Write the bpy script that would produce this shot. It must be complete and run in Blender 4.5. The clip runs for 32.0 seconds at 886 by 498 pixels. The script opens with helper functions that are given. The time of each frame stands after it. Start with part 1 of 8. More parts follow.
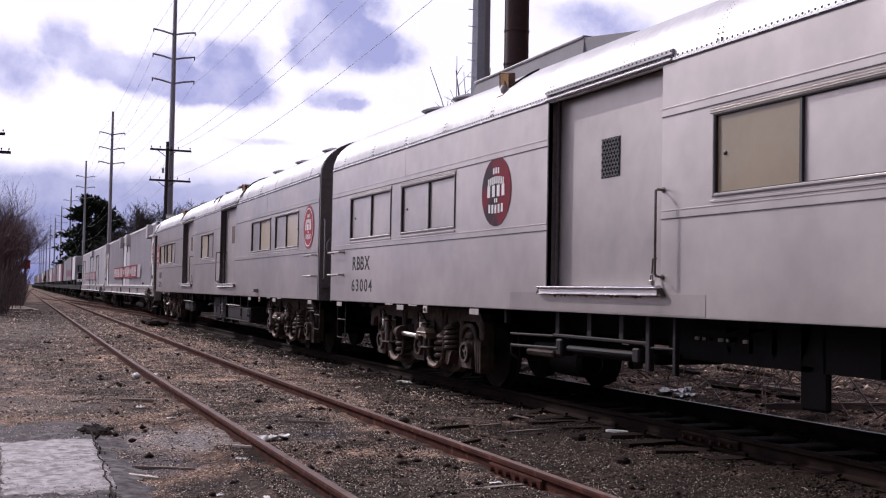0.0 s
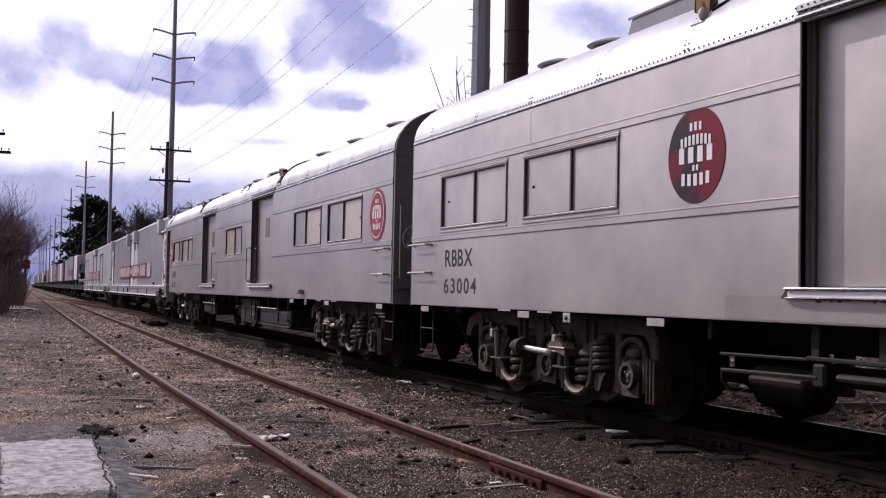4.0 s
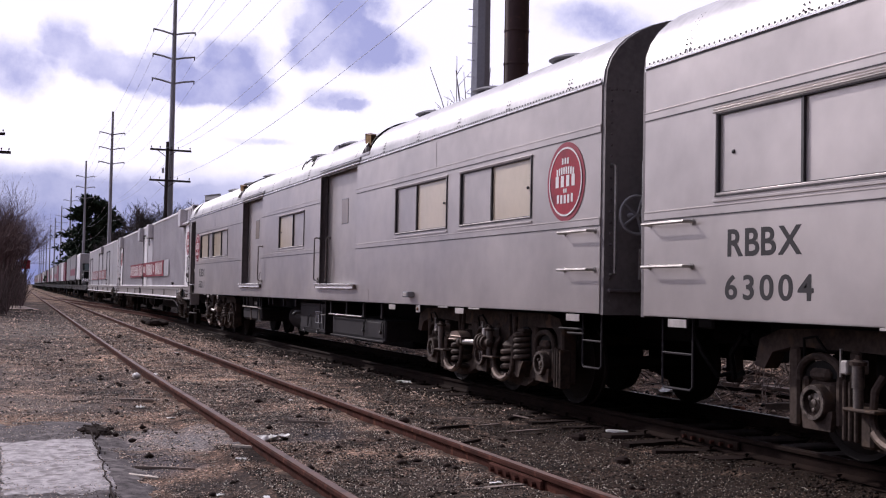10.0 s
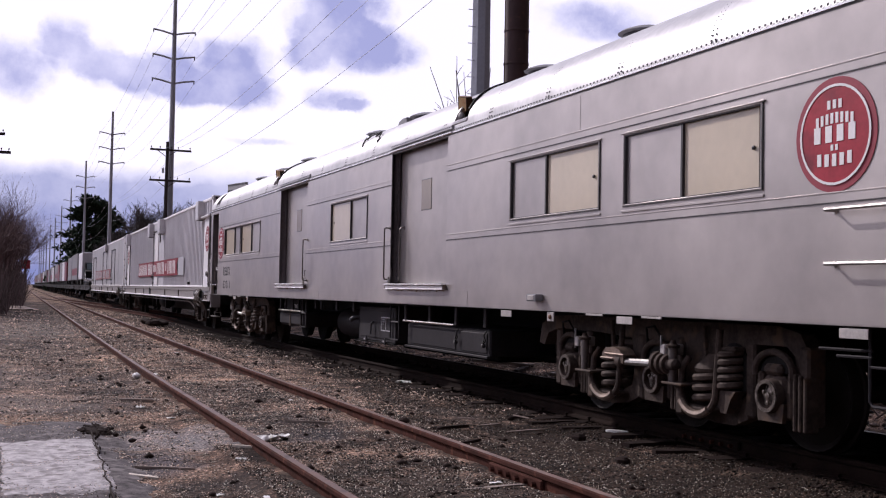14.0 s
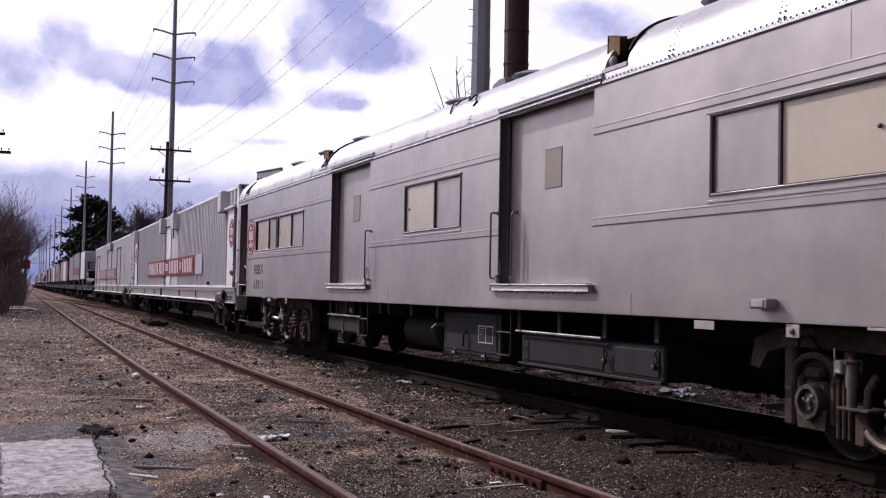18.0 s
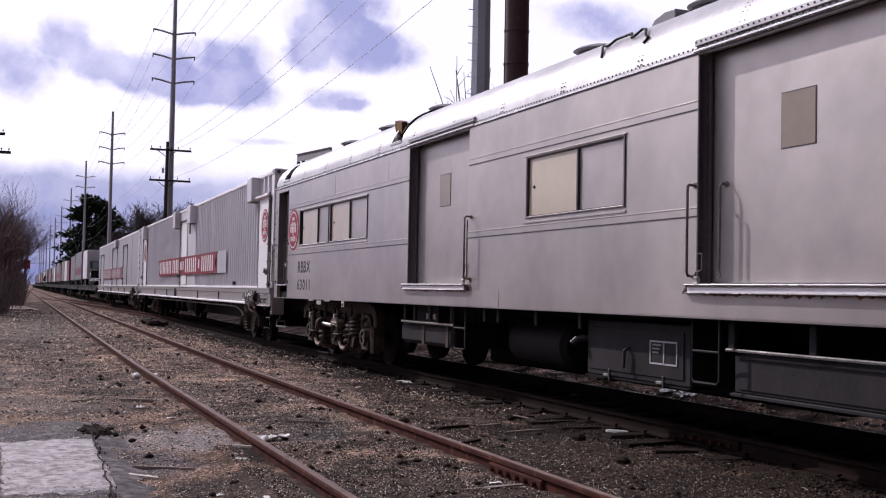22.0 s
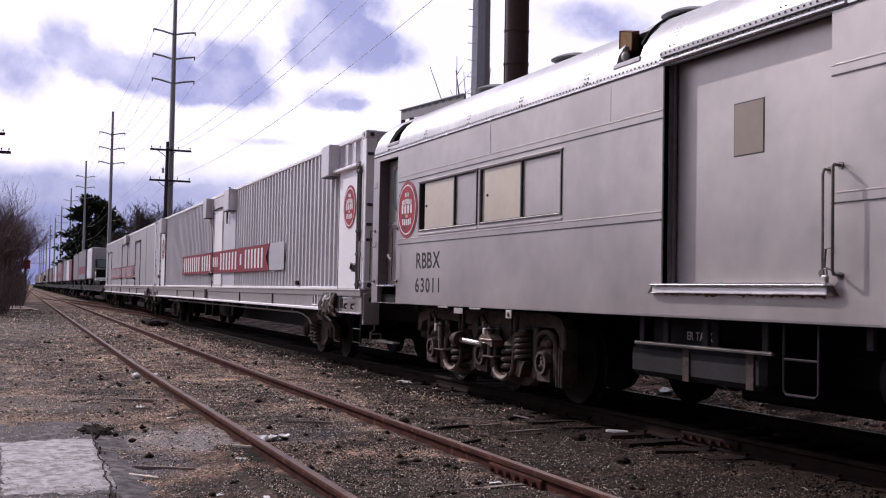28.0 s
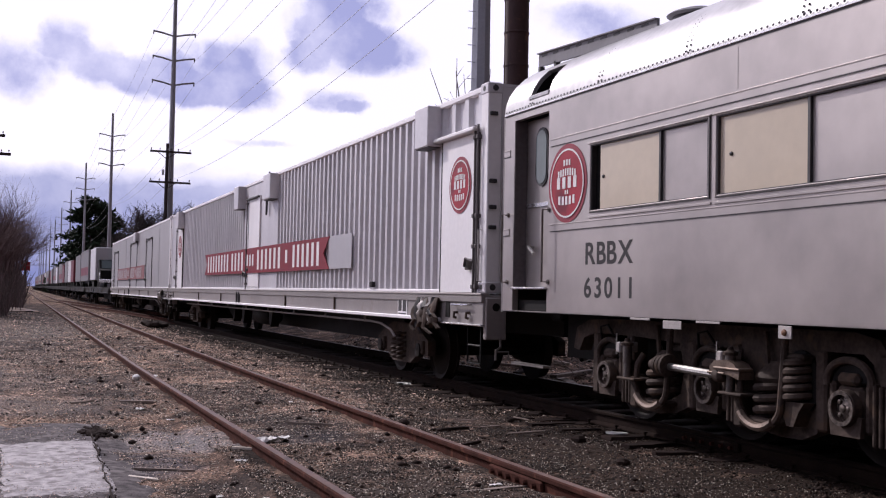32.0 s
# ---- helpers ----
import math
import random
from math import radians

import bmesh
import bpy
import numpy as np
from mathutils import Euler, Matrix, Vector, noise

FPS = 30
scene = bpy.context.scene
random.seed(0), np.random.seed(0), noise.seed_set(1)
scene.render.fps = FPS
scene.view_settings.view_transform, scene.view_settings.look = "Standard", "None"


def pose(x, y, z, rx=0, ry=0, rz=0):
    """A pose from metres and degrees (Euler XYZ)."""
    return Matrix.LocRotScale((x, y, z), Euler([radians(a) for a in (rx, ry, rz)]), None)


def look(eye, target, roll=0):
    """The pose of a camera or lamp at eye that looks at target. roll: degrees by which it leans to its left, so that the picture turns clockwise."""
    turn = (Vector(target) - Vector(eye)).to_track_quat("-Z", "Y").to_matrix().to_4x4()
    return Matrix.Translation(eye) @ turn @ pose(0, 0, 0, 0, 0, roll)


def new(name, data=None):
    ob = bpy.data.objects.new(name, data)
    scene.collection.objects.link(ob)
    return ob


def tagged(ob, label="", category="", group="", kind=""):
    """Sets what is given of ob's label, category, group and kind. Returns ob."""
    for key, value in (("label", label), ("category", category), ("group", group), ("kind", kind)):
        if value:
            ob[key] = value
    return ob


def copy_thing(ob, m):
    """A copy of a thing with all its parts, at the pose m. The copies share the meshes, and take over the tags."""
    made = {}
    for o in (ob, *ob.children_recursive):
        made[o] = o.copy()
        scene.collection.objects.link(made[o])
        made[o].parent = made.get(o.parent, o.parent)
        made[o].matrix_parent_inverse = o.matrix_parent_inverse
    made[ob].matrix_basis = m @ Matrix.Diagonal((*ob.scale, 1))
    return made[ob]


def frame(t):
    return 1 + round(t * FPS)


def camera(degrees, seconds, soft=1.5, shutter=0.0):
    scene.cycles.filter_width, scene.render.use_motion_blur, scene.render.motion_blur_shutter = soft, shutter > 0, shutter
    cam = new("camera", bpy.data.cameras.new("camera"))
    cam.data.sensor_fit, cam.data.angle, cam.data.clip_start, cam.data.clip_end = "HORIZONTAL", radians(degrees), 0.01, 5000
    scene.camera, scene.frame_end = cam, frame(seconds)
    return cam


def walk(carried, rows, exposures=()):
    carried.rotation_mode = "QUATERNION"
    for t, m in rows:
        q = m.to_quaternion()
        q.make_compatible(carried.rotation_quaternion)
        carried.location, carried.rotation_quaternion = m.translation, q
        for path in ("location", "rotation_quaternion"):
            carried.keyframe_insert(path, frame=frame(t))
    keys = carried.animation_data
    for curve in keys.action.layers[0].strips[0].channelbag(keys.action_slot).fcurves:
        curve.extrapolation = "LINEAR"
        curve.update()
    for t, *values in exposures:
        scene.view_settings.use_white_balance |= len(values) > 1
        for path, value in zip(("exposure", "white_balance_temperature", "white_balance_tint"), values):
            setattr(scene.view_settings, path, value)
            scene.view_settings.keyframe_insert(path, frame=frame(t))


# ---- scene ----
# One fixed camera on a tripod at the edge of the yard; world x across the tracks, y along them.
EYE = Vector((0.0, 0.0, 1.25))
YAW, PITCH, ROLL = 22.05, 2.22, 1.11


def view(tilt):
    a, b = radians(YAW), radians(PITCH + tilt)
    way = Vector((math.sin(a) * math.cos(b), math.cos(a) * math.cos(b), math.sin(b)))
    return look(EYE, EYE + way * 10, ROLL)


cam = camera(43.33, 32.0, soft=1.15)
walk(cam, [(0.0, view(0)), (30.4, view(0)), (30.9, view(0.028)), (31.4, view(0.036)), (32.0, view(0.09))],
     exposures=[(0.0, 0.0, 6250, 19.0), (32.0, 0.0, 6250, 19.0)])

# ---- light ----
SUN_WAY = Vector((-1.0, 2.05, 1.47)).normalized()
world = bpy.data.worlds.new("cloudy_sky")
scene.world = world
world.use_nodes = True
WN, WL = world.node_tree.nodes, world.node_tree.links
WN.clear()


def wmath(op, a, b=None, c=None):
    n = WN.new("ShaderNodeMath")
    n.operation = op
    for i, val in enumerate((a, b, c)):
        if val is None:
            continue
        if isinstance(val, (int, float)):
            n.inputs[i].default_value = val
        else:
            WL.new(val, n.inputs[i])
    return n.outputs[0]


# cloud masses: place and size on the sheet ahead, and depth
CLOUDS = ((0.0105, 0.1832, 0.0275, 0.0215, 1.1), (0.0521, 0.2128, 0.0171, 0.013, 1), (0.0713, 0.1966, 0.0237, 0.0148, 1), (0.0937, 0.1871, 0.0241, 0.0133, 1), (0.1195, 0.1845, 0.0196, 0.0151, 0.95),
          (0.1791, 0.1934, 0.0292, 0.024, 1), (0.2064, 0.2029, 0.0245, 0.0225, 1), (0.207, 0.1786, 0.0298, 0.0121, 1), (0.1594, 0.1762, 0.0185, 0.0119, 1), (0.1391, 0.188, 0.0165, 0.0169, 0.9),
          (0.2801, 0.2528, 0.0297, 0.0233, 1), (0.2992, 0.2297, 0.0414, 0.0216, 1), (0.3369, 0.2299, 0.0367, 0.0182, 1), (0.3058, 0.2665, 0.034, 0.0181, 0.95), (0.2628, 0.2153, 0.0182, 0.0124, 1),
          (0.293, 0.1788, 0.0261, 0.009, 1), (0.3136, 0.1734, 0.0132, 0.0053, 0.9), (0.2257, 0.1321, 0.0248, 0.0034, 0.6), (0.168, 0.107, 0.0305, 0.0048, 0.55), (0.574, 0.2834, 0.0549, 0.0179, 0.95))


def build_sky():
    co = WN.new("ShaderNodeTexCoord")
    sep = WN.new("ShaderNodeSeparateXYZ")
    WL.new(co.outputs["Generated"], sep.inputs[0])
    x, y, z = sep.outputs
    sky = WN.new("ShaderNodeTexSky")
    sky.sky_type, sky.sun_disc = "NISHITA", False
    sky.sun_elevation = math.asin(SUN_WAY.z)
    sky.sun_rotation = math.atan2(SUN_WAY.x, SUN_WAY.y)
    sky.air_density, sky.dust_density = 1.0, 2.0
    # cloud sheet coordinates: the plane ahead, along the tracks
    yy = wmath("MAXIMUM", y, 0.05)
    u, v = wmath("DIVIDE", x, yy), wmath("DIVIDE", z, yy)
    def cloud_noise(scale, detail, shift):
        n = WN.new("ShaderNodeTexNoise")
        n.inputs["Scale"].default_value, n.inputs["Detail"].default_value, n.inputs["Roughness"].default_value = scale, detail, 0.6
        mp = WN.new("ShaderNodeMapping")
        mp.inputs["Location"].default_value = (shift, shift * 0.7, 0)
        WL.new(co.outputs["Generated"], mp.inputs["Vector"])
        WL.new(mp.outputs[0], n.inputs["Vector"])
        return wmath("SUBTRACT", n.outputs["Fac"], 0.5)
    fine = wmath("MULTIPLY", cloud_noise(30.0, 7.0, 0.0), 2.0)
    broad = cloud_noise(9.0, 3.0, 4.0)
    # ragged outlines: the sheet coordinates are stirred before the cloud masses are laid out
    u = wmath("ADD", u, wmath("MULTIPLY", cloud_noise(26.0, 8.0, 1.0), 0.034))
    v0 = v
    v = wmath("ADD", v, wmath("MULTIPLY", cloud_noise(26.0, 8.0, 7.0), 0.024))
    grey = None
    for cu, cv, ru, rv, amt in CLOUDS:
        du = wmath("DIVIDE", wmath("SUBTRACT", u, cu), ru)
        dv = wmath("DIVIDE", wmath("SUBTRACT", v, cv), rv)
        d2 = wmath("ADD", wmath("MULTIPLY", du, du), wmath("MULTIPLY", dv, dv))
        m = wmath("MULTIPLY", wmath("MAXIMUM", wmath("SUBTRACT", 1.0, wmath("MULTIPLY", d2, 0.42)), 0.0), amt)
        grey = m if grey is None else wmath("ADD", grey, m)
    puff = WN.new("ShaderNodeMapRange")
    puff.interpolation_type = "SMOOTHSTEP"
    puff.inputs["From Min"].default_value, puff.inputs["From Max"].default_value = 0.05, 1.15
    WL.new(wmath("ADD", wmath("MINIMUM", grey, 1.5), wmath("MULTIPLY", fine, 0.50)), puff.inputs["Value"])
    grey = wmath("MULTIPLY", puff.outputs[0], wmath("MINIMUM", wmath("MULTIPLY", grey, 5.0), 1.0))
    grey = wmath("MULTIPLY", grey, wmath("ADD", 0.80, wmath("ADD", wmath("MULTIPLY", broad, 1.5), wmath("MULTIPLY", fine, 0.50))))
    # a grey-blue bank low over the horizon
    def unit(a):
        return wmath("MINIMUM", wmath("MAXIMUM", a, 0.0), 1.0)
    bank = unit(wmath("DIVIDE", wmath("SUBTRACT", 0.106, v), 0.016))
    bank = wmath("MULTIPLY", bank, wmath("ADD", 0.76, wmath("MULTIPLY", unit(wmath("DIVIDE", wmath("SUBTRACT", 0.09, v0), 0.05)), 0.24)))
    bank = wmath("MULTIPLY", bank, wmath("MINIMUM", wmath("MAXIMUM", wmath("SUBTRACT", 1.0, wmath("MULTIPLY", wmath("SUBTRACT", u, 0.14), 1.8)), 0.3), 1.0))
    bank = wmath("MULTIPLY", bank, wmath("ADD", 0.9, wmath("MULTIPLY", fine, 0.35)))
    front = wmath("GREATER_THAN", y, 0.3)
    grey = wmath("MULTIPLY", grey, front)
    # the same broken cloud goes on over the rest of the sky
    big = WN.new("ShaderNodeTexNoise")
    big.inputs["Scale"].default_value, big.inputs["Detail"].default_value = 5.0, 7.0
    WL.new(co.outputs["Generated"], big.inputs["Vector"])
    rest = wmath("MULTIPLY", wmath("MAXIMUM", wmath("SUBTRACT", big.outputs["Fac"], 0.47), 0.0), 5.0)
    rest = wmath("MINIMUM", wmath("MULTIPLY", rest, wmath("SUBTRACT", 1.0, front)), 1.0)
    grey = wmath("MAXIMUM", grey, rest)
    veil = WN.new("ShaderNodeMix")
    veil.data_type = "RGBA"
    veil.inputs["A"].default_value = (1.0, 0.98, 1.1, 1)
    veil.inputs["B"].default_value = (0.37, 0.392, 0.66, 1)
    WL.new(grey, veil.inputs["Factor"])
    low = WN.new("ShaderNodeMix")
    low.data_type = "RGBA"
    low.inputs["B"].default_value = (0.19, 0.235, 0.50, 1)
    WL.new(wmath("MINIMUM", bank, 1.0), low.inputs["Factor"])
    WL.new(veil.outputs["Result"], low.inputs["A"])
    add = WN.new("ShaderNodeMix")
    add.data_type = "RGBA"
    add.inputs["Factor"].default_value = 0.95
    dim = WN.new("ShaderNodeMix")
    dim.data_type, dim.blend_type = "RGBA", "MULTIPLY"
    dim.inputs["Factor"].default_value = 1.0
    dim.inputs["B"].default_value = (0.1, 0.1, 0.1, 1)
    WL.new(sky.outputs[0], dim.inputs["A"])
    WL.new(dim.outputs["Result"], add.inputs["A"])
    WL.new(low.outputs["Result"], add.inputs["B"])
    bg = WN.new("ShaderNodeBackground")
    WL.new(add.outputs["Result"], bg.inputs["Color"])
    # the cloud sheet is brightest on the sun's side
    dot = WN.new("ShaderNodeVectorMath")
    dot.operation = "DOT_PRODUCT"
    dot.inputs[1].default_value = SUN_WAY
    WL.new(co.outputs["Generated"], dot.inputs[0])
    glow = WN.new("ShaderNodeMapRange")
    glow.interpolation_type = "SMOOTHSTEP"
    for sock, val in (("From Min", 0.08), ("From Max", 0.50), ("To Min", SKY_BACK), ("To Max", SKY_STRENGTH)):
        glow.inputs[sock].default_value = val
    WL.new(dot.outputs["Value"], glow.inputs["Value"])
    WL.new(glow.outputs[0], bg.inputs["Strength"])
    out = WN.new("ShaderNodeOutputWorld")
    WL.new(bg.outputs[0], out.inputs[0])


SKY_STRENGTH, SKY_BACK = 1.05, 0.10
build_sky()
sun = new("sun", bpy.data.lights.new("sun", "SUN"))
sun.data.energy, sun.data.angle, sun.data.color = 3.0, radians(1.0), (1.0, 0.945, 0.89)
sun.matrix_world = look(SUN_WAY * 50, (0, 0, 0))

# ---- materials ----


def material(name, base, rough=0.6, metal=0.0, vary=0.12, scale=3.0, fine=60.0, bump=0.15, spots=None, streak=0.0, island=0.0, coat=0.0, spec=0.5, bump_dist=0.01, bump_soft=False):
    """A procedural surface: two scales of colour change, fine relief, optional stains and vertical streaks."""
    m = bpy.data.materials.new(name)
    m.use_nodes = True
    N, L = m.node_tree.nodes, m.node_tree.links
    b = N["Principled BSDF"]
    b.inputs["Metallic"].default_value = metal
    b.inputs["Coat Weight"].default_value = coat
    b.inputs["Specular IOR Level"].default_value = spec
    co = N.new("ShaderNodeTexCoord")
    n1, n2 = N.new("ShaderNodeTexNoise"), N.new("ShaderNodeTexNoise")
    for n, s, d in ((n1, scale, 6.0), (n2, fine, 4.0)):
        n.inputs["Scale"].default_value, n.inputs["Detail"].default_value = s, d
        L.new(co.outputs["Object"], n.inputs["Vector"])
    if streak:
        mp = N.new("ShaderNodeMapping")
        mp.inputs["Scale"].default_value = (1.0, 1.0, streak)
        L.new(co.outputs["Object"], mp.inputs["Vector"])
        L.new(mp.outputs[0], n1.inputs["Vector"])
    mixf = N.new("ShaderNodeMath")
    mixf.operation = "MULTIPLY_ADD"
    mixf.inputs[1].default_value = 0.35
    L.new(n2.outputs["Fac"], mixf.inputs[0])
    k = N.new("ShaderNodeMath")
    k.operation = "MULTIPLY"
    k.inputs[1].default_value = 0.65
    L.new(n1.outputs["Fac"], k.inputs[0])
    L.new(k.outputs[0], mixf.inputs[2])
    ramp = N.new("ShaderNodeValToRGB")
    c = Vector(base)
    ramp.color_ramp.elements[0].position, ramp.color_ramp.elements[1].position = (0.1, 0.9) if bump_soft else (0.3, 0.7)
    ramp.color_ramp.interpolation = "EASE"
    ramp.color_ramp.elements[0].color = (*(c * (1 - vary)), 1)
    ramp.color_ramp.elements[1].color = (*[min(0.95, q * (1 + vary)) for q in c], 1)
    L.new(mixf.outputs[0], ramp.inputs[0])
    colour = ramp.outputs[0]
    if spots:
        n3 = N.new("ShaderNodeTexNoise")
        n3.inputs["Scale"].default_value, n3.inputs["Detail"].default_value = spots[1], 8.0
        L.new(co.outputs["Object"], n3.inputs["Vector"])
        r3 = N.new("ShaderNodeValToRGB")
        r3.color_ramp.elements[0].position, r3.color_ramp.elements[1].position = spots[2], spots[2] + 0.1
        L.new(n3.outputs["Fac"], r3.inputs[0])
        mx = N.new("ShaderNodeMix")
        mx.data_type = "RGBA"
        mx.inputs["B"].default_value = (*spots[0], 1)
        L.new(r3.outputs[0], mx.inputs["Factor"])
        L.new(colour, mx.inputs["A"])
        colour = mx.outputs["Result"]
    if island:
        geo = N.new("ShaderNodeNewGeometry")
        hv = N.new("ShaderNodeHueSaturation")
        vr = N.new("ShaderNodeMapRange")
        vr.inputs["To Min"].default_value, vr.inputs["To Max"].default_value = 1 - island, 1 + island
        chance = geo.outputs["Random Per Island"]
        if island > 0.9:
            # mixed stone: mostly dark pieces, a few pale ones
            pw = N.new("ShaderNodeMath")
            pw.operation = "POWER"
            pw.inputs[1].default_value = 2.0
            L.new(chance, pw.inputs[0])
            chance = pw.outputs[0]
            vr.inputs["To Max"].default_value = 2.8
        L.new(chance, vr.inputs["Value"])
        L.new(vr.outputs[0], hv.inputs["Value"])
        L.new(colour, hv.inputs["Color"])
        colour = hv.outputs[0]
    L.new(colour, b.inputs["Base Color"])
    rr = N.new("ShaderNodeMapRange")
    rr.inputs["To Min"].default_value, rr.inputs["To Max"].default_value = max(0.02, rough - 0.1), min(1.0, rough + 0.1)
    L.new(n1.outputs["Fac"], rr.inputs["Value"])
    L.new(rr.outputs[0], b.inputs["Roughness"])
    if bump:
        bp = N.new("ShaderNodeBump")
        bp.inputs["Strength"].default_value, bp.inputs["Distance"].default_value = bump, bump_dist
        if bump_soft:
            # gently rippled sheet metal: one smooth scale, no grain
            n4 = N.new("ShaderNodeTexNoise")
            n4.inputs["Scale"].default_value, n4.inputs["Detail"].default_value = 1.6, 1.0
            L.new(co.outputs["Object"], n4.inputs["Vector"])
            L.new(n4.outputs["Fac"], bp.inputs["Height"])
        else:
            L.new(mixf.outputs[0], bp.inputs["Height"])
        L.new(bp.outputs[0], b.inputs["Normal"])
    return m


SILVER = material("aluminium_paint", (0.472, 0.428, 0.411), 0.34, 0.57, 0.26, 0.8, 4.0, 0.10, streak=1.1, bump_dist=0.035, bump_soft=True)
SILVER_A = material("paler_aluminium_paint", (0.540, 0.493, 0.473), 0.33, 0.55, 0.24, 0.8, 4.0, 0.10, streak=1.1, bump_dist=0.035, bump_soft=True)
SILVER_B = material("aluminium_paint_door", (0.458, 0.416, 0.400), 0.37, 0.58, 0.28, 0.8, 4.0, 0.10, streak=1.1, bump_dist=0.035, bump_soft=True)
ROOF_A = material("paler_roof_paint", (0.51, 0.498, 0.51), 0.42, 0.48, 0.20, 1.2, 12.0, 0.06, streak=0.9)
ROOF = material("roof_silver_paint", (0.43, 0.42, 0.435), 0.42, 0.5, 0.22, 1.2, 12.0, 0.06, streak=1.0)
TRIM = material("bright_aluminium", (0.70, 0.69, 0.70), 0.25, 0.85, 0.06, 6.0, 60.0, 0.05)
STEEL = material("worn_bright_steel", (0.42, 0.40, 0.38), 0.38, 0.9, 0.3, 5.0, 40.0, 0.15)
FRAME = material("dark_window_gasket", (0.035, 0.032, 0.036), 0.5, 0.0, 0.2, 5.0, 40.0, 0.05)
TAN = material("tan_plastic_pane", (0.58, 0.495, 0.385), 0.14, 0.0, 0.06, 1.5, 10.0, 0.02)
TAN_DARK = material("tinted_tan_pane", (0.30, 0.245, 0.17), 0.14, 0.0, 0.06, 1.5, 10.0, 0.02)
TAN_MID = material("tan_door_pane", (0.27, 0.22, 0.17), 0.2, 0.0, 0.08, 1.5, 10.0, 0.02)
GLASS_DARK = material("greenish_window_glass", (0.10, 0.13, 0.13), 0.06, 0.0, 0.1, 2.0, 10.0, 0.0)
ENDPAINT = material("dark_end_paint", (0.115, 0.10, 0.105), 0.6, 0.1, 0.3, 2.0, 20.0, 0.2, streak=0.3, spec=0.25)
ENDWALL = material("dark_silver_end_paint", (0.17, 0.155, 0.16), 0.6, 0.15, 0.3, 2.0, 20.0, 0.2, streak=0.3, spec=0.25, spots=((0.13, 0.115, 0.12), 1.6, 0.56))
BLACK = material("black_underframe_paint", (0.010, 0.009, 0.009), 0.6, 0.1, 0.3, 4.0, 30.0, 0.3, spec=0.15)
TRUCKGREY = material("grimy_truck_steel", (0.068, 0.050, 0.042), 0.75, 0.05, 0.5, 4.0, 30.0, 0.3, spots=((0.105, 0.070, 0.050), 5.0, 0.58), spec=0.15)
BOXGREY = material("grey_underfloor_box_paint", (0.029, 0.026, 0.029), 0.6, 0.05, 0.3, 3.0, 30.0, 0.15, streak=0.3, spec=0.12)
WHEEL = material("grimy_wheel_steel", (0.024, 0.019, 0.017), 0.65, 0.2, 0.2, 6.0, 40.0, 0.1, spec=0.15)
BRONZE = material("oily_bearing_cap", (0.15, 0.125, 0.11), 0.4, 0.6, 0.7, 22.0, 60.0, 0.3)
SADDLE = material("rubbed_bright_casting", (0.20, 0.150, 0.120), 0.45, 0.55, 0.4, 6.0, 40.0, 0.15)
HOODGREY = material("grey_roof_hood_paint", (0.27, 0.265, 0.28), 0.9, 0.0, 0.1, 2.0, 20.0, 0.08, spec=0.1)
TAGWHITE = material("pale_grey_tag_plate", (0.42, 0.385, 0.37), 0.5, 0.0, 0.2, 6.0, 50.0, 0.05)
RED = material("emblem_red", (0.33, 0.022, 0.04), 0.5, 0.0, 0.2, 4.0, 30.0, 0.05, spots=((0.17, 0.015, 0.03), 2.2, 0.56), spec=0.25)
ROSE = material("emblem_rim_rose", (0.29, 0.05, 0.07), 0.5, 0.0, 0.1, 4.0, 30.0, 0.05, spec=0.25)
MAROON = material("emblem_maroon", (0.17, 0.007, 0.022), 0.6, 0.0, 0.2, 2.0, 30.0, 0.05, spec=0.15, spots=((0.03, 0.016, 0.03), 2.4, 0.50))
WHITEPAINT = material("white_marking_paint", (0.78, 0.76, 0.76), 0.45, 0.0, 0.05, 4.0, 40.0, 0.05)
GREYLETTER = material("dark_grey_lettering", (0.042, 0.039, 0.042), 0.7, 0.0, 0.12, 8.0, 50.0, 0.03, spec=0.2)
AMBER = material("amber_lamp_glass", (0.95, 0.62, 0.34), 0.3, 0.0, 0.2, 20.0, 60.0, 0.1)


def let_light_through(m, tint, share):
    """Frosted glass: part of the light that falls on one face comes out of the other."""
    N, L = m.node_tree.nodes, m.node_tree.links
    out, b = N["Material Output"], N["Principled BSDF"]
    tr, mx = N.new("ShaderNodeBsdfTranslucent"), N.new("ShaderNodeMixShader")
    tr.inputs["Color"].default_value = (*tint, 1)
    mx.inputs[0].default_value = share
    L.new(b.outputs[0], mx.inputs[1])
    L.new(tr.outputs[0], mx.inputs[2])
    L.new(mx.outputs[0], out.inputs["Surface"])


let_light_through(AMBER, (1.0, 0.68, 0.38), 0.3)
BROWNLAMP = material("rusty_lamp_housing", (0.16, 0.08, 0.045), 0.6, 0.2, 0.3, 10.0, 60.0, 0.2)
DARKSTEEL = material("worn_dark_steel", (0.16, 0.14, 0.13), 0.45, 0.7, 0.4, 6.0, 60.0, 0.2)
CONTAINER = material("silver_container_paint", (0.62, 0.60, 0.63), 0.42, 0.25, 0.09, 1.5, 14.0, 0.1, streak=0.3)
PALEDOOR = material("pale_container_door_paint", (0.88, 0.855, 0.87), 0.4, 0.0, 0.06, 1.5, 14.0, 0.06, streak=0.3)
SILL = material("weathered_sill_paint", (0.27, 0.245, 0.24), 0.5, 0.2, 0.12, 2.0, 20.0, 0.12, streak=0.3, spots=((0.20, 0.16, 0.14), 3.0, 0.66))
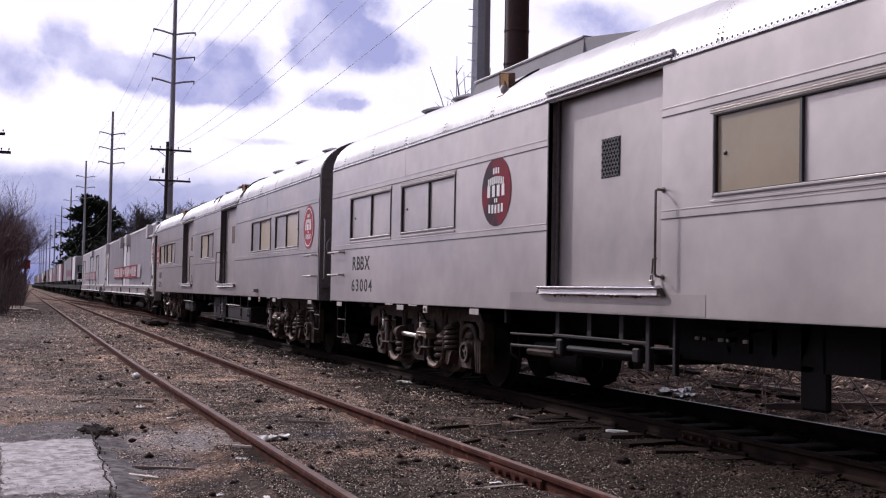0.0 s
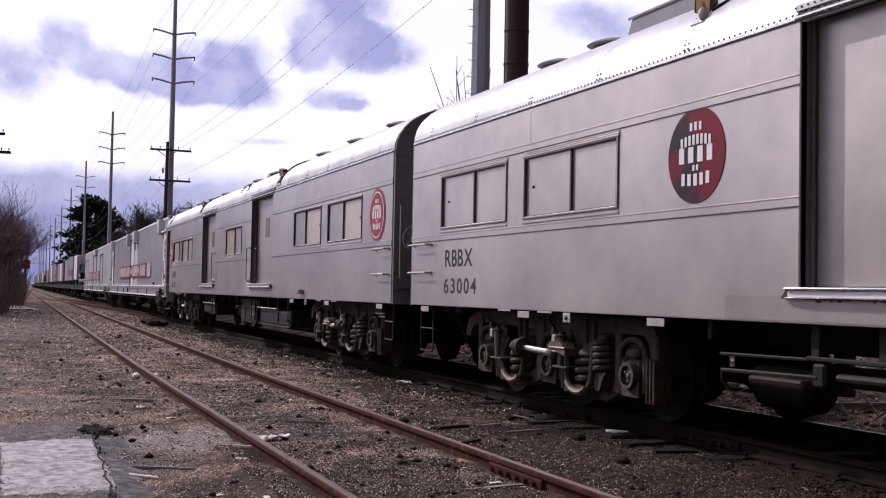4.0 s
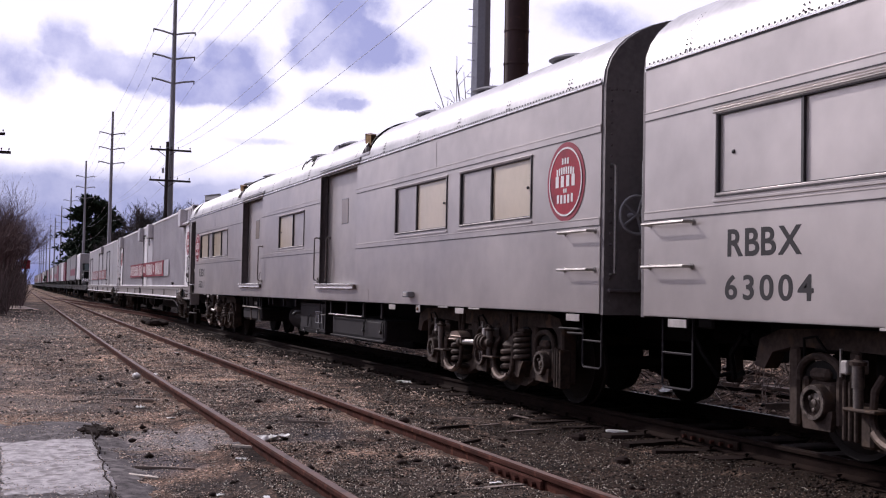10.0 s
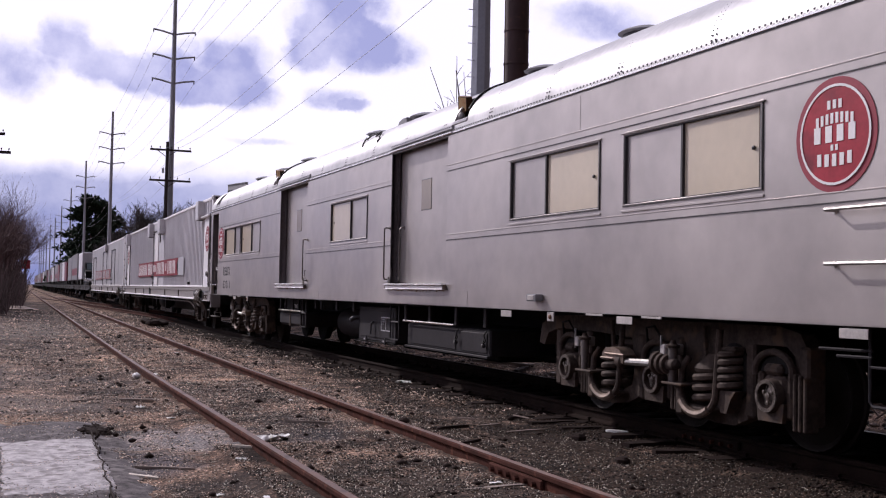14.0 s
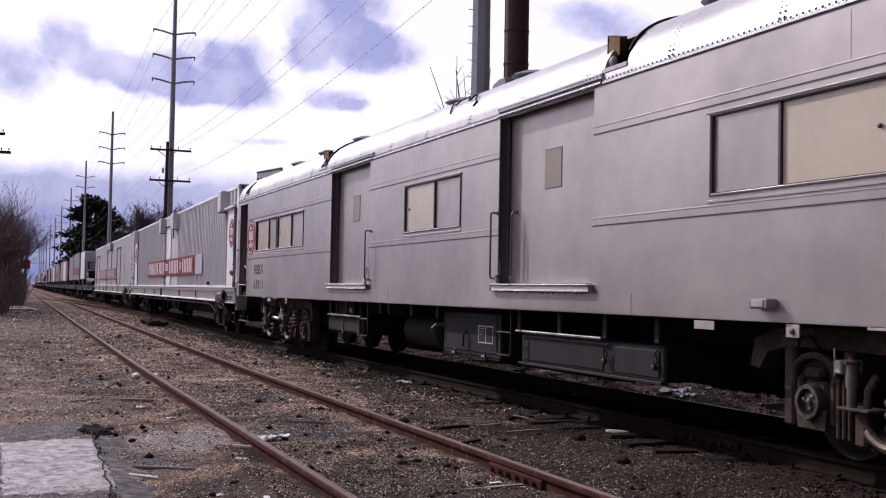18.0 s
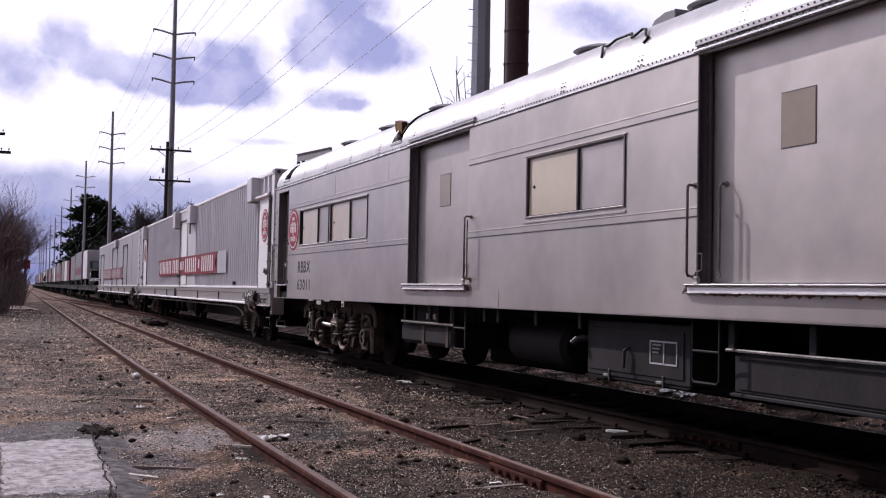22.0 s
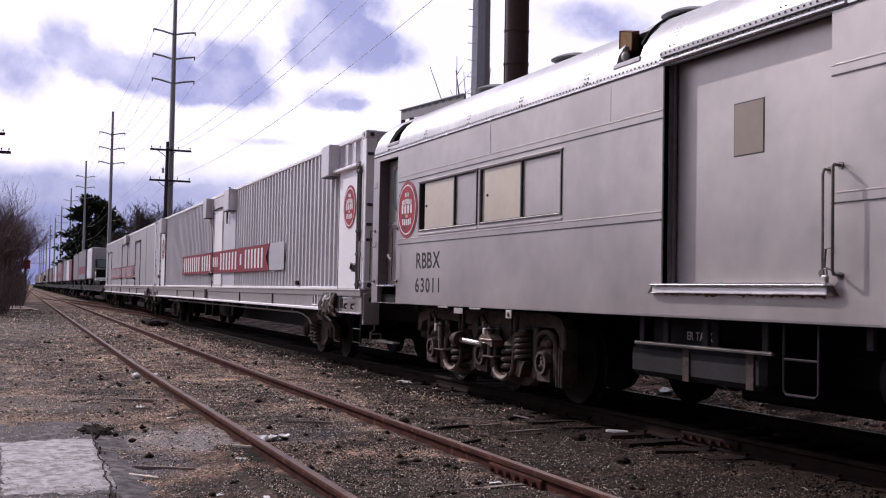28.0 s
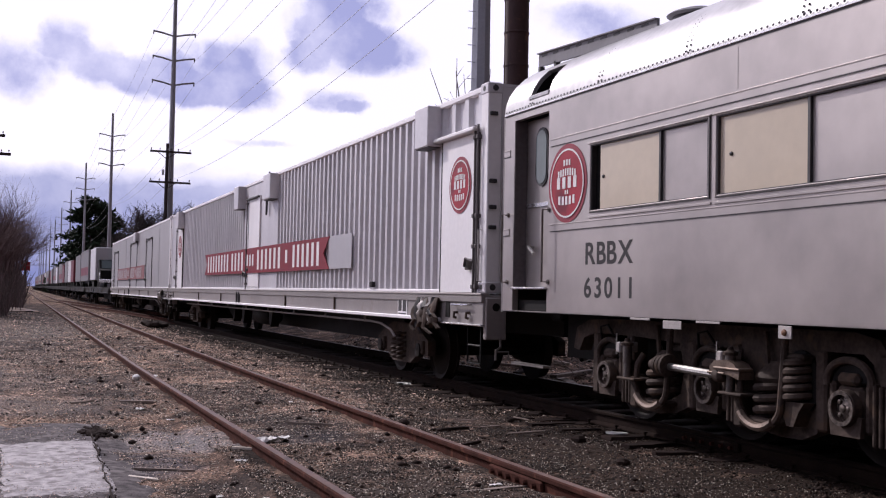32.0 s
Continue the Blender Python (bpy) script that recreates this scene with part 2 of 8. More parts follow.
DULLSIDE = material("weathered_grey_side_paint", (0.40, 0.385, 0.405), 0.5, 0.25, 0.10, 1.5, 14.0, 0.1, streak=0.3)
BANNER = material("faded_red_banner", (0.21, 0.018, 0.034), 0.6, 0.0, 0.15, 3.0, 30.0, 0.1, spec=0.2)
OLDBANNER = material("sun_bleached_banner", (0.27, 0.12, 0.13), 0.7, 0.0, 0.25, 3.0, 30.0, 0.1, spec=0.2)
GREYBANNER = material("pale_grey_banner_tail", (0.42, 0.41, 0.44), 0.5, 0.0, 0.06, 3.0, 30.0, 0.05)
RUST = material("rusty_rail_steel", (0.062, 0.025, 0.019), 0.9, 0.0, 0.4, 5.0, 60.0, 0.35, spots=((0.13, 0.055, 0.038), 7.0, 0.57), spec=0.05)
RAILTOP = material("rubbed_rail_head", (0.13, 0.075, 0.06), 0.45, 0.0, 0.4, 8.0, 60.0, 0.15, spots=((0.035, 0.015, 0.011), 5.0, 0.57), spec=0.16)
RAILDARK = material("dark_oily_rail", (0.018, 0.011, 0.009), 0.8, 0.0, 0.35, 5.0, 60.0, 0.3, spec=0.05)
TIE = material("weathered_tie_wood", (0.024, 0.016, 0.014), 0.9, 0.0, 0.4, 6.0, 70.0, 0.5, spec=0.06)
RAILFAR = material("dull_far_highlight", (0.16, 0.14, 0.13), 0.5, 0.5, 0.3, 5.0, 40.0, 0.1)
POLE = material("weathered_steel_pole", (0.36, 0.37, 0.42), 0.6, 0.1, 0.15, 1.5, 15.0, 0.1, streak=0.2)
WOOD = material("dark_crossarm_wood", (0.045, 0.035, 0.035), 0.8, 0.0, 0.2, 3.0, 30.0, 0.2)
WIRE = material("line_wire", (0.40, 0.40, 0.46), 0.45, 0.5, 0.05, 2.0, 10.0, 0.0)
STACK = material("rusted_chimney_plate", (0.055, 0.03, 0.03), 0.7, 0.2, 0.35, 1.5, 20.0, 0.25, streak=0.3, spots=((0.12, 0.06, 0.045), 2.0, 0.58))
BARK = material("grey_bark", (0.11, 0.085, 0.08), 0.9, 0.0, 0.25, 4.0, 40.0, 0.4, spec=0.1)
TWIG = material("reddish_winter_twigs", (0.15, 0.105, 0.105), 0.85, 0.0, 0.25, 2.0, 30.0, 0.1, island=0.35, spec=0.1)
NEEDLE = material("dark_pine_needles", (0.022, 0.036, 0.022), 0.7, 0.0, 0.3, 0.6, 8.0, 0.1, island=0.45, spec=0.1)
DEADWOOD = material("dead_grey_branches", (0.24, 0.19, 0.165), 0.85, 0.0, 0.3, 4.0, 40.0, 0.3, island=0.6, spec=0.15)
PALEWOOD = material("pale_split_wood", (0.60, 0.53, 0.46), 0.8, 0.0, 0.35, 14.0, 80.0, 0.5, spec=0.2)
PLASTIC = material("white_plastic_sheet", (0.92, 0.91, 0.90), 0.35, 0.0, 0.05, 10.0, 60.0, 0.1)
PAPER = material("torn_white_litter", (0.88, 0.86, 0.83), 0.7, 0.0, 0.08, 10.0, 60.0, 0.2)
BRICK = material("broken_red_brick", (0.36, 0.15, 0.09), 0.85, 0.0, 0.2, 10.0, 60.0, 0.3)
SCRAPWOOD = material("grey_scrap_timber", (0.24, 0.195, 0.17), 0.85, 0.0, 0.35, 5.0, 50.0, 0.4, spec=0.15)
CONCRETE = material("worn_concrete", (0.38, 0.355, 0.36), 0.9, 0.0, 0.45, 14.0, 110.0, 0.35, spots=((0.22, 0.20, 0.20), 9.0, 0.54), spec=0.1)
STONE = material("crushed_stone", (0.37, 0.278, 0.222), 0.6, 0.0, 0.4, 1.1, 40.0, 0.3, island=0.95, spec=0.3, spots=((0.07, 0.044, 0.035), 0.8, 0.53))
LOAD_WHITE = material("white_wagon_body", (0.74, 0.73, 0.76), 0.4, 0.0, 0.06, 1.0, 10.0, 0.05)
LOAD_GREY = material("silver_wagon_body", (0.19, 0.185, 0.20), 0.5, 0.1, 0.08, 1.0, 10.0, 0.05)
LOAD_RED = material("dark_red_wagon_body", (0.16, 0.012, 0.03), 0.45, 0.0, 0.1, 1.0, 10.0, 0.05)
SIGNRED = material("red_warning_board", (0.26, 0.02, 0.03), 0.6, 0.0, 0.1, 3.0, 20.0, 0.05)
TYRE = material("black_rubber", (0.02, 0.02, 0.02), 0.8, 0.0, 0.2, 8.0, 40.0, 0.2)


def ground_material():
    m = bpy.data.materials.new("gritty_yard_ground")
    m.use_nodes = True
    N, L = m.node_tree.nodes, m.node_tree.links
    b = N["Principled BSDF"]
    b.inputs["Roughness"].default_value = 0.95
    b.inputs["Specular IOR Level"].default_value = 0.12
    co = N.new("ShaderNodeTexCoord")

    def noisy(s, d=6.0, r=0.55):
        n = N.new("ShaderNodeTexNoise")
        n.inputs["Scale"].default_value, n.inputs["Detail"].default_value, n.inputs["Roughness"].default_value = s, d, r
        L.new(co.outputs["Object"], n.inputs["Vector"])
        return n.outputs["Fac"]

    def ramp(fac, p0, c0, p1, c1):
        r = N.new("ShaderNodeValToRGB")
        r.color_ramp.elements[0].position, r.color_ramp.elements[0].color = p0, (*c0, 1)
        r.color_ramp.elements[1].position, r.color_ramp.elements[1].color = p1, (*c1, 1)
        L.new(fac, r.inputs[0])
        return r.outputs[0]

    def mix(fac, a, c, mode="MIX"):
        k = N.new("ShaderNodeMix")
        k.data_type, k.blend_type = "RGBA", mode
        for sock, val in (("Factor", fac), ("A", a), ("B", c)):
            if isinstance(val, float):
                k.inputs[sock].default_value = val
            else:
                L.new(val, k.inputs[sock])
        return k.outputs["Result"]

    dirt = ramp(noisy(0.55, 8.0, 0.6), 0.38, (0.072, 0.046, 0.037), 0.63, (0.36, 0.25, 0.19))
    grime = ramp(noisy(1.7, 9.0, 0.65), 0.42, (0.24, 0.23, 0.24), 0.57, (1.15, 1.15, 1.15))
    vor = N.new("ShaderNodeTexVoronoi")
    vor.inputs["Scale"].default_value = 60.0
    L.new(co.outputs["Object"], vor.inputs["Vector"])
    sp = N.new("ShaderNodeSeparateColor")
    L.new(vor.outputs["Color"], sp.inputs[0])
    grit = ramp(sp.outputs[0], 0.0, (0.16, 0.15, 0.15), 0.86, (1.6, 1.55, 1.5))
    grit = mix(1.0, grit, ramp(sp.outputs[1], 0.86, (1.0, 1.0, 1.0), 0.97, (2.6, 2.5, 2.3)), "MULTIPLY")
    col = mix(1.0, mix(1.0, dirt, grime, "MULTIPLY"), grit, "MULTIPLY")
    # ragged patches: old ash, soot, oil; also shade painted under and beyond the train
    sx = N.new("ShaderNodeSeparateXYZ")
    L.new(co.outputs["Object"], sx.inputs[0])
    rag = noisy(2.6, 7.0, 0.6)

    def sums(op, a, c):
        k = N.new("ShaderNodeMath")
        k.operation = op
        for i, val in enumerate((a, c)):
            if isinstance(val, (int, float)):
                k.inputs[i].default_value = val
            else:
                L.new(val, k.inputs[i])
        return k.outputs[0]

    by_apron = ((1.5, 9.9, 0.75, 0.9, (0.26, 0.25, 0.26), 0.75), (2.55, 9.7, 0.55, 0.55, (0.045, 0.045, 0.055), 0.8), (1.2, 8.6, 0.35, 0.7, (0.1, 0.095, 0.11), 0.8),
                  (2.1, 7.2, 0.4, 0.8, (0.06, 0.05, 0.045), 0.7), (4.9, 11.5, 0.5, 2.5, (0.065, 0.055, 0.05), 0.7), (1, 10.6, 0.35, 0.4, (0.03, 0.028, 0.03), 0.9),
                  (2.75, 10.4, 0.5, 0.9, (0.035, 0.028, 0.028), 0.85), (1.5, 7.6, 0.5, 0.4, (0.04, 0.032, 0.03), 0.8), (3.9, 9, 0.6, 2.2, (0.06, 0.045, 0.038), 0.7),
                  # the 6.9 strip puts the train's shade into the ground colour
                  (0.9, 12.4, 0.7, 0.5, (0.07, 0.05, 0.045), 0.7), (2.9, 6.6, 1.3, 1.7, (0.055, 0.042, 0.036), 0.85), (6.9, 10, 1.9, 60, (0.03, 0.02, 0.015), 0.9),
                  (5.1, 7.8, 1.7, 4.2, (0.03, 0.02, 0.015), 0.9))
    farther_on = ((1.3, 15.5, 0.8, 2, (0.055, 0.05, 0.055), 0.45), (0.8, 27, 1.3, 6, (0.055, 0.045, 0.045), 0.75), (1.7, 46, 2.4, 14, (0.06, 0.048, 0.045), 0.8),
                  (1.7, 16.5, 0.7, 2.5, (0.05, 0.04, 0.038), 0.4), (1, 34, 2, 5, (0.16, 0.14, 0.13), 0.5), (0.2, 13.2, 1.5, 1.2, (0.17, 0.15, 0.145), 0.6),
                  (-0.6, 17, 1.8, 3.2, (0.2, 0.17, 0.16), 0.6), (2.3, 13.5, 0.35, 1.6, (0.05, 0.035, 0.03), 0.75), (1.2, 20, 0.4, 3, (0.06, 0.045, 0.04), 0.35),
                  # last two: shade on the bank beyond the train, put into the colour
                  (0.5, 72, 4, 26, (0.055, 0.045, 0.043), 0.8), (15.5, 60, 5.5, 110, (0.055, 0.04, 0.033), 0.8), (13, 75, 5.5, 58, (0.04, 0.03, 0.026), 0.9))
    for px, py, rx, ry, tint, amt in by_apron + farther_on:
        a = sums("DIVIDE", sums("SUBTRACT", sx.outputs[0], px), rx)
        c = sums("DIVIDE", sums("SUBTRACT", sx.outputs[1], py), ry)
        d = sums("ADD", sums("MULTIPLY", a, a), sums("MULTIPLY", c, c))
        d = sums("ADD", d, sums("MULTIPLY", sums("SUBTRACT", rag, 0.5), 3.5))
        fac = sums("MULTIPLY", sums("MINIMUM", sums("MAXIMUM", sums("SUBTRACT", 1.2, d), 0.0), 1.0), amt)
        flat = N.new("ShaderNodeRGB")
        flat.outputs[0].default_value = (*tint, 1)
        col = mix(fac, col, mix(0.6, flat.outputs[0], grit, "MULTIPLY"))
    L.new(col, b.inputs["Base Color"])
    bp = N.new("ShaderNodeBump")
    bp.inputs["Strength"].default_value, bp.inputs["Distance"].default_value = 0.8, 0.02
    L.new(vor.outputs["Distance"], bp.inputs["Height"])
    bq = N.new("ShaderNodeBump")
    bq.inputs["Strength"].default_value, bq.inputs["Distance"].default_value = 0.7, 0.05
    L.new(noisy(9.0, 8.0, 0.7), bq.inputs["Height"])
    L.new(bp.outputs[0], bq.inputs["Normal"])
    L.new(bq.outputs[0], b.inputs["Normal"])
    return m


GROUND = ground_material()

# ---- mesh helpers ----


class Shape:
    """Collects vertices and faces for one mesh."""

    def __init__(self):
        self.v, self.f = [], []

    def add(self, verts, faces):
        k = len(self.v)
        self.v.extend(tuple(p) for p in verts)
        self.f.extend(tuple(i + k for i in q) for q in faces)
        return self

    def box(self, x0, x1, y0, y1, z0, z1, b=0.0):
        (x0, x1), (y0, y1), (z0, z1) = sorted((x0, x1)), sorted((y0, y1)), sorted((z0, z1))
        if b <= 0:
            vs = [(x, y, z) for z in (z0, z1) for y in (y0, y1) for x in (x0, x1)]
            return self.add(vs, [(0, 2, 3, 1), (4, 5, 7, 6), (0, 1, 5, 4), (2, 6, 7, 3), (0, 4, 6, 2), (1, 3, 7, 5)])
        b = min(b, (x1 - x0) * 0.45, (y1 - y0) * 0.45, (z1 - z0) * 0.45)
        lo, hi = (x0, y0, z0), (x1, y1, z1)
        vs, at = [], {}
        for sx in (0, 1):
            for sy in (0, 1):
                for sz in (0, 1):
                    sg = (sx, sy, sz)
                    for keep in range(3):
                        p = []
                        for ax in range(3):
                            e = hi[ax] if sg[ax] else lo[ax]
                            p.append(e if ax == keep else e + (-b if sg[ax] else b))
                        at[(sg, keep)] = len(vs)
                        vs.append(tuple(p))
        fs = []
        for ax in range(3):
            o1, o2 = (ax + 1) % 3, (ax + 2) % 3
            for s in (0, 1):
                loop = []
                for a, c in ((0, 0), (1, 0), (1, 1), (0, 1)):
                    sg = [0, 0, 0]
                    sg[ax], sg[o1], sg[o2] = s, a, c
                    loop.append(at[(tuple(sg), ax)])
                fs.append(tuple(loop if s else loop[::-1]))
            for a in (0, 1):
                for c in (0, 1):
                    s0, s1 = [0, 0, 0], [0, 0, 0]
                    s0[o1] = s1[o1] = a
                    s0[o2] = s1[o2] = c
                    s1[ax] = 1
                    q = (at[(tuple(s0), o1)], at[(tuple(s1), o1)], at[(tuple(s1), o2)], at[(tuple(s0), o2)])
                    fs.append(q)
        for sx in (0, 1):
            for sy in (0, 1):
                for sz in (0, 1):
                    fs.append(tuple(at[((sx, sy, sz), k)] for k in range(3)))
        return self.add(vs, fs)

    def tube(self, pts, r, n=8, r1=None, caps=True):
        pts = [Vector(p) for p in pts]
        rings = []
        for i, p in enumerate(pts):
            d = (pts[min(i + 1, len(pts) - 1)] - pts[max(i - 1, 0)]).normalized()
            side = d.orthogonal().normalized() if i == 0 else (rings[-1][1] - d * rings[-1][1].dot(d)).normalized()
            rings.append((p, side, d.cross(side)))
        vs, fs = [], []
        m = len(pts)
        for i, (p, a, c) in enumerate(rings):
            rad = r if r1 is None else r + (r1 - r) * i / (m - 1)
            for j in range(n):
                t = 2 * math.pi * j / n
                vs.append(p + (a * math.cos(t) + c * math.sin(t)) * rad)
        for i in range(m - 1):
            for j in range(n):
                fs.append((i * n + j, i * n + (j + 1) % n, (i + 1) * n + (j + 1) % n, (i + 1) * n + j))
        if caps:
            fs += [tuple(range(n - 1, -1, -1)), tuple(range((m - 1) * n, m * n))]
        return self.add(vs, fs)

    def lathe(self, centre, axis, prof, n=20):
        """prof: (along, radius) pairs round an axis through centre."""
        c, ax = Vector(centre), Vector(axis).normalized()
        a = ax.orthogonal().normalized()
        d = ax.cross(a)
        vs = [c + ax * h + (a * math.cos(2 * math.pi * j / n) + d * math.sin(2 * math.pi * j / n)) * r for h, r in prof for j in range(n)]
        fs = [(i * n + j, i * n + (j + 1) % n, (i + 1) * n + (j + 1) % n, (i + 1) * n + j) for i in range(len(prof) - 1) for j in range(n)]
        fs += [tuple(range(n - 1, -1, -1)), tuple(range((len(prof) - 1) * n, len(prof) * n))]
        return self.add(vs, fs)

    def prism(self, prof, y0, y1):
        """A profile of (x, z) points swept along y."""
        n = len(prof)
        vs = [(x, y, z) for y in (y0, y1) for x, z in prof]
        return self.add(vs, [(i, (i + 1) % n, n + (i + 1) % n, n + i) for i in range(n)] + [tuple(range(n - 1, -1, -1)), tuple(range(n, 2 * n))])

    def plate(self, prof, x0, x1):
        """A profile of (y, z) points given thickness along x."""
        n = len(prof)
        vs = [(x, y, z) for x in (x0, x1) for y, z in prof]
        return self.add(vs, [(i, (i + 1) % n, n + (i + 1) % n, n + i) for i in range(n)] + [tuple(range(n - 1, -1, -1)), tuple(range(n, 2 * n))])

    def mesh(self, name, smooth=35):
        me = bpy.data.meshes.new(name)
        me.from_pydata(self.v, [], self.f)
        if smooth:
            me.polygons.foreach_set("use_smooth", [True] * len(me.polygons))
        me.validate()
        bm = bmesh.new()
        bm.from_mesh(me)
        if len(bm.faces) < 60000:
            bmesh.ops.recalc_face_normals(bm, faces=bm.faces)
        bm.to_mesh(me)
        bm.free()
        if smooth:
            me.set_sharp_from_angle(angle=radians(smooth))
        return me


def part(name, shape, mat, parent=None, label="", smooth=35):
    me = shape if isinstance(shape, bpy.types.Mesh) else shape.mesh(name, smooth)
    if mat and not me.materials:
        me.materials.append(mat)
    ob = new(name, me)
    if parent is not None:
        ob.parent = parent
    if label:
        ob["label"] = label
    return ob


def thing(name, label, category, group="", kind="", at=None):
    ob = new(name)
    ob.empty_display_size = 0.3
    tagged(ob, label, category, group, kind)
    if at is not None:
        ob.matrix_basis = at
    return ob


def box(*a, b=0.0):
    return Shape().box(*a, b=b)


def lettering(text, y_left, y_right, z0, z1, x, mat, parent, label):
    """Flat letters on a car's near side, fitted between two points along it; each letter a piece of its own."""
    word = None
    glyphs, at = [], 0.0
    for ch in text:
        cu = bpy.data.curves.new("letter", "FONT")
        cu.body, cu.size, cu.extrude, cu.offset = ch, 1.0, 0.01, 0.019
        tmp = bpy.data.objects.new("letter", cu)
        scene.collection.objects.link(tmp)
        me = bpy.data.meshes.new_from_object(tmp.evaluated_get(bpy.context.evaluated_depsgraph_get()))
        bpy.data.objects.remove(tmp)
        if ch == " ":
            at += 0.35
            continue
        co = np.empty(len(me.vertices) * 3)
        me.vertices.foreach_get("co", co)
        co = co.reshape(-1, 3)
        w = co[:, 0].max() - co[:, 0].min()
        cell = 0.58 if ch.isdigit() else w
        co[:, 0] += at + (cell - w) / 2 - co[:, 0].min()
        at += cell + 0.065
        glyphs.append((me, co))
    wide = at - 0.065
    low, top = min(c[:, 1].min() for _, c in glyphs), max(c[:, 1].max() for _, c in glyphs)
    for me, co in glyphs:
        depth = (co[:, 2] - co[:, 2].min()) / max(1e-6, co[:, 2].max() - co[:, 2].min())
        out = np.stack([x - 0.002 * depth, y_left + (y_right - y_left) * co[:, 0] / wide, z0 + (z1 - z0) * (co[:, 1] - low) / (top - low)], 1)
        me.vertices.foreach_set("co", out.ravel())
        me.materials.clear()
        if word is None:
            word = part("letter", me, mat, parent, label)
        else:
            part("letter", me, mat, parent, label)
    return word

# ---- lie of the tracks ----
CENTRE, HALF = 7.05, 1.55      # the train's track, and half a car's width


def bend(y):
    """The slow right-hand curve of the line beyond the yard."""
    if y < 15:
        return 0.0
    return 0.00052 * (y - 15) ** 2 if y < 37 else 0.00052 * 484 + 0.02288 * (y - 37)


def main_line(y):
    return CENTRE + bend(y)


def side_line(y):
    pts = ((-60, 1.9), (0, 2.62), (6, 2.69), (17, 2.82), (30, 3.12), (58, 3.76), (110, 4.95), (700, 18.4))
    for (a, p), (b, q) in zip(pts, pts[1:]):
        if y <= b:
            return p + (q - p) * (y - a) / (b - a)
    return pts[-1][1]


def cross_line(y):
    pts = ((44, 7.48), (51, 7.53), (64, 7.14), (79, 6.55), (96, 5.62), (112, 5.02))
    for (a, p), (b, q) in zip(pts, pts[1:]):
        if y <= b:
            return p + (q - p) * (y - a) / (b - a)
    return pts[-1][1]


def ground_height(x, y):
    """Yard surface: filled round the siding, a shallow ditch to the main track, a littered bank beyond."""
    z = -0.075
    c = side_line(y)
    if abs(x - c) < 1.0:
        z = -0.034
    k = x - main_line(y)
    if k > -3.2:
        z += (-0.165 + 0.075) * min(1.0, (k + 3.2) / 1.6)
    if abs(k) < 0.66:
        z -= 0.05
    if k > 1.5:
        z += 0.14 * min(1.0, (k - 1.5) / 1.2) + 0.25 * min(1.0, max(0.0, (k - 3.0) / 4.0))
    if x < 1.0:
        z += 0.012 * min(1.0, 1.0 - x)
    if y > 55 and x < side_line(y) - 2.2:
        z += 0.35 * min(1.0, (side_line(y) - 2.2 - x) / 3.0) * min(1.0, (y - 55) / 15)
    return z


def bumps(x, y):
    return 0.022 * noise.noise((x * 1.3, y * 1.3, 0.3)) + 0.014 * noise.noise((x * 5.0, y * 5.0, 3.1)) + 0.010 * noise.noise((x * 14.0, y * 14.0, 7.7))


def build_ground():
    def axis(lo, hi, step, far):
        a = list(np.arange(lo, hi, step))
        s, p = step, hi
        up = []
        while p < far:
            up.append(p)
            s *= 1.13
            p += s
        s, p = step, lo
        down = []
        while p > -far:
            s *= 1.13
            p -= s
            down.append(p)
        return down[::-1] + a + up + [far]
    xs, ys = axis(-1.0, 12.0, 0.11, 3000.0), axis(4.0, 30.0, 0.11, 4000.0)
    vs = []
    for y in ys:
        for x in xs:
            z = ground_height(x, y)
            if -3 < x < 16 and 1 < y < 60:
                z += bumps(x, y) * (0.45 if x < 1.0 and y < 11 else 1.0)
            elif y < 400:
                z += 0.03 * noise.noise((x * 0.8, y * 0.5, 0.3))
            vs.append((x, y, z))
    n = len(xs)
    fs = [(j * n + i, j * n + i + 1, (j + 1) * n + i + 1, (j + 1) * n + i) for j in range(len(ys) - 1) for i in range(n - 1)]
    me = bpy.data.meshes.new("ground")
    me.from_pydata(vs, [], fs)
    me.polygons.foreach_set("use_smooth", [True] * len(fs))
    ob = part("ground", me, GROUND)
    tagged(ob, "gritty brown rail yard ground of dirt and fine gravel", "ground", kind="structure")


build_ground()

RAIL = ((-0.07, -0.15), (0.07, -0.15), (0.07, -0.138), (0.012, -0.115), (0.012, -0.045), (0.036, -0.032), (0.036, -0.008), (0.028, 0.0),
        (-0.028, 0.0), (-0.036, -0.008), (-0.036, -0.032), (-0.012, -0.045), (-0.012, -0.115), (-0.07, -0.138))


def sweep(line, off, top, ys, prof):
    s, n = Shape(), len(prof)
    vs = [(line(y) + off + x, y, top + z) for y in ys for x, z in prof]
    fs = [(k * n + i, k * n + (i + 1) % n, (k + 1) * n + (i + 1) % n, (k + 1) * n + i) for k in range(len(ys) - 1) for i in range(n)]
    return s.add(vs, fs + [tuple(range(n)), tuple(range((len(ys) - 1) * n, len(ys) * n))])


def rail(track, line, off, top, ys, body, head_mat):
    r = part("rail", sweep(line, off, top, ys, RAIL), body, track)
    part("rail_head", sweep(line, off, top + 0.002, ys, ((-0.026, 0.0), (-0.026, -0.003), (0.026, -0.003), (0.026, 0.0))), head_mat, r, "rubbed running surface")
    return r


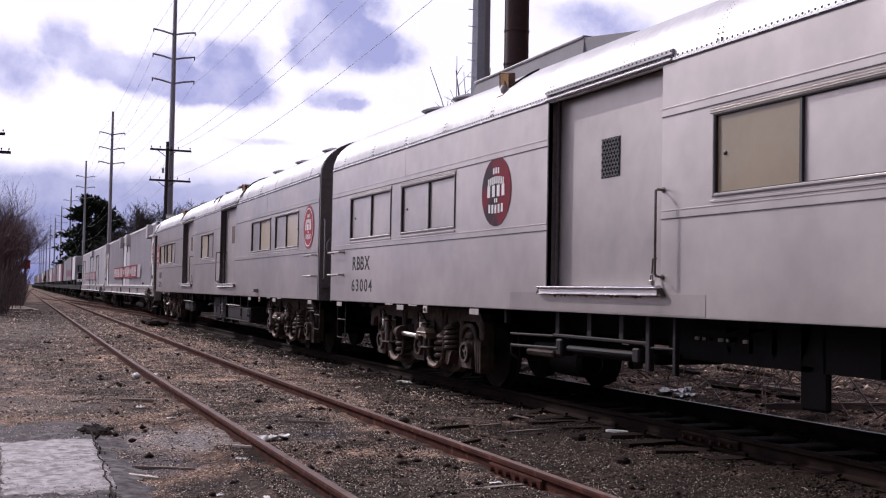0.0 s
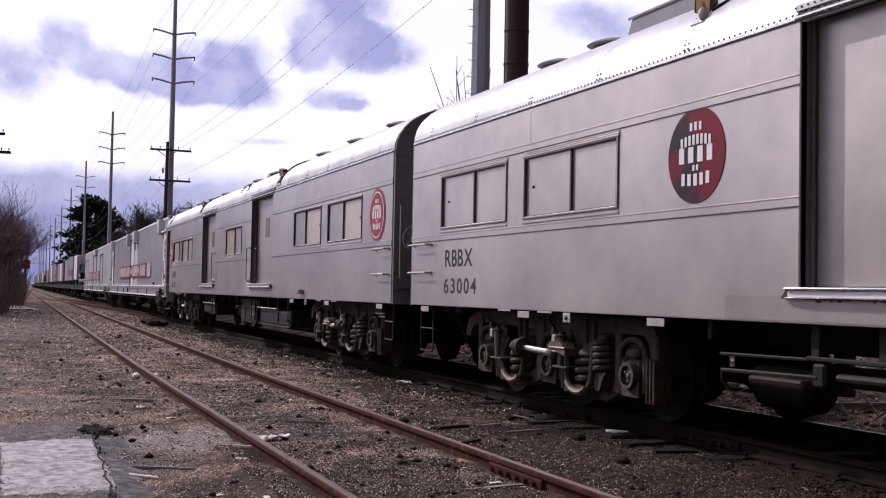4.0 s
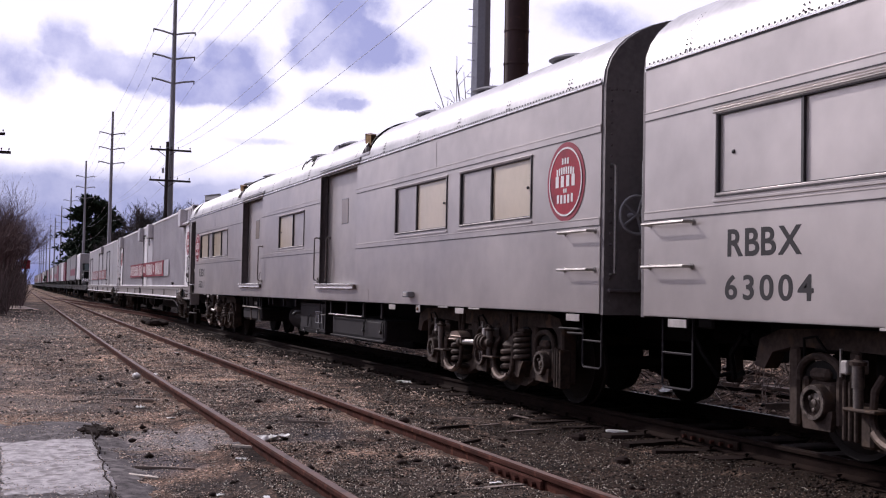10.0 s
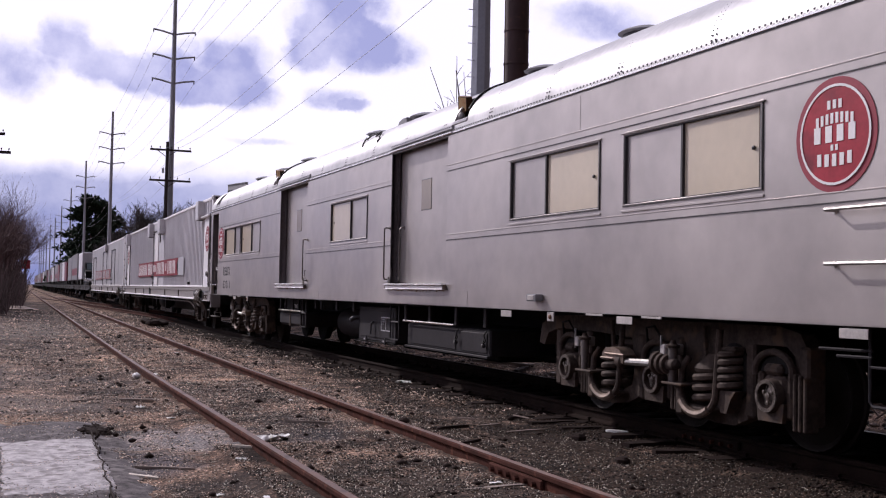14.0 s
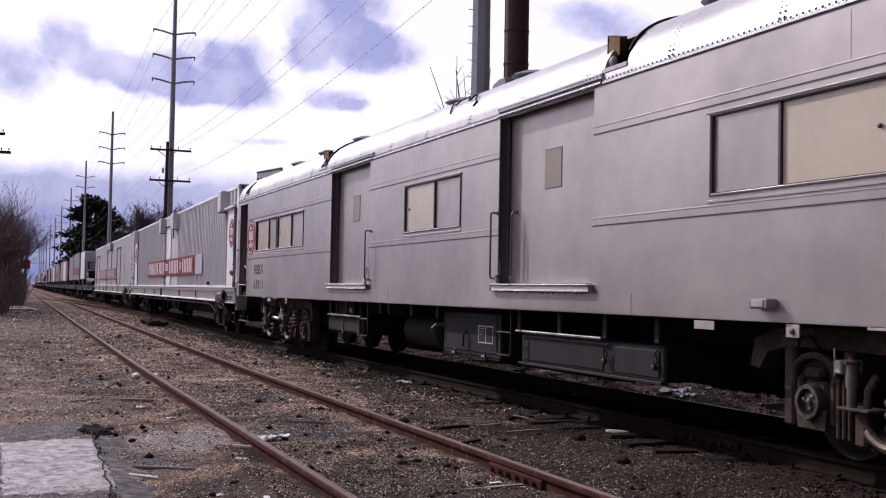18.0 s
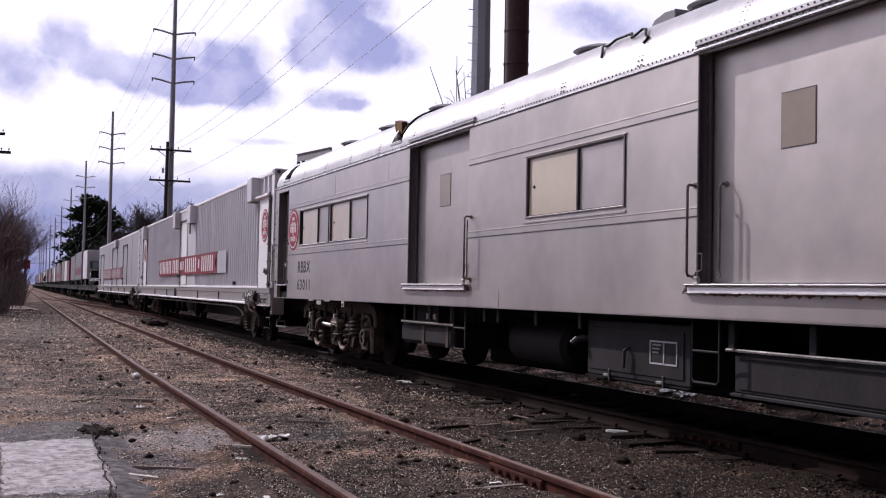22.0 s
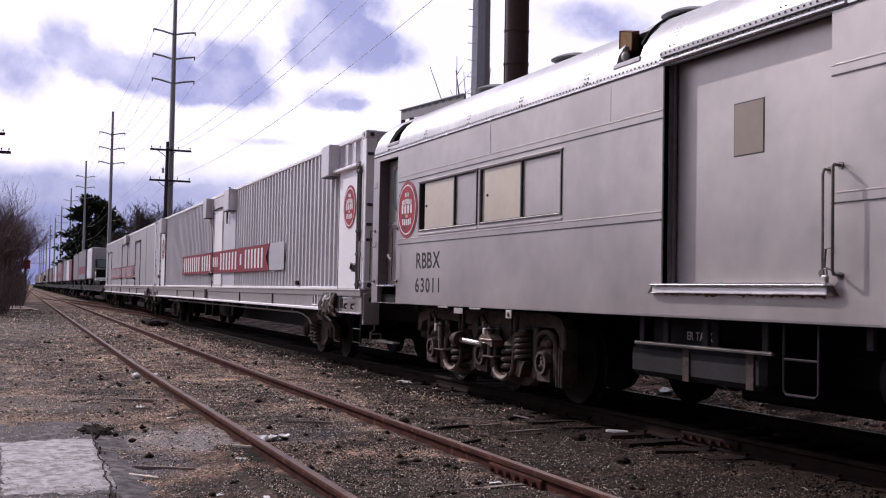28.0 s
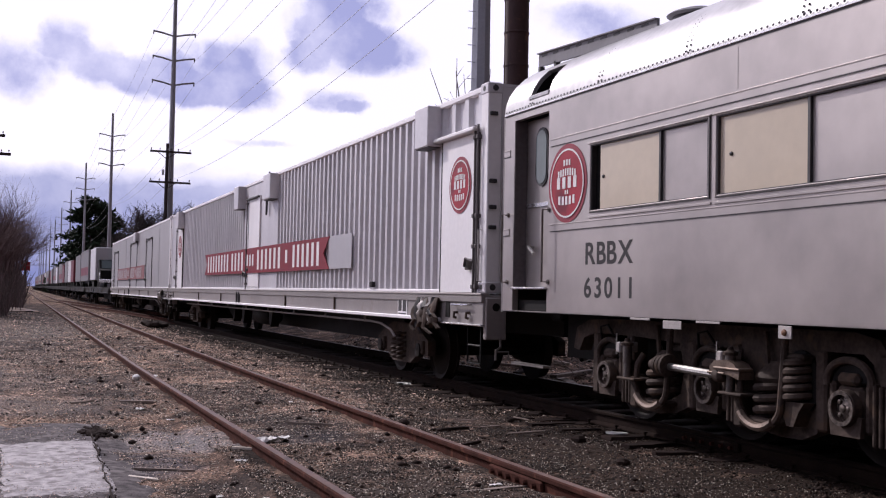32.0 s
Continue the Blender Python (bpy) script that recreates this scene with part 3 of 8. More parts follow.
def build_tracks():
    far = [-40, -10, 0] + list(range(3, 60, 3)) + list(range(60, 120, 10)) + [160, 220, 320, 480, 690]
    main = thing("railway_track", "main railway track with dark oily rails on old wooden ties", "railway track", kind="structure")
    for off in (-0.755, 0.755):
        # only the far head is paler, painting in its thin highlight
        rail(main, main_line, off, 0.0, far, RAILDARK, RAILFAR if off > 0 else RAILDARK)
    siding = thing("railway_track", "rusty siding track half buried in gravel", "railway track", kind="structure")
    for off in (-0.735, 0.735):
        rail(siding, side_line, off, 0.07, far, RUST, RAILTOP)
    link = thing("railway_track", "rusty crossover track between siding and main line", "railway track", kind="structure")
    for off in (-0.735, 0.735):
        rail(link, cross_line, off, 0.03, [44, 48, 51, 56, 60, 64, 70, 75, 79, 84, 90, 96, 102, 107, 112], RUST, RAILTOP)
    # joint bars on the near siding rails, where the rails meet
    for off, y, sgn in ((0.735, 7.0, -1),):
        j = Shape()
        x = side_line(y) + off
        j.box(x - 0.045, x + 0.045, y - 0.42, y + 0.42, -0.06, 0.028, b=0.012)
        bar = part("joint_bar", j, RUST, siding)
        for k in (-0.33, -0.2, -0.07, 0.07, 0.2, 0.33):
            part("bolt", Shape().lathe((x - 0.075, y + k, -0.012), (1, 0, 0), ((0, 0.018), (0.03, 0.02), (0.15, 0.02)), 6), RUST, bar)
    return main, siding


MAIN_TRACK, SIDING = build_tracks()

# ---- poles, wires, chimney ----


def pole_line(y):
    return 11.3 + 0.0228 * y


def steel_pole():
    p = thing("utility_pole", "tall weathered grey steel power pole with three arms", "utility pole", "power poles along the line")
    part("shaft", Shape().tube([(0, 0, -0.4), (0, 0, 12.4), (0, 0, 25.3)], 0.31, 8, 0.15), POLE, p)
    for z in (22.3, 20.25, 18.24):
        a = part("crossarm", Shape().tube([(-1.72, 0, z + 0.12), (-0.9, 0, z), (0, 0, z - 0.22), (0.9, 0, z), (1.72, 0, z + 0.12)], 0.075, 6), POLE, p)
        for x in (-1.68, 1.68):
            part("insulator", Shape().lathe((x, 0, z - 0.16), (0, 0, 1), ((0, 0.02), (0.03, 0.05), (0.12, 0.05), (0.26, 0.03)), 8), WOOD, a)
    for k in range(10):
        part("step_bolt", Shape().tube([(-0.42, -0.1, 5.6 + k * 0.45), (-0.2, -0.1, 5.6 + k * 0.45)], 0.012, 4), POLE, p)
    return p


def build_poles():
    first = steel_pole()
    first.matrix_basis = pose(pole_line(27), 27, 0)
    for y in range(93, 800, 66):
        copy_thing(first, pose(pole_line(y), y, -0.05, 0, 0, -1))
    copy_thing(first, pose(pole_line(-39), -39, 0))
    wp = thing("utility_pole", "dark wooden pole with two long crossarms beside a steel pole", "utility pole", at=pose(pole_line(93) - 0.42, 92.6, 0))
    part("shaft", Shape().tube([(0, 0, -0.3), (0.06, 0, 13.1)], 0.19, 10, 0.13), WOOD, wp)
    for z in (12.4, 9.9):
        a = part("crossarm", box(-1.35, 1.95, -0.26, -0.14, z - 0.08, z + 0.08, b=0.01), WOOD, wp)
        for sx in (-0.75, 0.75):
            part("brace", Shape().tube([(sx, -0.2, z - 0.05), (0, -0.2, z - 0.6)], 0.03, 5), WOOD, a)
        for x in (-1.25, -0.55, 0.32, 0.9, 1.85):
            part("pin_insulator", Shape().lathe((x, -0.2, z + 0.08), (0, 0, 1), ((0, 0.02), (0.08, 0.02), (0.1, 0.05), (0.2, 0.04)), 6), WOOD, a)
    part("transformer", Shape().lathe((-0.26, -0.1, 10.5), (0, 0, 1), ((0, 0.08), (0.02, 0.1), (0.4, 0.1), (0.46, 0.04)), 12), POLE, wp)
    wires = thing("power_lines", "thin power wires strung between the poles", "power lines", kind="stuff")
    for n, (z, xo) in enumerate([(z - 0.15, x) for z in (22.3, 20.25, 18.24) for x in (-1.68, 1.68)] + [(12.6, -0.37), (12.6, 0.48), (10.1, -0.1)]):
        s = Shape()
        for y0 in range(-39, 400, 66):
            pts = []
            for k in range(11):
                q = k / 10
                y = y0 + 66 * q
                pts.append((pole_line(y) + xo, y, z - 4 * 0.9 * q * (1 - q)))
            s.tube(pts, 0.010, 4, caps=False)
        part("wire", s, WIRE, wires)


build_poles()


def build_chimney():
    c = thing("smokestack", "rust-brown banded steel chimney behind the train", "chimney", at=pose(21.6, 45, 0))
    part("shaft", Shape().lathe((0, 0, -0.2), (0, 0, 1), ((0, 0.56), (26, 0.54)), 32), STACK, c)
    for k in range(17):
        z = 1.0 + k * 1.5
        part("band", Shape().lathe((0, 0, z), (0, 0, 1), ((0, 0.565), (0.01, 0.578), (0.08, 0.578), (0.09, 0.565)), 32), STACK, c)
    part("ladder_rail", Shape().tube([(-0.62, -0.1, 0), (-0.62, -0.1, 25)], 0.02, 5), STACK, c)


build_chimney()


def build_far_left():
    p = thing("utility_pole", "dark wooden utility pole with two crossarms", "utility pole", at=pose(-0.9, 60, 0))
    part("shaft", Shape().tube([(0, 0, -0.3), (0, 0, 9.6)], 0.16, 10, 0.11), WOOD, p)
    for z, w in ((8.75, 1.35), (7.83, 1.65)):
        a = part("crossarm", box(-w, w, -0.2, -0.1, z - 0.07, z + 0.07, b=0.01), WOOD, p)
        for x in (-w + 0.1, w - 0.1, w - 0.45):
            part("insulator", Shape().lathe((x, -0.15, z + 0.07), (0, 0, 1), ((0, 0.015), (0.06, 0.015), (0.08, 0.035), (0.15, 0.03)), 6), WOOD, a)
    s = thing("track_sign", "small red board on a dark steel post beside the siding", "sign", at=pose(3.05, 113, -0.05))
    part("post", Shape().tube([(0, 0, -0.3), (0, 0, 3.3)], 0.09, 8), BLACK, s)
    part("board", box(-0.42, 0.42, -0.14, -0.1, 2.75, 3.6, b=0.01), SIGNRED, s)


build_far_left()

# ---- trees ----


def branching(s, p, d, length, r, depth, spread, rng, n=5, gravity=0.0, least=0.0):
    """Grow one limb and its children into the shape."""
    pts, q, w = [p], p, d.normalized()
    for _ in range(3):
        w = (w + Vector((rng.uniform(-1, 1), rng.uniform(-1, 1), rng.uniform(-1, 1))) * 0.16 + Vector((0, 0, gravity))).normalized()
        q = q + w * length / 3
        pts.append(q)
    s.tube(pts, r, n if depth > 1 else 3, r * 0.55, caps=False)
    if depth <= 0:
        return
    for k in range(rng.choice((3, 4, 5)) if depth > 1 else rng.choice((3, 4))):
        at = pts[1 + (k % 3)]
        a = Vector((rng.uniform(-1, 1), rng.uniform(-1, 1), rng.uniform(-0.4, 0.9))).normalized()
        branching(s, at, (w + a * spread).normalized(), length * rng.uniform(0.55, 0.8), max(least, r * 0.5), depth - 1, spread, rng, n, gravity, least)


def bare_tree(name, label, x, y, height, seed, spread=0.8, depth=4, trunk=0.14, stems=1, group="", mat=None):
    rng = random.Random(seed)
    t = thing(name, label, "tree", group, at=pose(x, y, ground_height(x, y) - 0.1))
    ts, cs = Shape(), Shape()
    for k in range(stems):
        lean = Vector((rng.uniform(-0.25, 0.25), rng.uniform(-0.25, 0.25), 1.0)).normalized()
        b = Vector((rng.uniform(-0.4, 0.4), rng.uniform(-0.4, 0.4), 0)) * (stems > 1)
        top = b + lean * height * 0.35
        ts.tube([b, b + lean * height * 0.18 + Vector((rng.uniform(-0.1, 0.1), 0, 0)), top], trunk, 7, trunk * 0.7)
        for j in range(4):
            a = Vector((rng.uniform(-1, 1), rng.uniform(-1, 1), rng.uniform(0.3, 1.4))).normalized()
            branching(cs, b.lerp(top, 0.55 + 0.15 * j), (lean + a * spread).normalized(), height * rng.uniform(0.24, 0.34), trunk * 0.55, depth - 1, spread, rng, 4, 0.03, 0.035 if height > 12 else 0.0)
    part("trunk", ts, BARK, t)
    part("crown", cs, mat or TWIG, t, "dense crown of bare winter twigs")
    return t


def pine(x, y, height, width, seed):
    rng = random.Random(seed)
    t = thing("pine_tree", "large dark evergreen with layered uneven boughs", "tree", "evergreens behind the line", at=pose(x, y, 0))
    part("trunk", Shape().tube([(0, 0, -0.3), (0.1, 0, height * 0.5), (0, 0, height * 0.97)], height * 0.02, 8, 0.05), BARK, t)
    limbs, leaves = Shape(), Shape()
    for k in range(64):
        h = height * (0.10 + 0.88 * (k / 64) ** 0.9)
        a = rng.uniform(0, 2 * math.pi)
        reach = width * (1.05 - 0.75 * (h / height) ** 2.2) * rng.uniform(0.55, 1.1) * 0.5
        tip = Vector((math.cos(a) * reach, math.sin(a) * reach, h + reach * rng.uniform(-0.05, 0.25)))
        limbs.tube([(0, 0, h), (tip * 0.5) + Vector((0, 0, h * 0.5)), tip], 0.09, 4, 0.03)
        for j in range(90):
            q = rng.uniform(0.3, 1.05) if j % 4 else 1.0
            c = Vector((0, 0, h)).lerp(tip, q) + Vector((rng.gauss(0, 1), rng.gauss(0, 1), rng.gauss(0, 0.45))) * reach * 0.17
            r = rng.uniform(0.4, 0.85)
            d = Vector((rng.uniform(-1, 1), rng.uniform(-1, 1), rng.uniform(-0.2, 0.7))).normalized()
            e = d.orthogonal().normalized()
            g = d.cross(e)
            leaves.add([c + e * r * 0.5, c - e * r * 0.5, c + d * r * 1.6, c + g * r * 0.4], [(0, 1, 2), (0, 2, 3), (1, 3, 2), (0, 3, 1)])
    part("limbs", limbs, WOOD, t)
    part("crown", leaves, NEEDLE, t, "dark green needle clumps", smooth=0)


def build_trees():
    pine(20.5, 262, 21.5, 13, 4)
    pine(25.5, 275, 20, 12, 9)
    for k, (x, y, h) in enumerate(((25.8, 200, 16.3), (29.5, 210, 15.0), (22.0, 215, 13.0), (34.5, 195, 17.0), (38, 205, 15.5))):
        bare_tree("bare_tree", "leafless tree with a fine rounded crown", x, y, h, 40 + k, 0.95, 6, 0.42, 1, "bare trees behind the line", WOOD)
    # overgrown left edge of the yard
    for k, (x, y, h) in enumerate(((-0.6, 52, 5.4), (0.7, 60, 6.8), (-0.3, 66, 6.6), (1.3, 74, 6.4), (0.4, 82, 7.5), (1.6, 92, 7.2), (0.6, 100, 8.0), (2.0, 125, 9.0), (1.2, 140, 9.5), (2.4, 165, 10), (-2.2, 58, 6), (-2.4, 72, 7))):
        bare_tree("bare_tree", "reddish leafless thicket tree at the yard's edge", x, y, h, 70 + k, 0.75, 5 if k % 2 else 4, 0.09, 3, "thicket along the yard", TWIG)
    rng = random.Random(77)
    s = Shape()
    dark = Shape()
    for k in range(3600):
        y = 50 * (170 / 50) ** rng.random()
        x = side_line(y) - 2.3 - rng.random() ** 1.2 * 5.5 - (0.6 if y < 60 else 0)
        p = Vector((x, y, ground_height(x, y)))
        ln = rng.uniform(0.6, 2.6)
        d = Vector((rng.uniform(-0.45, 0.45), rng.uniform(-0.45, 0.45), 1)).normalized()
        (s if k % 3 == 0 else dark).tube([p, p + d * ln * 0.6, p + d * ln + Vector((rng.uniform(-0.3, 0.3), rng.uniform(-0.3, 0.3), 0))], 0.024, 3, 0.010, caps=False)
    tagged(part("undergrowth", dark, BARK, smooth=0), "dark leafless brambles at the yard's edge", "bushes", kind="stuff")
    tagged(part("undergrowth", s, TWIG, smooth=0), "dense brown undergrowth at the yard's edge", "bushes", kind="stuff")
    # thin saplings between the train and the poles
    for k, (x, y, h) in enumerate(((12.75, 29.5, 7.9), (13.3, 30.5, 7.9), (14.6, 31, 7.6))):
        rng = random.Random(200 + k)
        t = thing("sapling", "thin bare sapling rising behind the train", "tree", "saplings behind the train", at=pose(x, y, 0))
        for j in range(6):
            s = Shape()
            a = (-0.24, 0.2, -0.06, 0.05, -0.13, 0.12)[j]
            top = Vector((a * 5 + rng.uniform(-0.2, 0.2), rng.uniform(-0.3, 0.3), h * rng.uniform(0.84, 1.02)))
            pts = [Vector((0, 0, 0.0)), Vector((a * 0.9, rng.uniform(-0.2, 0.2), h * 0.4)), Vector((a * 1.9, rng.uniform(-0.2, 0.2), h * 0.68)), Vector((a * 3.6, rng.uniform(-0.2, 0.2), h * 0.82)), top]
            # smooth bow between the knees
            bow = [pts[0]] + [p.lerp(q, w) for p, q in zip(pts[1:], pts[2:]) for w in (0.25, 0.75)] + [top]
            s.tube(bow, 0.026, 5, 0.008)
            for q in range(3):
                b = pts[3].lerp(top, rng.uniform(-0.4, 0.7))
                tip = b + Vector((rng.uniform(-0.35, 0.35), rng.uniform(-0.3, 0.3), rng.uniform(0.2, 0.5)))
                s.tube([b, b.lerp(tip, 0.5) + Vector((0.02, 0, 0.04)), tip], 0.010, 3, 0.006)
            part("stem", s, TWIG, t)
    # far treeline as one mass of clumps
    rng = random.Random(5)
    s = Shape()
    for k in range(2600):
        y = rng.uniform(330, 900)
        x = pole_line(y) + rng.uniform(2, 26)
        h = rng.uniform(0, 1) ** 0.7 * rng.uniform(4, 8.5)
        r = rng.uniform(0.7, 1.6)
        c = Vector((x, y, h))
        d = [Vector((rng.uniform(-1, 1), rng.uniform(-1, 1), rng.uniform(-1, 1))).normalized() * r for _ in range(4)]
        s.add([c + q for q in d], [(0, 1, 2), (0, 2, 3), (0, 3, 1), (1, 3, 2)])
    for k in range(1500):
        y, u = rng.uniform(250, 330), rng.uniform(0.043, 0.080)
        h = rng.random() ** 0.7 * (1.0 + y * (0.006 + (u - 0.043) * 0.85)) * rng.uniform(0.85, 1.1)
        r = rng.uniform(0.4, 1.0)
        c = Vector((u * y, y, h))
        d = [Vector((rng.uniform(-1, 1), rng.uniform(-1, 1), rng.uniform(-1, 1))).normalized() * r for _ in range(4)]
        s.add([c + q for q in d], [(0, 1, 2), (0, 2, 3), (0, 3, 1), (1, 3, 2)])
    ob = part("distant_trees", s, NEEDLE, smooth=0)
    tagged(ob, "dark line of distant trees along the railway", "trees", kind="stuff")
    s = Shape()
    for k in range(1500):
        y = rng.uniform(180, 700)
        x = side_line(y) - rng.uniform(2.5, 14)
        h = rng.uniform(0, 1) * rng.uniform(5, 9)
        c = Vector((x, y, h))
        for j in range(3):
            d = Vector((rng.uniform(-0.5, 0.5), rng.uniform(-0.5, 0.5), rng.uniform(0.3, 1))).normalized() * rng.uniform(1, 2.4)
            s.tube([c, c + d], 0.06, 3, 0.02, caps=False)
    ob = part("distant_thicket", s, TWIG, smooth=0)
    tagged(ob, "reddish leafless thicket far along the siding", "bushes", kind="stuff")

    # unseen thicket added left and behind, to cut low sky light on the train
    s, trunks = Shape(), Shape()
    for k in range(5200):
        y = rng.uniform(-70, 62)
        x = -13.0 - rng.uniform(0, 9)
        if k % 4 == 0:
            x, y = rng.uniform(-20, 5.0), -26 - rng.uniform(0, 9)
        h = rng.uniform(0, 1) * rng.uniform(3.6, 6.4)
        r = rng.uniform(0.25, 0.75)
        c = Vector((x, y, h))
        d = [Vector((rng.uniform(-1, 1), rng.uniform(-1, 1), rng.uniform(-1, 1))).normalized() * r for _ in range(4)]
        s.add([c + q for q in d], [(0, 1, 2), (0, 2, 3), (0, 3, 1), (1, 3, 2)])
        if k % 9 == 0:
            trunks.tube([(x, y, -0.1), (x + rng.uniform(-0.3, 0.3), y, h)], 0.06, 4, 0.03)
    e = thing("thicket", "added unseen brown thicket that cuts low sky light", "bushes", kind="stuff")
    part("foliage", s, TWIG, e, smooth=0)
    part("trunk_mass", trunks, BARK, e)


build_trees()

# ---- the train: where each car stands along it, in metres from a mark on the train ----
PACE = (-14.1165, -16.3515, -0.336799, -0.225381, -0.055876, 0.0272796, 0.0181869, -0.018937, 0.00470981, 0.00804492)


def run(t):
    """How far the train's mark lies ahead of the camera at t seconds."""
    return float(np.polynomial.chebyshev.chebval(t / 16 - 1, PACE))


RIDERS = []      # (thing, distance along the train, half its wheelbase)
WHEELSETS = []   # (wheelset, its place in its truck)


def riding(ob, s, base):
    RIDERS.append((ob, s, base))
    return ob


def car_pose(s, base, t):
    y = s + run(t)
    a, b = y - base, y + base
    xa, xb = main_line(a), main_line(b)
    return pose((xa + xb) / 2, y, 0, 0, 0, -math.degrees(math.atan2(xb - xa, b - a)))


def wall(s, y0, y1, z0, z1, holes, x, th, sgn=1):
    """A sheet wall at x with openings (y0, y1, z0, z1) cut through; th goes inwards."""
    ys = sorted({y0, y1, *[min(max(h[k], y0), y1) for h in holes for k in (0, 1)]})
    zs = sorted({z0, z1, *[h[k] for h in holes for k in (2, 3)]})

    def solid(i, j):
        if not (0 <= i < len(ys) - 1 and 0 <= j < len(zs) - 1):
            return False
        cy, cz = (ys[i] + ys[i + 1]) / 2, (zs[j] + zs[j + 1]) / 2
        return not any(h[0] < cy < h[1] and h[2] < cz < h[3] for h in holes)
    xi = x + th * sgn
    for i in range(len(ys) - 1):
        for j in range(len(zs) - 1):
            if not solid(i, j):
                continue
            a, b, c, d = ys[i], ys[i + 1], zs[j], zs[j + 1]
            s.add([(x, a, c), (x, b, c), (x, b, d), (x, a, d)], [(0, 3, 2, 1)])
            s.add([(xi, a, c), (xi, b, c), (xi, b, d), (xi, a, d)], [(0, 1, 2, 3)])
            for ok, q in ((solid(i - 1, j), ((x, a, c), (x, a, d), (xi, a, d), (xi, a, c))), (solid(i + 1, j), ((x, b, c), (xi, b, c), (xi, b, d), (x, b, d))),
                          (solid(i, j - 1), ((x, a, c), (xi, a, c), (xi, b, c), (x, b, c))), (solid(i, j + 1), ((x, a, d), (x, b, d), (xi, b, d), (xi, a, d)))):
                if not ok:
                    s.add(q, [(0, 1, 2, 3)])
    return s


def arch(n=22, w=HALF, z0=3.30, h=0.80, e=2.25):
    pts = []
    for k in range(n + 1):
        x = -w * math.cos(math.pi * k / n)
        pts.append((x, z0 + h * (1 - abs(x / w) ** e) ** (1 / e)))
    return pts


def rivet(s, p, d, r=0.012):
    """A low six-sided rivet head at p, pointing along d."""
    d = Vector(d).normalized()
    a = d.orthogonal().normalized()
    b = d.cross(a)
    p = Vector(p)
    vs = [p + (a * math.cos(k * math.pi / 3) + b * math.sin(k * math.pi / 3)) * r for k in range(6)] + [p + d * r * 0.9]
    s.add(vs, [(k, (k + 1) % 6, 6) for k in range(6)])


def disc(s, y, z, r, x, th=0.004, n=40):
    s.plate([(y + r * math.cos(2 * math.pi * k / n), z + r * math.sin(2 * math.pi * k / n)) for k in range(n)], x - th, x)


def ring(s, y, z, r0, r1, x, th=0.003, n=40):
    vs = [(xx, y + r * math.cos(2 * math.pi * k / n), z + r * math.sin(2 * math.pi * k / n)) for xx in (x, x - th) for r in (r0, r1) for k in range(n)]
    fs = []
    for k in range(n):
        m = (k + 1) % n
        fs += [(2 * n + k, 2 * n + m, 3 * n + m, 3 * n + k), (n + k, n + m, 3 * n + m, 3 * n + k), (k, m, 2 * n + m, 2 * n + k), (k, m, n + m, n + k)]
    s.add(vs, fs)


def emblem(car, y, z, r, x, old=False):
    """The round show emblem: a red disc, its rim, and pale blocks where the letters stand."""
    s = Shape()
    disc(s, y, z, r, x)
    e = part("emblem", s, MAROON if old else ROSE, car, "round dark maroon emblem with pale blocks" if old else "round red emblem with a rose rim and pale blocks")
    if not old:
        s = Shape()
        disc(s, y, z, r * 0.86, x - 0.004)
        part("field", s, RED, e)
        s = Shape()
        ring(s, y, z, r * 0.83, r * 0.875, x - 0.009)
        part("rim_line", s, WHITEPAINT, e)
    rows = ((0.66, 0.19, 0.52, 3), (0.36, 0.23, 1.22, 8), (0.02, 0.36, 1.42, 4), (-0.28, 0.13, 0.28, 2), (-0.55, 0.27, 1.16, 5))
    k = r * (0.92 if old else 0.80)
    xx = x - (0.012 if not old else 0.008)
    for mid, h, w, n in rows:
        for i in range(n):
            c = (i + 0.5) / n - 0.5
            lift = -0.20 * (c * w) ** 2 if mid > 0.2 else (0.12 * (c * w) ** 2 if mid < -0.4 else 0)
            a = y - (c * w) * k
            hw, hh = w / n * 0.40 * k, h * 0.5 * k
            zc = z + (mid + lift) * k
            part("letter_block", box(xx, xx + 0.003, a - hw * 0.72, a + hw * 0.72, zc - hh, zc + hh), WHITEPAINT, e)
    return e


def grab(car, pts, r=0.014, mat=None, name="grab_iron", label="bent steel grab iron"):
    g = part(name, Shape().tube(pts, r, 8), mat or STEEL, car, label)
    for p in (pts[0], pts[-1]):
        part("foot", Shape().lathe(p, (1, 0, 0), ((-0.012, 0.028), (0.0, 0.028)), 10), mat or STEEL, g)
    return g


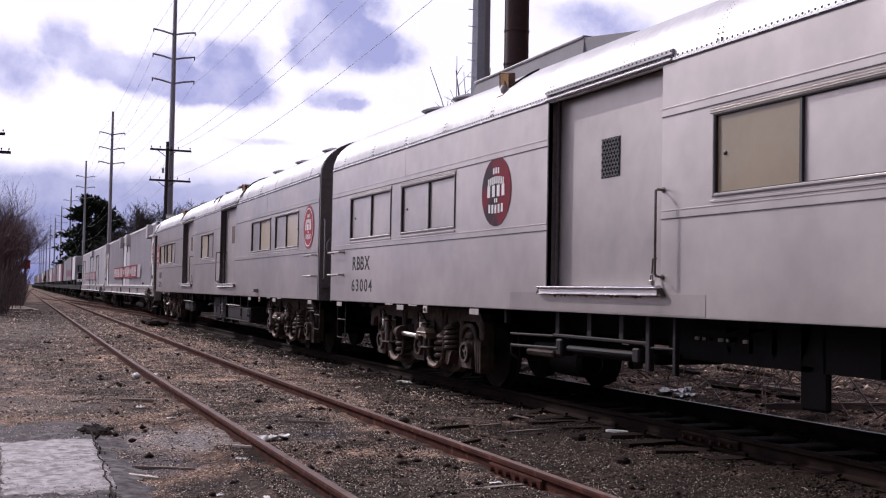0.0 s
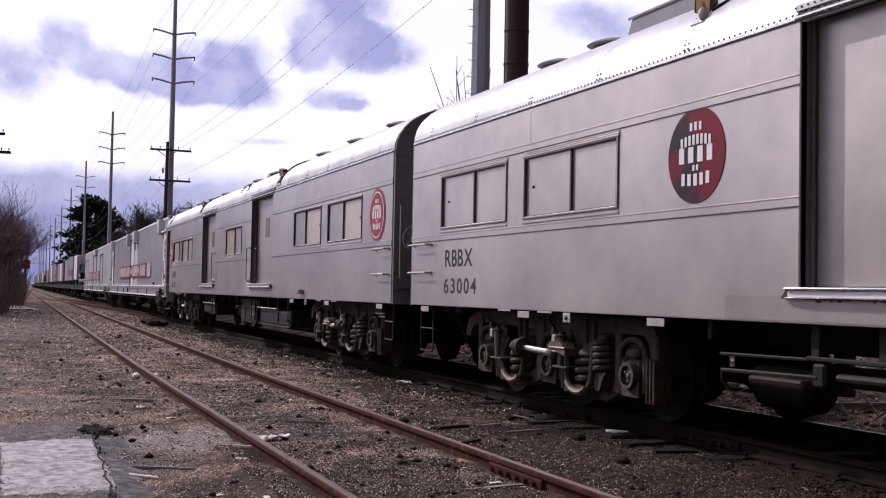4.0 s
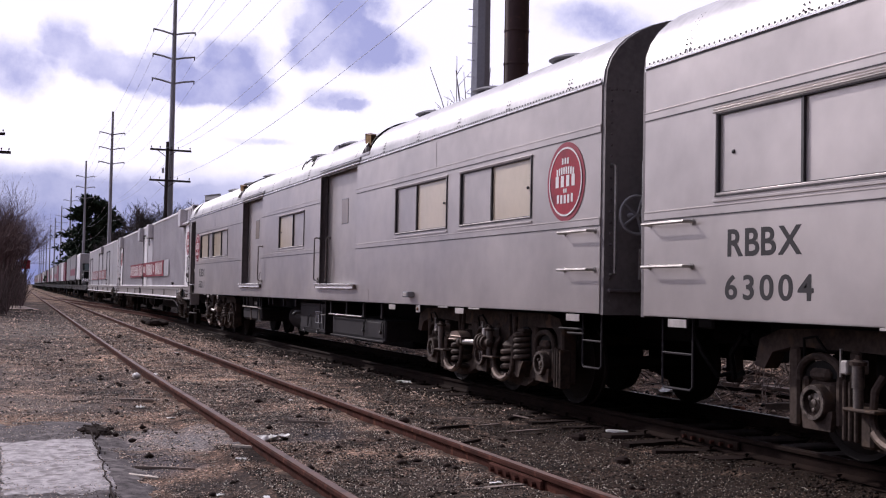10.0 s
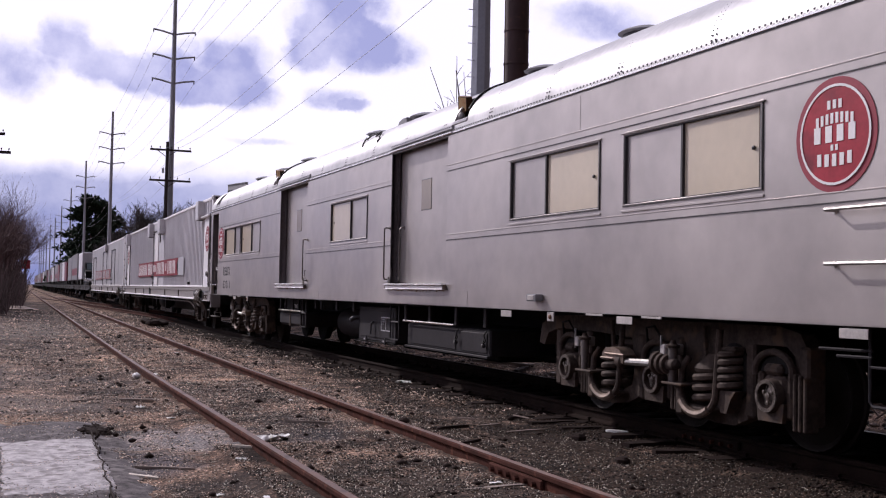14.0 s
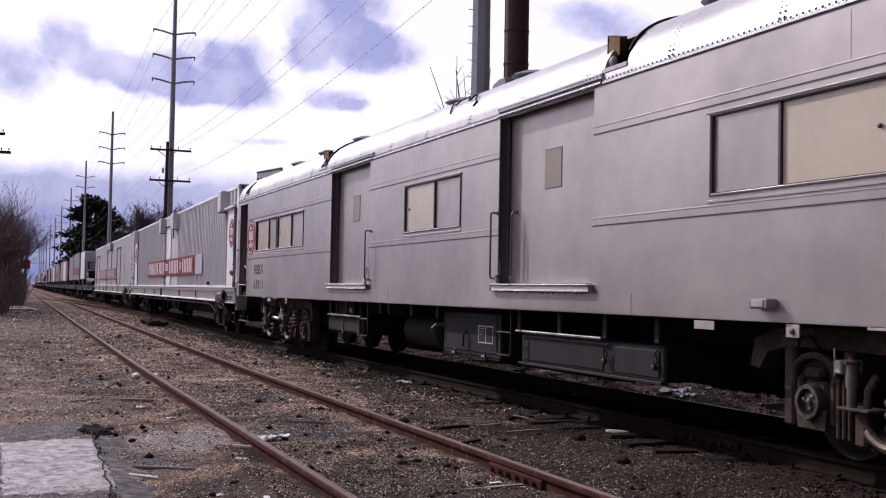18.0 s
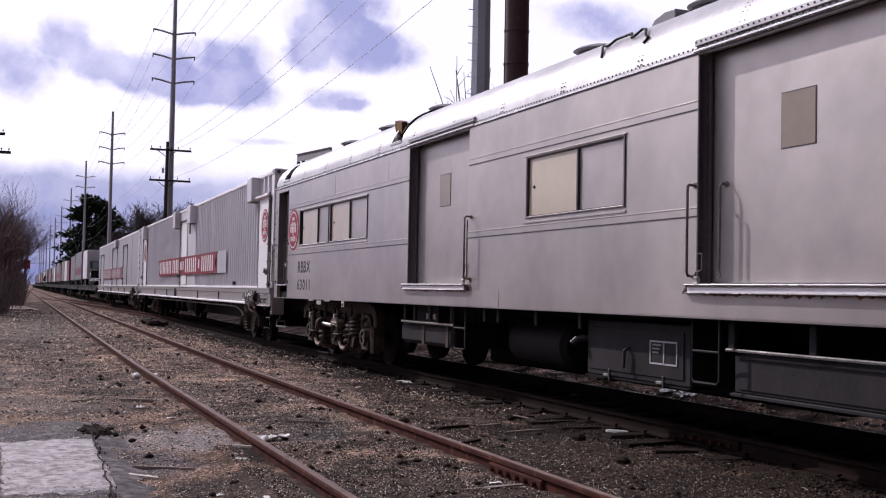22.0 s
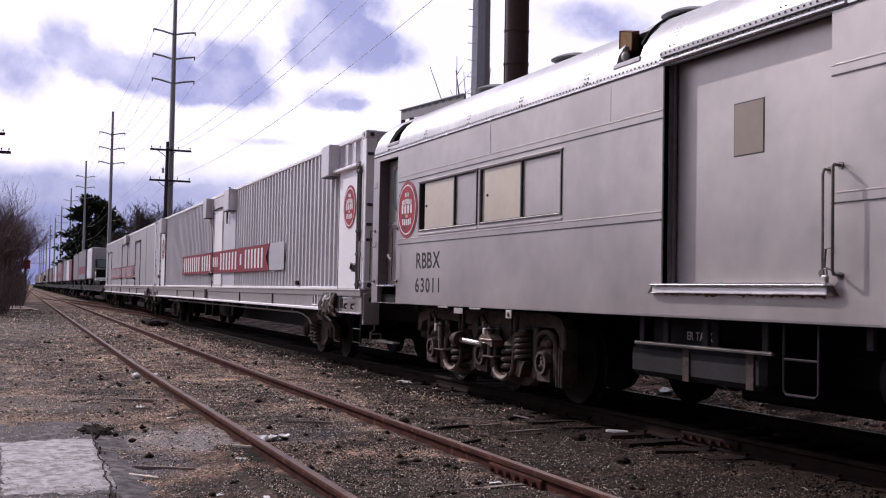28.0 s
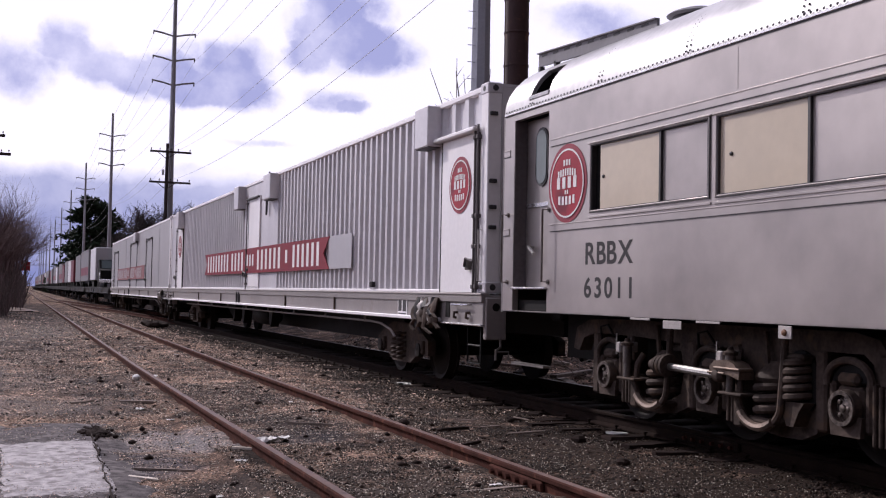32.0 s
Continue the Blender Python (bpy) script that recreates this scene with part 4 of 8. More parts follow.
def side_window(car, y0, y1, z0, z1, div, x, left, right, hood=3, knob=None, slot=0.0):
    """A two-leaf sliding window; left and right are the leaves as seen from outside (left = further along)."""
    s = Shape()
    f = 0.024 if hood == 3 else 0.016
    s.box(x - 0.014, x + 0.05, y0 - f, y0, z0 - f, z1 + f, b=0.006)
    s.box(x - 0.014, x + 0.05, y1, y1 + f, z0 - f, z1 + f, b=0.006)
    s.box(x - 0.014, x + 0.05, y0, y1, z0 - f, z0, b=0.006)
    s.box(x - 0.014, x + 0.05, y0, y1, z1, z1 + f, b=0.006)
    w = part("window", s, SILVER, car, "two-leaf sliding window with a silver frame")
    # dark strips right and below draw the window frame's cast shadow
    s = Shape()
    s.box(x - 0.012, x + 0.01, y0 - f - 0.008, y0 - f, z0 - f - 0.007, z1 + f)
    s.box(x - 0.012, x + 0.01, y0 - f, y1 + f, z0 - f - 0.007, z0 - f)
    part("frame_shadow_line", s, FRAME, w)
    g = 0.007
    s = Shape()
    s.box(x - 0.006, x + 0.05, y0, y0 + g + 0.006, z0, z1)
    s.box(x - 0.006, x + 0.05, y1 - g - 0.006, y1, z0, z1)
    s.box(x - 0.006, x + 0.05, y0, y1, z0, z0 + g)
    s.box(x - 0.006, x + 0.05, y0, y1, z1 - g, z1)
    part("gasket", s, FRAME, w)
    part("meeting_rail", box(x + 0.004, x + 0.05, div - 0.014, div + 0.014, z0 + g, z1 - g), FRAME, w)
    part("pane", box(x + 0.022, x + 0.034, div, y1 - g - (slot if slot > 0 else 0), z0 + g, z1 - g, b=0.003), left, w)
    part("pane", box(x + 0.030, x + 0.042, y0 + g - (slot if slot < 0 else 0), div, z0 + g, z1 - g, b=0.003), right, w)
    if slot:
        a, b = (y1 - g - slot, y1 - g) if slot > 0 else (y0 + g, y0 + g - slot)
        # black plate behind the gap stands for the shade inside
        part("open_slot", box(x + 0.05, x + 0.06, a, b, z0 + g, z1 - g), BLACK, w, "dark gap where the leaf stands open")
    if hood:
        s = Shape()
        for k in range(hood):
            zz = z1 + 0.012 + 0.022 * k
            s.box(x - 0.022 + 0.006 * k, x, y0 - 0.05, y1 + 0.05, zz, zz + 0.017, b=0.005)
        part("ribbed_hood", s, SILVER, w, "ribbed bright rain hood")
    part("sill", box(x - 0.012, x, y0 - 0.04, y1 + 0.04, z0 - 0.075, z0 - 0.053, b=0.003), SILVER, w)
    if knob is not None:
        part("knob", Shape().lathe((x + 0.024, knob, (z0 + z1) / 2), (-1, 0, 0), ((0, 0.018), (0.012, 0.018), (0.018, 0.008)), 10), FRAME, w)
    return w


def journal(s, x, y, z=0.457):
    """A bearing housing on the outside of a truck frame."""
    s.box(x + 0.015, x + 0.13, y - 0.135, y + 0.135, z - 0.19, z + 0.16, b=0.03)
    vs, n = [], 24
    for h, r in ((0.02, 0.140), (-0.045, 0.135), (-0.055, 0.126), (-0.05, 0.100), (0.0, 0.098)):
        vs += [(x + h, y + r * math.cos(2 * math.pi * k / n), z + r * math.sin(2 * math.pi * k / n)) for k in range(n)]
    s.add(vs, [(i * n + k, i * n + (k + 1) % n, (i + 1) * n + (k + 1) % n, (i + 1) * n + k) for i in range(4) for k in range(n)])


def passenger_truck(car, y, turn=1):
    """A six-wheel truck: cast side frames, springs, bearings, brake gear. turn sets which way the brake cylinder points."""
    sp, za = 1.69, 0.475
    t = part("truck", box(-0.95, 0.95, y - 0.45, y + 0.45, 0.60, 0.92, b=0.04), TRUCKGREY, car, "grimy six-wheel passenger truck")
    for sg in (-1, 1):
        x0, x1 = sorted((sg * 1.04, sg * 1.18))
        # top beam with its drooping horns
        s = Shape()
        s.plate([(y - 2.02, 0.62), (y - 2.06, 0.84), (y - 1.96, 0.98), (y - 1.7, 1.03), (y + 1.7, 1.03), (y + 2.2, 1.01), (y + 2.46, 0.92), (y + 2.52, 0.70), (y + 2.40, 0.68), (y + 2.30, 0.82),
                 (y + 2.05, 0.88), (y + 1.2, 0.87), (y + 0.5, 0.84), (y - 0.5, 0.84), (y - 1.2, 0.87), (y - 1.80, 0.87), (y - 1.90, 0.80), (y - 1.92, 0.62)], x0, x1)
        part("side_frame", s, TRUCKGREY, t, "cast side frame")
        # the bellied plate round the spring pocket and the narrow one opposite
        for d, deep in ((-1, 1.0), (1, 0.62)):
            prof = [(0.36, 0.88), (0.33, 0.40), (0.40, 0.27), (0.58, 0.20), (0.86, 0.165), (1.12, 0.17), (1.30, 0.24), (1.38, 0.36), (1.36, 0.52)]
            inner = [(1.36, 0.88)] if deep == 1.0 else [(1.24, 0.50), (1.18, 0.36), (1.02, 0.29), (0.74, 0.29), (0.52, 0.38), (0.47, 0.60), (0.55, 0.88)]
            part("frame_plate", Shape().plate([(y + d * a, b) for a, b in prof + inner], x0 + 0.01, x1 - 0.01), TRUCKGREY, t)
        for k in (-sp, 0, sp):
            for q in (-0.33, 0.33):
                part("pedestal", box(x0 - 0.02, x1 + 0.02, y + k + q - 0.06, y + k + q + 0.06, 0.26, 0.88, b=0.02), TRUCKGREY, t)
    for k in (-0.8, 0.8):
        part("bolster", box(-1.05, 1.05, y + k - 0.16, y + k + 0.16, 0.64, 0.84, b=0.03), TRUCKGREY, t)
    for k in (-sp, 0, sp):
        jb = Shape()
        journal(jb, -1.24, y + k, za)
        jb.box(-1.22, -1.06, y + k - 0.22, y + k - 0.15, 0.30, 0.66, b=0.02)
        jb.box(-1.22, -1.06, y + k + 0.15, y + k + 0.22, 0.30, 0.66, b=0.02)
        part("bearing_housing", jb, TRUCKGREY, t)
        # square guard plate below and the ribbed shoulders beside each bearing
        part("guard_plate", Shape().plate([(y + k - 0.15, 0.27), (y + k + 0.15, 0.27), (y + k + 0.17, 0.42), (y + k - 0.17, 0.42)], -1.255, -1.215), TRUCKGREY, t)
        for q in (-0.26, -0.32, -0.38):
            part("shoulder_rib", box(-1.235, -1.10, y + k + q - 0.018, y + k + q + 0.018, 0.22, 0.72 + q * 0.2, b=0.01), TRUCKGREY, t)
        rg = Shape()
        ring(rg, y + k, za, 0.100, 0.130, -1.288, 0.014, 28)
        part("bearing_rim", rg, BRONZE, t, "rubbed bearing rim")
        # dome over the axle; a flat black plate stands for its shaded hollow
        dm = Shape()
        dm.tube([(-1.22, y + k + 0.23 * math.cos(a), 0.67 + 0.155 * math.sin(a)) for a in [math.pi * (q / 12 * 1.16 - 0.08) for q in range(13)]], 0.030, 8)
        part("axle_dome", dm, TRUCKGREY, t)
        part("dome_shade_plate", Shape().plate([(y + k + 0.19 * math.cos(a), 0.66 + 0.13 * math.sin(a)) for a in [math.pi * q / 10 for q in range(11)]], -1.20, -1.186), BLACK, t)
        part("dome_block", box(-1.25, -1.12, y + k - 0.11, y + k + 0.11, 0.64, 0.73, b=0.03), TRUCKGREY, t)
        w = Shape()
        w.lathe((-1.0, 0, 0), (1, 0, 0), ((0, 0.06), (0.02, 0.085), (0.3, 0.08), (1.7, 0.08), (1.98, 0.085), (2.0, 0.06)), 14)
        for sg in (-1, 1):
            w.lathe((sg * 0.83, 0, 0), (-sg, 0, 0), ((0.0, 0.30), (0.02, 0.385), (0.03, 0.405), (0.02, 0.415), (0.0, 0.455), (0.11, 0.46), (0.115, 0.487), (0.145, 0.487), (0.15, 0.40), (0.12, 0.2)), 36)
        bare = len(w.f)
        w.lathe((-1.272, 0, 0), (1, 0, 0), ((0, 0.03), (0.008, 0.072), (0.03, 0.094), (0.10, 0.094)), 20)
        w.lathe((-1.272, 0, 0), (-1, 0, 0), ((0, 0.03), (0.012, 0.028), (0.016, 0.012)), 10)
        for q in range(3):
            a = q * 2 * math.pi / 3 + 0.4
            w.lathe((-1.270, 0.056 * math.cos(a), 0.056 * math.sin(a)), (-1, 0, 0), ((-0.004, 0.019), (0.014, 0.018), (0.018, 0.008)), 6)
        for q in range(6):
            a = q * math.pi / 3
            w.tube([(-1.268, 0.03 * math.cos(a), 0.03 * math.sin(a)), (-1.262, 0.082 * math.cos(a), 0.082 * math.sin(a))], 0.006, 4)
        me = w.mesh("wheelset")
        for q in (WHEEL, BRONZE):
            me.materials.append(q)
        me.polygons.foreach_set("material_index", [0] * bare + [1] * (len(me.polygons) - bare))
        ws = part("wheelset", me, None, t, "steel wheels on an axle with bolted end caps")
        ws.matrix_basis = Matrix.Translation((0, y + k, za))
        WHEELSETS.append((ws, (0, y + k, za)))
    # spring in its frame pocket; a black plate behind stands for the shade
    part("pocket_shade_plate", Shape().plate([(y - 1.14 + 0.21 * math.cos(a), 0.62 + 0.25 * math.sin(a)) for a in [math.pi * q / 10 for q in range(20)]], -1.195, -1.180), BLACK, t)
    part("pocket_seat", Shape().plate([(y - 1.30, 0.47), (y - 0.98, 0.47), (y - 1.04, 0.40), (y - 1.10, 0.28), (y - 1.18, 0.28), (y - 1.24, 0.40)], -1.30, -1.17), TRUCKGREY, t)
    part("pocket_cap", box(-1.30, -1.17, y - 1.28, y - 1.00, 0.79, 0.84, b=0.02), TRUCKGREY, t)
    for k, r, z0, n, thick in ((-1.14, 0.125, 0.475, 5, 0.031), (0.78, 0.165, 0.335, 3, 0.034), (-0.80, 0.165, 0.335, 3, 0.034)):
        part("coil_spring", Shape().tube([((-1.21 if k < -1 else -1.17) + (r - 0.02) * math.cos(q * math.pi / 7), y + k + (r - 0.02) * math.sin(q * math.pi / 7), z0 + (0.066 if k < -1 else 0.088) * q / 14) for q in range(14 * n + 1)], thick, 7), TRUCKGREY, t)
    for k in (0.78, -0.80):
        # bell-shaped bolster end over the spring
        bell = Shape().lathe((-1.10, y + k, 0.60), (0, 0, 1), ((0, 0.20), (0.03, 0.215), (0.06, 0.20), (0.10, 0.15), (0.16, 0.12)), 18)
        part("spring_bell", bell, TRUCKGREY, t)
        arc = [(y + k + 0.26 * math.cos(a), 0.44 + 0.20 * math.sin(a)) for a in [math.pi + math.pi * q / 12 for q in range(13)]]
        part("hanger_loop", Shape().tube([(-1.30, y + k - 0.285, 0.98), (-1.31, y + k - 0.275, 0.72)] + [(-1.32, a, b) for a, b in arc] + [(-1.31, y + k + 0.25, 0.62), (-1.26, y + k + 0.22, 0.72)], 0.030, 8), TRUCKGREY, t, "forged spring hanger loop")
        part("hanger_saddle", Shape().tube([(-1.34, a, b - 0.004) for a, b in arc[3:11]], 0.036, 8), SADDLE, t, "rubbed bright hanger saddle")
        part("spring_seat", box(-1.30, -1.04, y + k - 0.20, y + k + 0.20, 0.255, 0.31, b=0.02), TRUCKGREY, t)
        part("upper_link", Shape().tube([(-1.22, y + k + 0.02, 0.74), (-1.22, y + k + 0.05, 1.0)], 0.024, 6), TRUCKGREY, t)
    for k in (1.14, -0.47):
        h = Shape()
        h.tube([(-1.36, y + k, 0.49), (-1.36, y + k, 0.64)], 0.036, 12)
        h.tube([(-1.36, y + k, 0.63), (-1.36, y + k, 0.80)], 0.044, 12)
        part("damper", h, DARKSTEEL, t, "worn tubular damper")
        part("damper_bracket", box(-1.41, -1.2, y + k + 0.06, y + k + 0.13, 0.72, 0.82, b=0.01), TAGWHITE, t)
        part("damper_pin", box(-1.405, -1.39, y + k + 0.125, y + k + 0.138, 0.70, 0.90), STEEL, t)
        part("damper_foot", box(-1.42, -1.2, y + k - 0.22, y + k + 0.10, 0.465, 0.49, b=0.008), TRUCKGREY, t)
        part("damper_cap", Shape().lathe((-1.36, y + k, 0.79), (0, 0, 1), ((0, 0.06), (0.025, 0.065), (0.04, 0.03), (0.07, 0.022)), 10), TRUCKGREY, t)
        part("lower_post", box(-1.30, -1.18, y + k - 0.07, y + k + 0.05, 0.20, 0.47, b=0.02), TRUCKGREY, t)
    # brake cylinder discs, push rod and the worn casting at its far end
    e = turn
    yd, yh = y + e * -0.30 + (0.09 if e < 0 else 0.0), y + e * 0.47
    dc = Shape()
    for q in (0.0, 0.07, 0.14):
        dc.lathe((-1.39, yd - e * q, 0.645), (0, 1, 0), ((-0.022, 0.05), (-0.018, 0.105 - q * 0.15), (0.012, 0.11 - q * 0.15), (0.022, 0.06)), 18)
    dc.lathe((-1.39, yd - e * 0.20, 0.645), (0, -e, 0), ((-0.06, 0.05), (0.06, 0.05), (0.09, 0.02)), 12)
    part("brake_cylinder", dc, TRUCKGREY, t, "ribbed brake cylinder end")
    part("brake_rod", Shape().tube([(-1.39, yd + e * 0.02, 0.640), (-1.39, yh - e * 0.10, 0.618)], 0.034, 10), STEEL, t, "bright worn brake rod")
    part("rod_eye", Shape().lathe((-1.39, yh - e * 0.12, 0.618), (0, e, 0), ((-0.05, 0.03), (-0.02, 0.06), (0.05, 0.06), (0.09, 0.03)), 12), TRUCKGREY, t)
    hd = Shape()
    hd.plate([(yh - 0.20, 0.60), (yh - 0.21, 0.66), (yh - 0.13, 0.73), (yh - 0.02, 0.755), (yh + 0.13, 0.74), (yh + 0.19, 0.69), (yh + 0.20, 0.62), (yh + 0.06, 0.64), (yh - 0.08, 0.63)], -1.43, -1.28)
    hd.box(-1.45, -1.30, yh - 0.23, yh + 0.12, 0.672, 0.694, b=0.008)
    hd.box(-1.44, -1.30, yh - 0.02, yh + 0.22, 0.628, 0.650, b=0.008)
    part("brake_head", hd, SADDLE, t, "bright worn brake casting")
    for k in (0.0, 1.69):
        part("brake_hose", Shape().tube([(-1.2, y + k + 0.20, 0.80), (-1.24, y + k + 0.16, 0.95), (-1.24, y + k + 0.02, 0.97), (-1.2, y + k - 0.04, 0.86)], 0.012, 6), BLACK, t)
    return t


def roof_lamp(car, y, hatch=True):
    """A small rusty floodlight, its amber glass turned outwards, on a stub mast at the roof's shoulder."""
    a = Shape()
    foot = 3.46 if hatch else 3.60
    a.tube([(-1.40, y, foot), (-1.39, y, foot + 0.20)], 0.026, 8)
    a.box(-1.47, -1.32, y - 0.10, y + 0.10, foot - 0.005, foot + 0.015)
    l = part("floodlight", a, BROWNLAMP, car, "amber floodlight on a bracket at the roof edge")
    m = Matrix.Translation((-1.41, y, 3.722 if hatch else 3.80)) @ pose(0, 0, 0, 12, -12, 16)
    gs = Shape().box(-0.005, 0.005, -0.075, 0.075, -0.085, 0.085, b=0.003)
    gs.v = [tuple(m @ Vector(v)) for v in gs.v]
    part("lens", gs, AMBER, l, "amber glass lit from behind")
    rim = Shape()
    for a0, a1, b0, b1 in ((-0.084, 0.084, 0.083, 0.094), (-0.084, 0.084, -0.094, -0.083), (-0.086, -0.074, -0.09, 0.09), (0.074, 0.086, -0.09, 0.09)):
        rim.box(-0.012, 0.095, a0, a1, b0, b1, b=0.004)
    rim.v = [tuple(m @ Vector(v)) for v in rim.v]
    part("housing", rim, BROWNLAMP, l, "rusty open-backed housing")
    part("bulb_socket", Shape().lathe((-1.44, y - 0.04, foot + 0.04), (0, 0, 1), ((0, 0.03), (0.03, 0.042), (0.07, 0.042), (0.10, 0.02)), 10), TAGWHITE, l)
    if not hatch:
        part("cable", Shape().tube([(-1.40, y - 0.12, 3.70), (-1.36, y - 0.2, 3.745), (-1.25, y - 0.34, 3.835), (-1.15, y - 0.40, 3.89)], 0.014, 6), BLACK, l)


def roof_hatch(car, y0, y1, strip=True):
    """The dark pocket behind an opening in the roof's shoulder, its bright coaming and the raised black weather strip beside it."""
    # black lining puts the pocket's shade into its colour
    h = part("roof_hatch", box(-1.44, -1.20, y0 - 0.03, y1 + 0.03, 3.36, 3.40, b=0.004), BLACK, car, "dark open hatch in the roof shoulder")
    part("hatch_back", box(-1.24, -1.20, y0 - 0.03, y1 + 0.03, 3.40, 3.76), BLACK, h)
    for a in (y0 - 0.03, y1 + 0.01):
        part("hatch_cheek", Shape().prism([(-1.47, 3.40), (-1.47, 3.50), (-1.40, 3.62), (-1.30, 3.72), (-1.22, 3.77), (-1.22, 3.40)], a, a + 0.02), BLACK, h)
    part("hatch_coaming", box(-1.545, -1.50, y0 - 0.02, y1 + 0.02, 3.425, 3.475, b=0.008), ROOF, h)
    if not strip:
        return
    top = [(x, y0 + 0.02 + max(0.0, (x + 1.5) * 0.30), z + 0.016) for x, z in arch(44) if -1.50 < x < -0.55]
    part("weather_strip", Shape().tube(top, 0.015, 6), BLACK, h, "raised black weather strip over the roof")


def roof_vent(car, y, r=0.30):
    v = part("roof_vent", Shape().lathe((-0.55, y - 0.06, 4.03), (0, 0, 1), ((0, r * 0.8), (0.035, r * 0.85), (0.042, r), (0.055, r * 1.08), (0.080, r * 0.95), (0.115, r * 0.6), (0.13, 0.02)), 24), HOODGREY, car, "low round roof ventilator")
    part("vent_throat", Shape().lathe((-0.55, y - 0.06, 4.0), (0, 0, 1), ((0, r * 0.9), (0.075, r * 0.9)), 24), FRAME, v)
    return v


def roof_box_vent(car, y):
    """A low hooded intake, open towards the rear."""
    s = Shape()
    s.plate([(y + 0.24, 3.98), (y - 0.22, 3.98), (y - 0.26, 4.09), (y - 0.20, 4.125), (y - 0.06, 4.13), (y + 0.12, 4.09)], -0.80, -0.46)
    v = part("roof_intake", s, HOODGREY, car, "hooded roof intake")
    part("intake_lip", box(-0.815, -0.445, y - 0.275, y - 0.245, 4.085, 4.125, b=0.010), HOODGREY, v)


def door_recess(car, y0, y1, z0, z1, x, depth, pane=None, grille=None, rail_y=None, inner_y=None):
    """A recessed sliding baggage door, its jambs, step plate and grab rail."""
    d = part("door", box(x + depth, x + depth + 0.05, y0 + 0.005, y1 - 0.005, z0 + 0.004, z1, b=0.006), SILVER_B, car, "recessed plain silver baggage door")
    # dark paint on jamb and guide puts the recess shade into their colour
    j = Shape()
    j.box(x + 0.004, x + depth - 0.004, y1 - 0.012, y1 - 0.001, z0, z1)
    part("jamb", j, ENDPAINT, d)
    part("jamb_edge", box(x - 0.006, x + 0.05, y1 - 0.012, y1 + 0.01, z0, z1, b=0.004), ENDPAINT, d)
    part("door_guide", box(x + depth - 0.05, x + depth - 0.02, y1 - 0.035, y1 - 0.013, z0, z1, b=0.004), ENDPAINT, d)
    if pane:
        p0, p1, q0, q1 = pane
        fr = part("door_window", box(x + depth - 0.003, x + depth + 0.004, p0 - 0.010, p1 + 0.010, q0 - 0.010, q1 + 0.012, b=0.001), FRAME, d)
        part("pane", box(x + depth - 0.006, x + depth - 0.002, p0, p1, q0, q1), TAN_MID, fr)
    if grille:
        p0, p1, q0, q1 = grille
        g = part("grille", box(x + depth - 0.004, x + depth + 0.002, p0, p1, q0, q1), BLACK, d, "expanded metal ventilation grille")
        s = Shape()
        n = 9
        for k in range(n + 1):
            zz = q0 + 0.02 + (q1 - q0 - 0.04) * k / n
            pts = []
            for q in range(13):
                yy = p0 + 0.006 + (p1 - p0 - 0.012) * q / 12
                pts.append((x + depth - 0.012, yy, zz + (0.014 if (q + k) % 2 else -0.014)))
            s.tube(pts, 0.005, 4, caps=False)
        part("mesh_strand", s, HOODGREY, g)
    # worn bright sill: a rounded top bar over a ragged riveted apron
    st = part("step_plate", box(x - 0.085, x + depth, y0 - 0.03, y1 + 0.08, z0 - 0.022, z0 - 0.002, b=0.008), TRIM, car, "bright worn door step plate")
    # near-white paint puts the face's sunlit brightness into its colour
    part("step_face", box(x - 0.055, x, y0 - 0.02, y1 + 0.07, z0 - 0.075, z0 - 0.022, b=0.006), PALEDOOR, st, "pale sill face with its sunlit brightness in the paint")
    part("step_lip", box(x - 0.066, x - 0.045, y0 - 0.02, y1 + 0.09, z0 - 0.084, z0 - 0.074, b=0.004), TRIM, st)
    # rust eating the lower edge, and the gussets at the ends
    rng = random.Random(int(abs(y0) * 100))
    low, yy = [], y0 + 0.05
    while yy < y1 - 0.05:
        low.append((yy, z0 - 0.088 - rng.random() ** 3 * 0.030))
        yy += rng.uniform(0.012, 0.05)
    part("rust_edge", Shape().plate([(y0 + 0.05, z0 - 0.083)] + low + [(y1 - 0.05, z0 - 0.083)], x - 0.004, x - 0.0005), BROWNLAMP, st, "ragged rust under the sill")
    for yy, d2 in ((y0 - 0.02, -1), (y1 + 0.08, 1)):
        part("sill_gusset", Shape().plate([(yy, z0 - 0.004), (yy, z0 - 0.085), (yy + d2 * 0.07, z0 - 0.085)], x - 0.05, x - 0.002), TRUCKGREY, st, "rusty end gusset")
    g = part("drip_rail", box(x - 0.030, x + 0.0, y0 - 0.16, y1 + 0.05, z1 - 0.002, z1 + 0.020, b=0.005), TRIM, car, "thin rain gutter over the door")
    part("header_plate", box(x - 0.014, x + 0.02, y0 - 0.16, y1 + 0.05, z1 + 0.055, z1 + 0.110, b=0.004), ROOF, g)
    part("gutter_gap", box(x - 0.020, x + 0.0, y0 - 0.15, y1 + 0.04, z1 + 0.020, z1 + 0.030), FRAME, g)
    r = Shape()
    k = y0 - 0.14
    while k < y1 + 0.05:
        rivet(r, (x - 0.016, k, z1 + 0.085), (-1, 0, 0.3), 0.011)
        k += 0.07
    tagged(part("gutter_rivets", r, FRAME, g, "row of rivets", smooth=0), kind="stuff")
    if rail_y is not None:
        z2, z3 = 2.192, 1.418
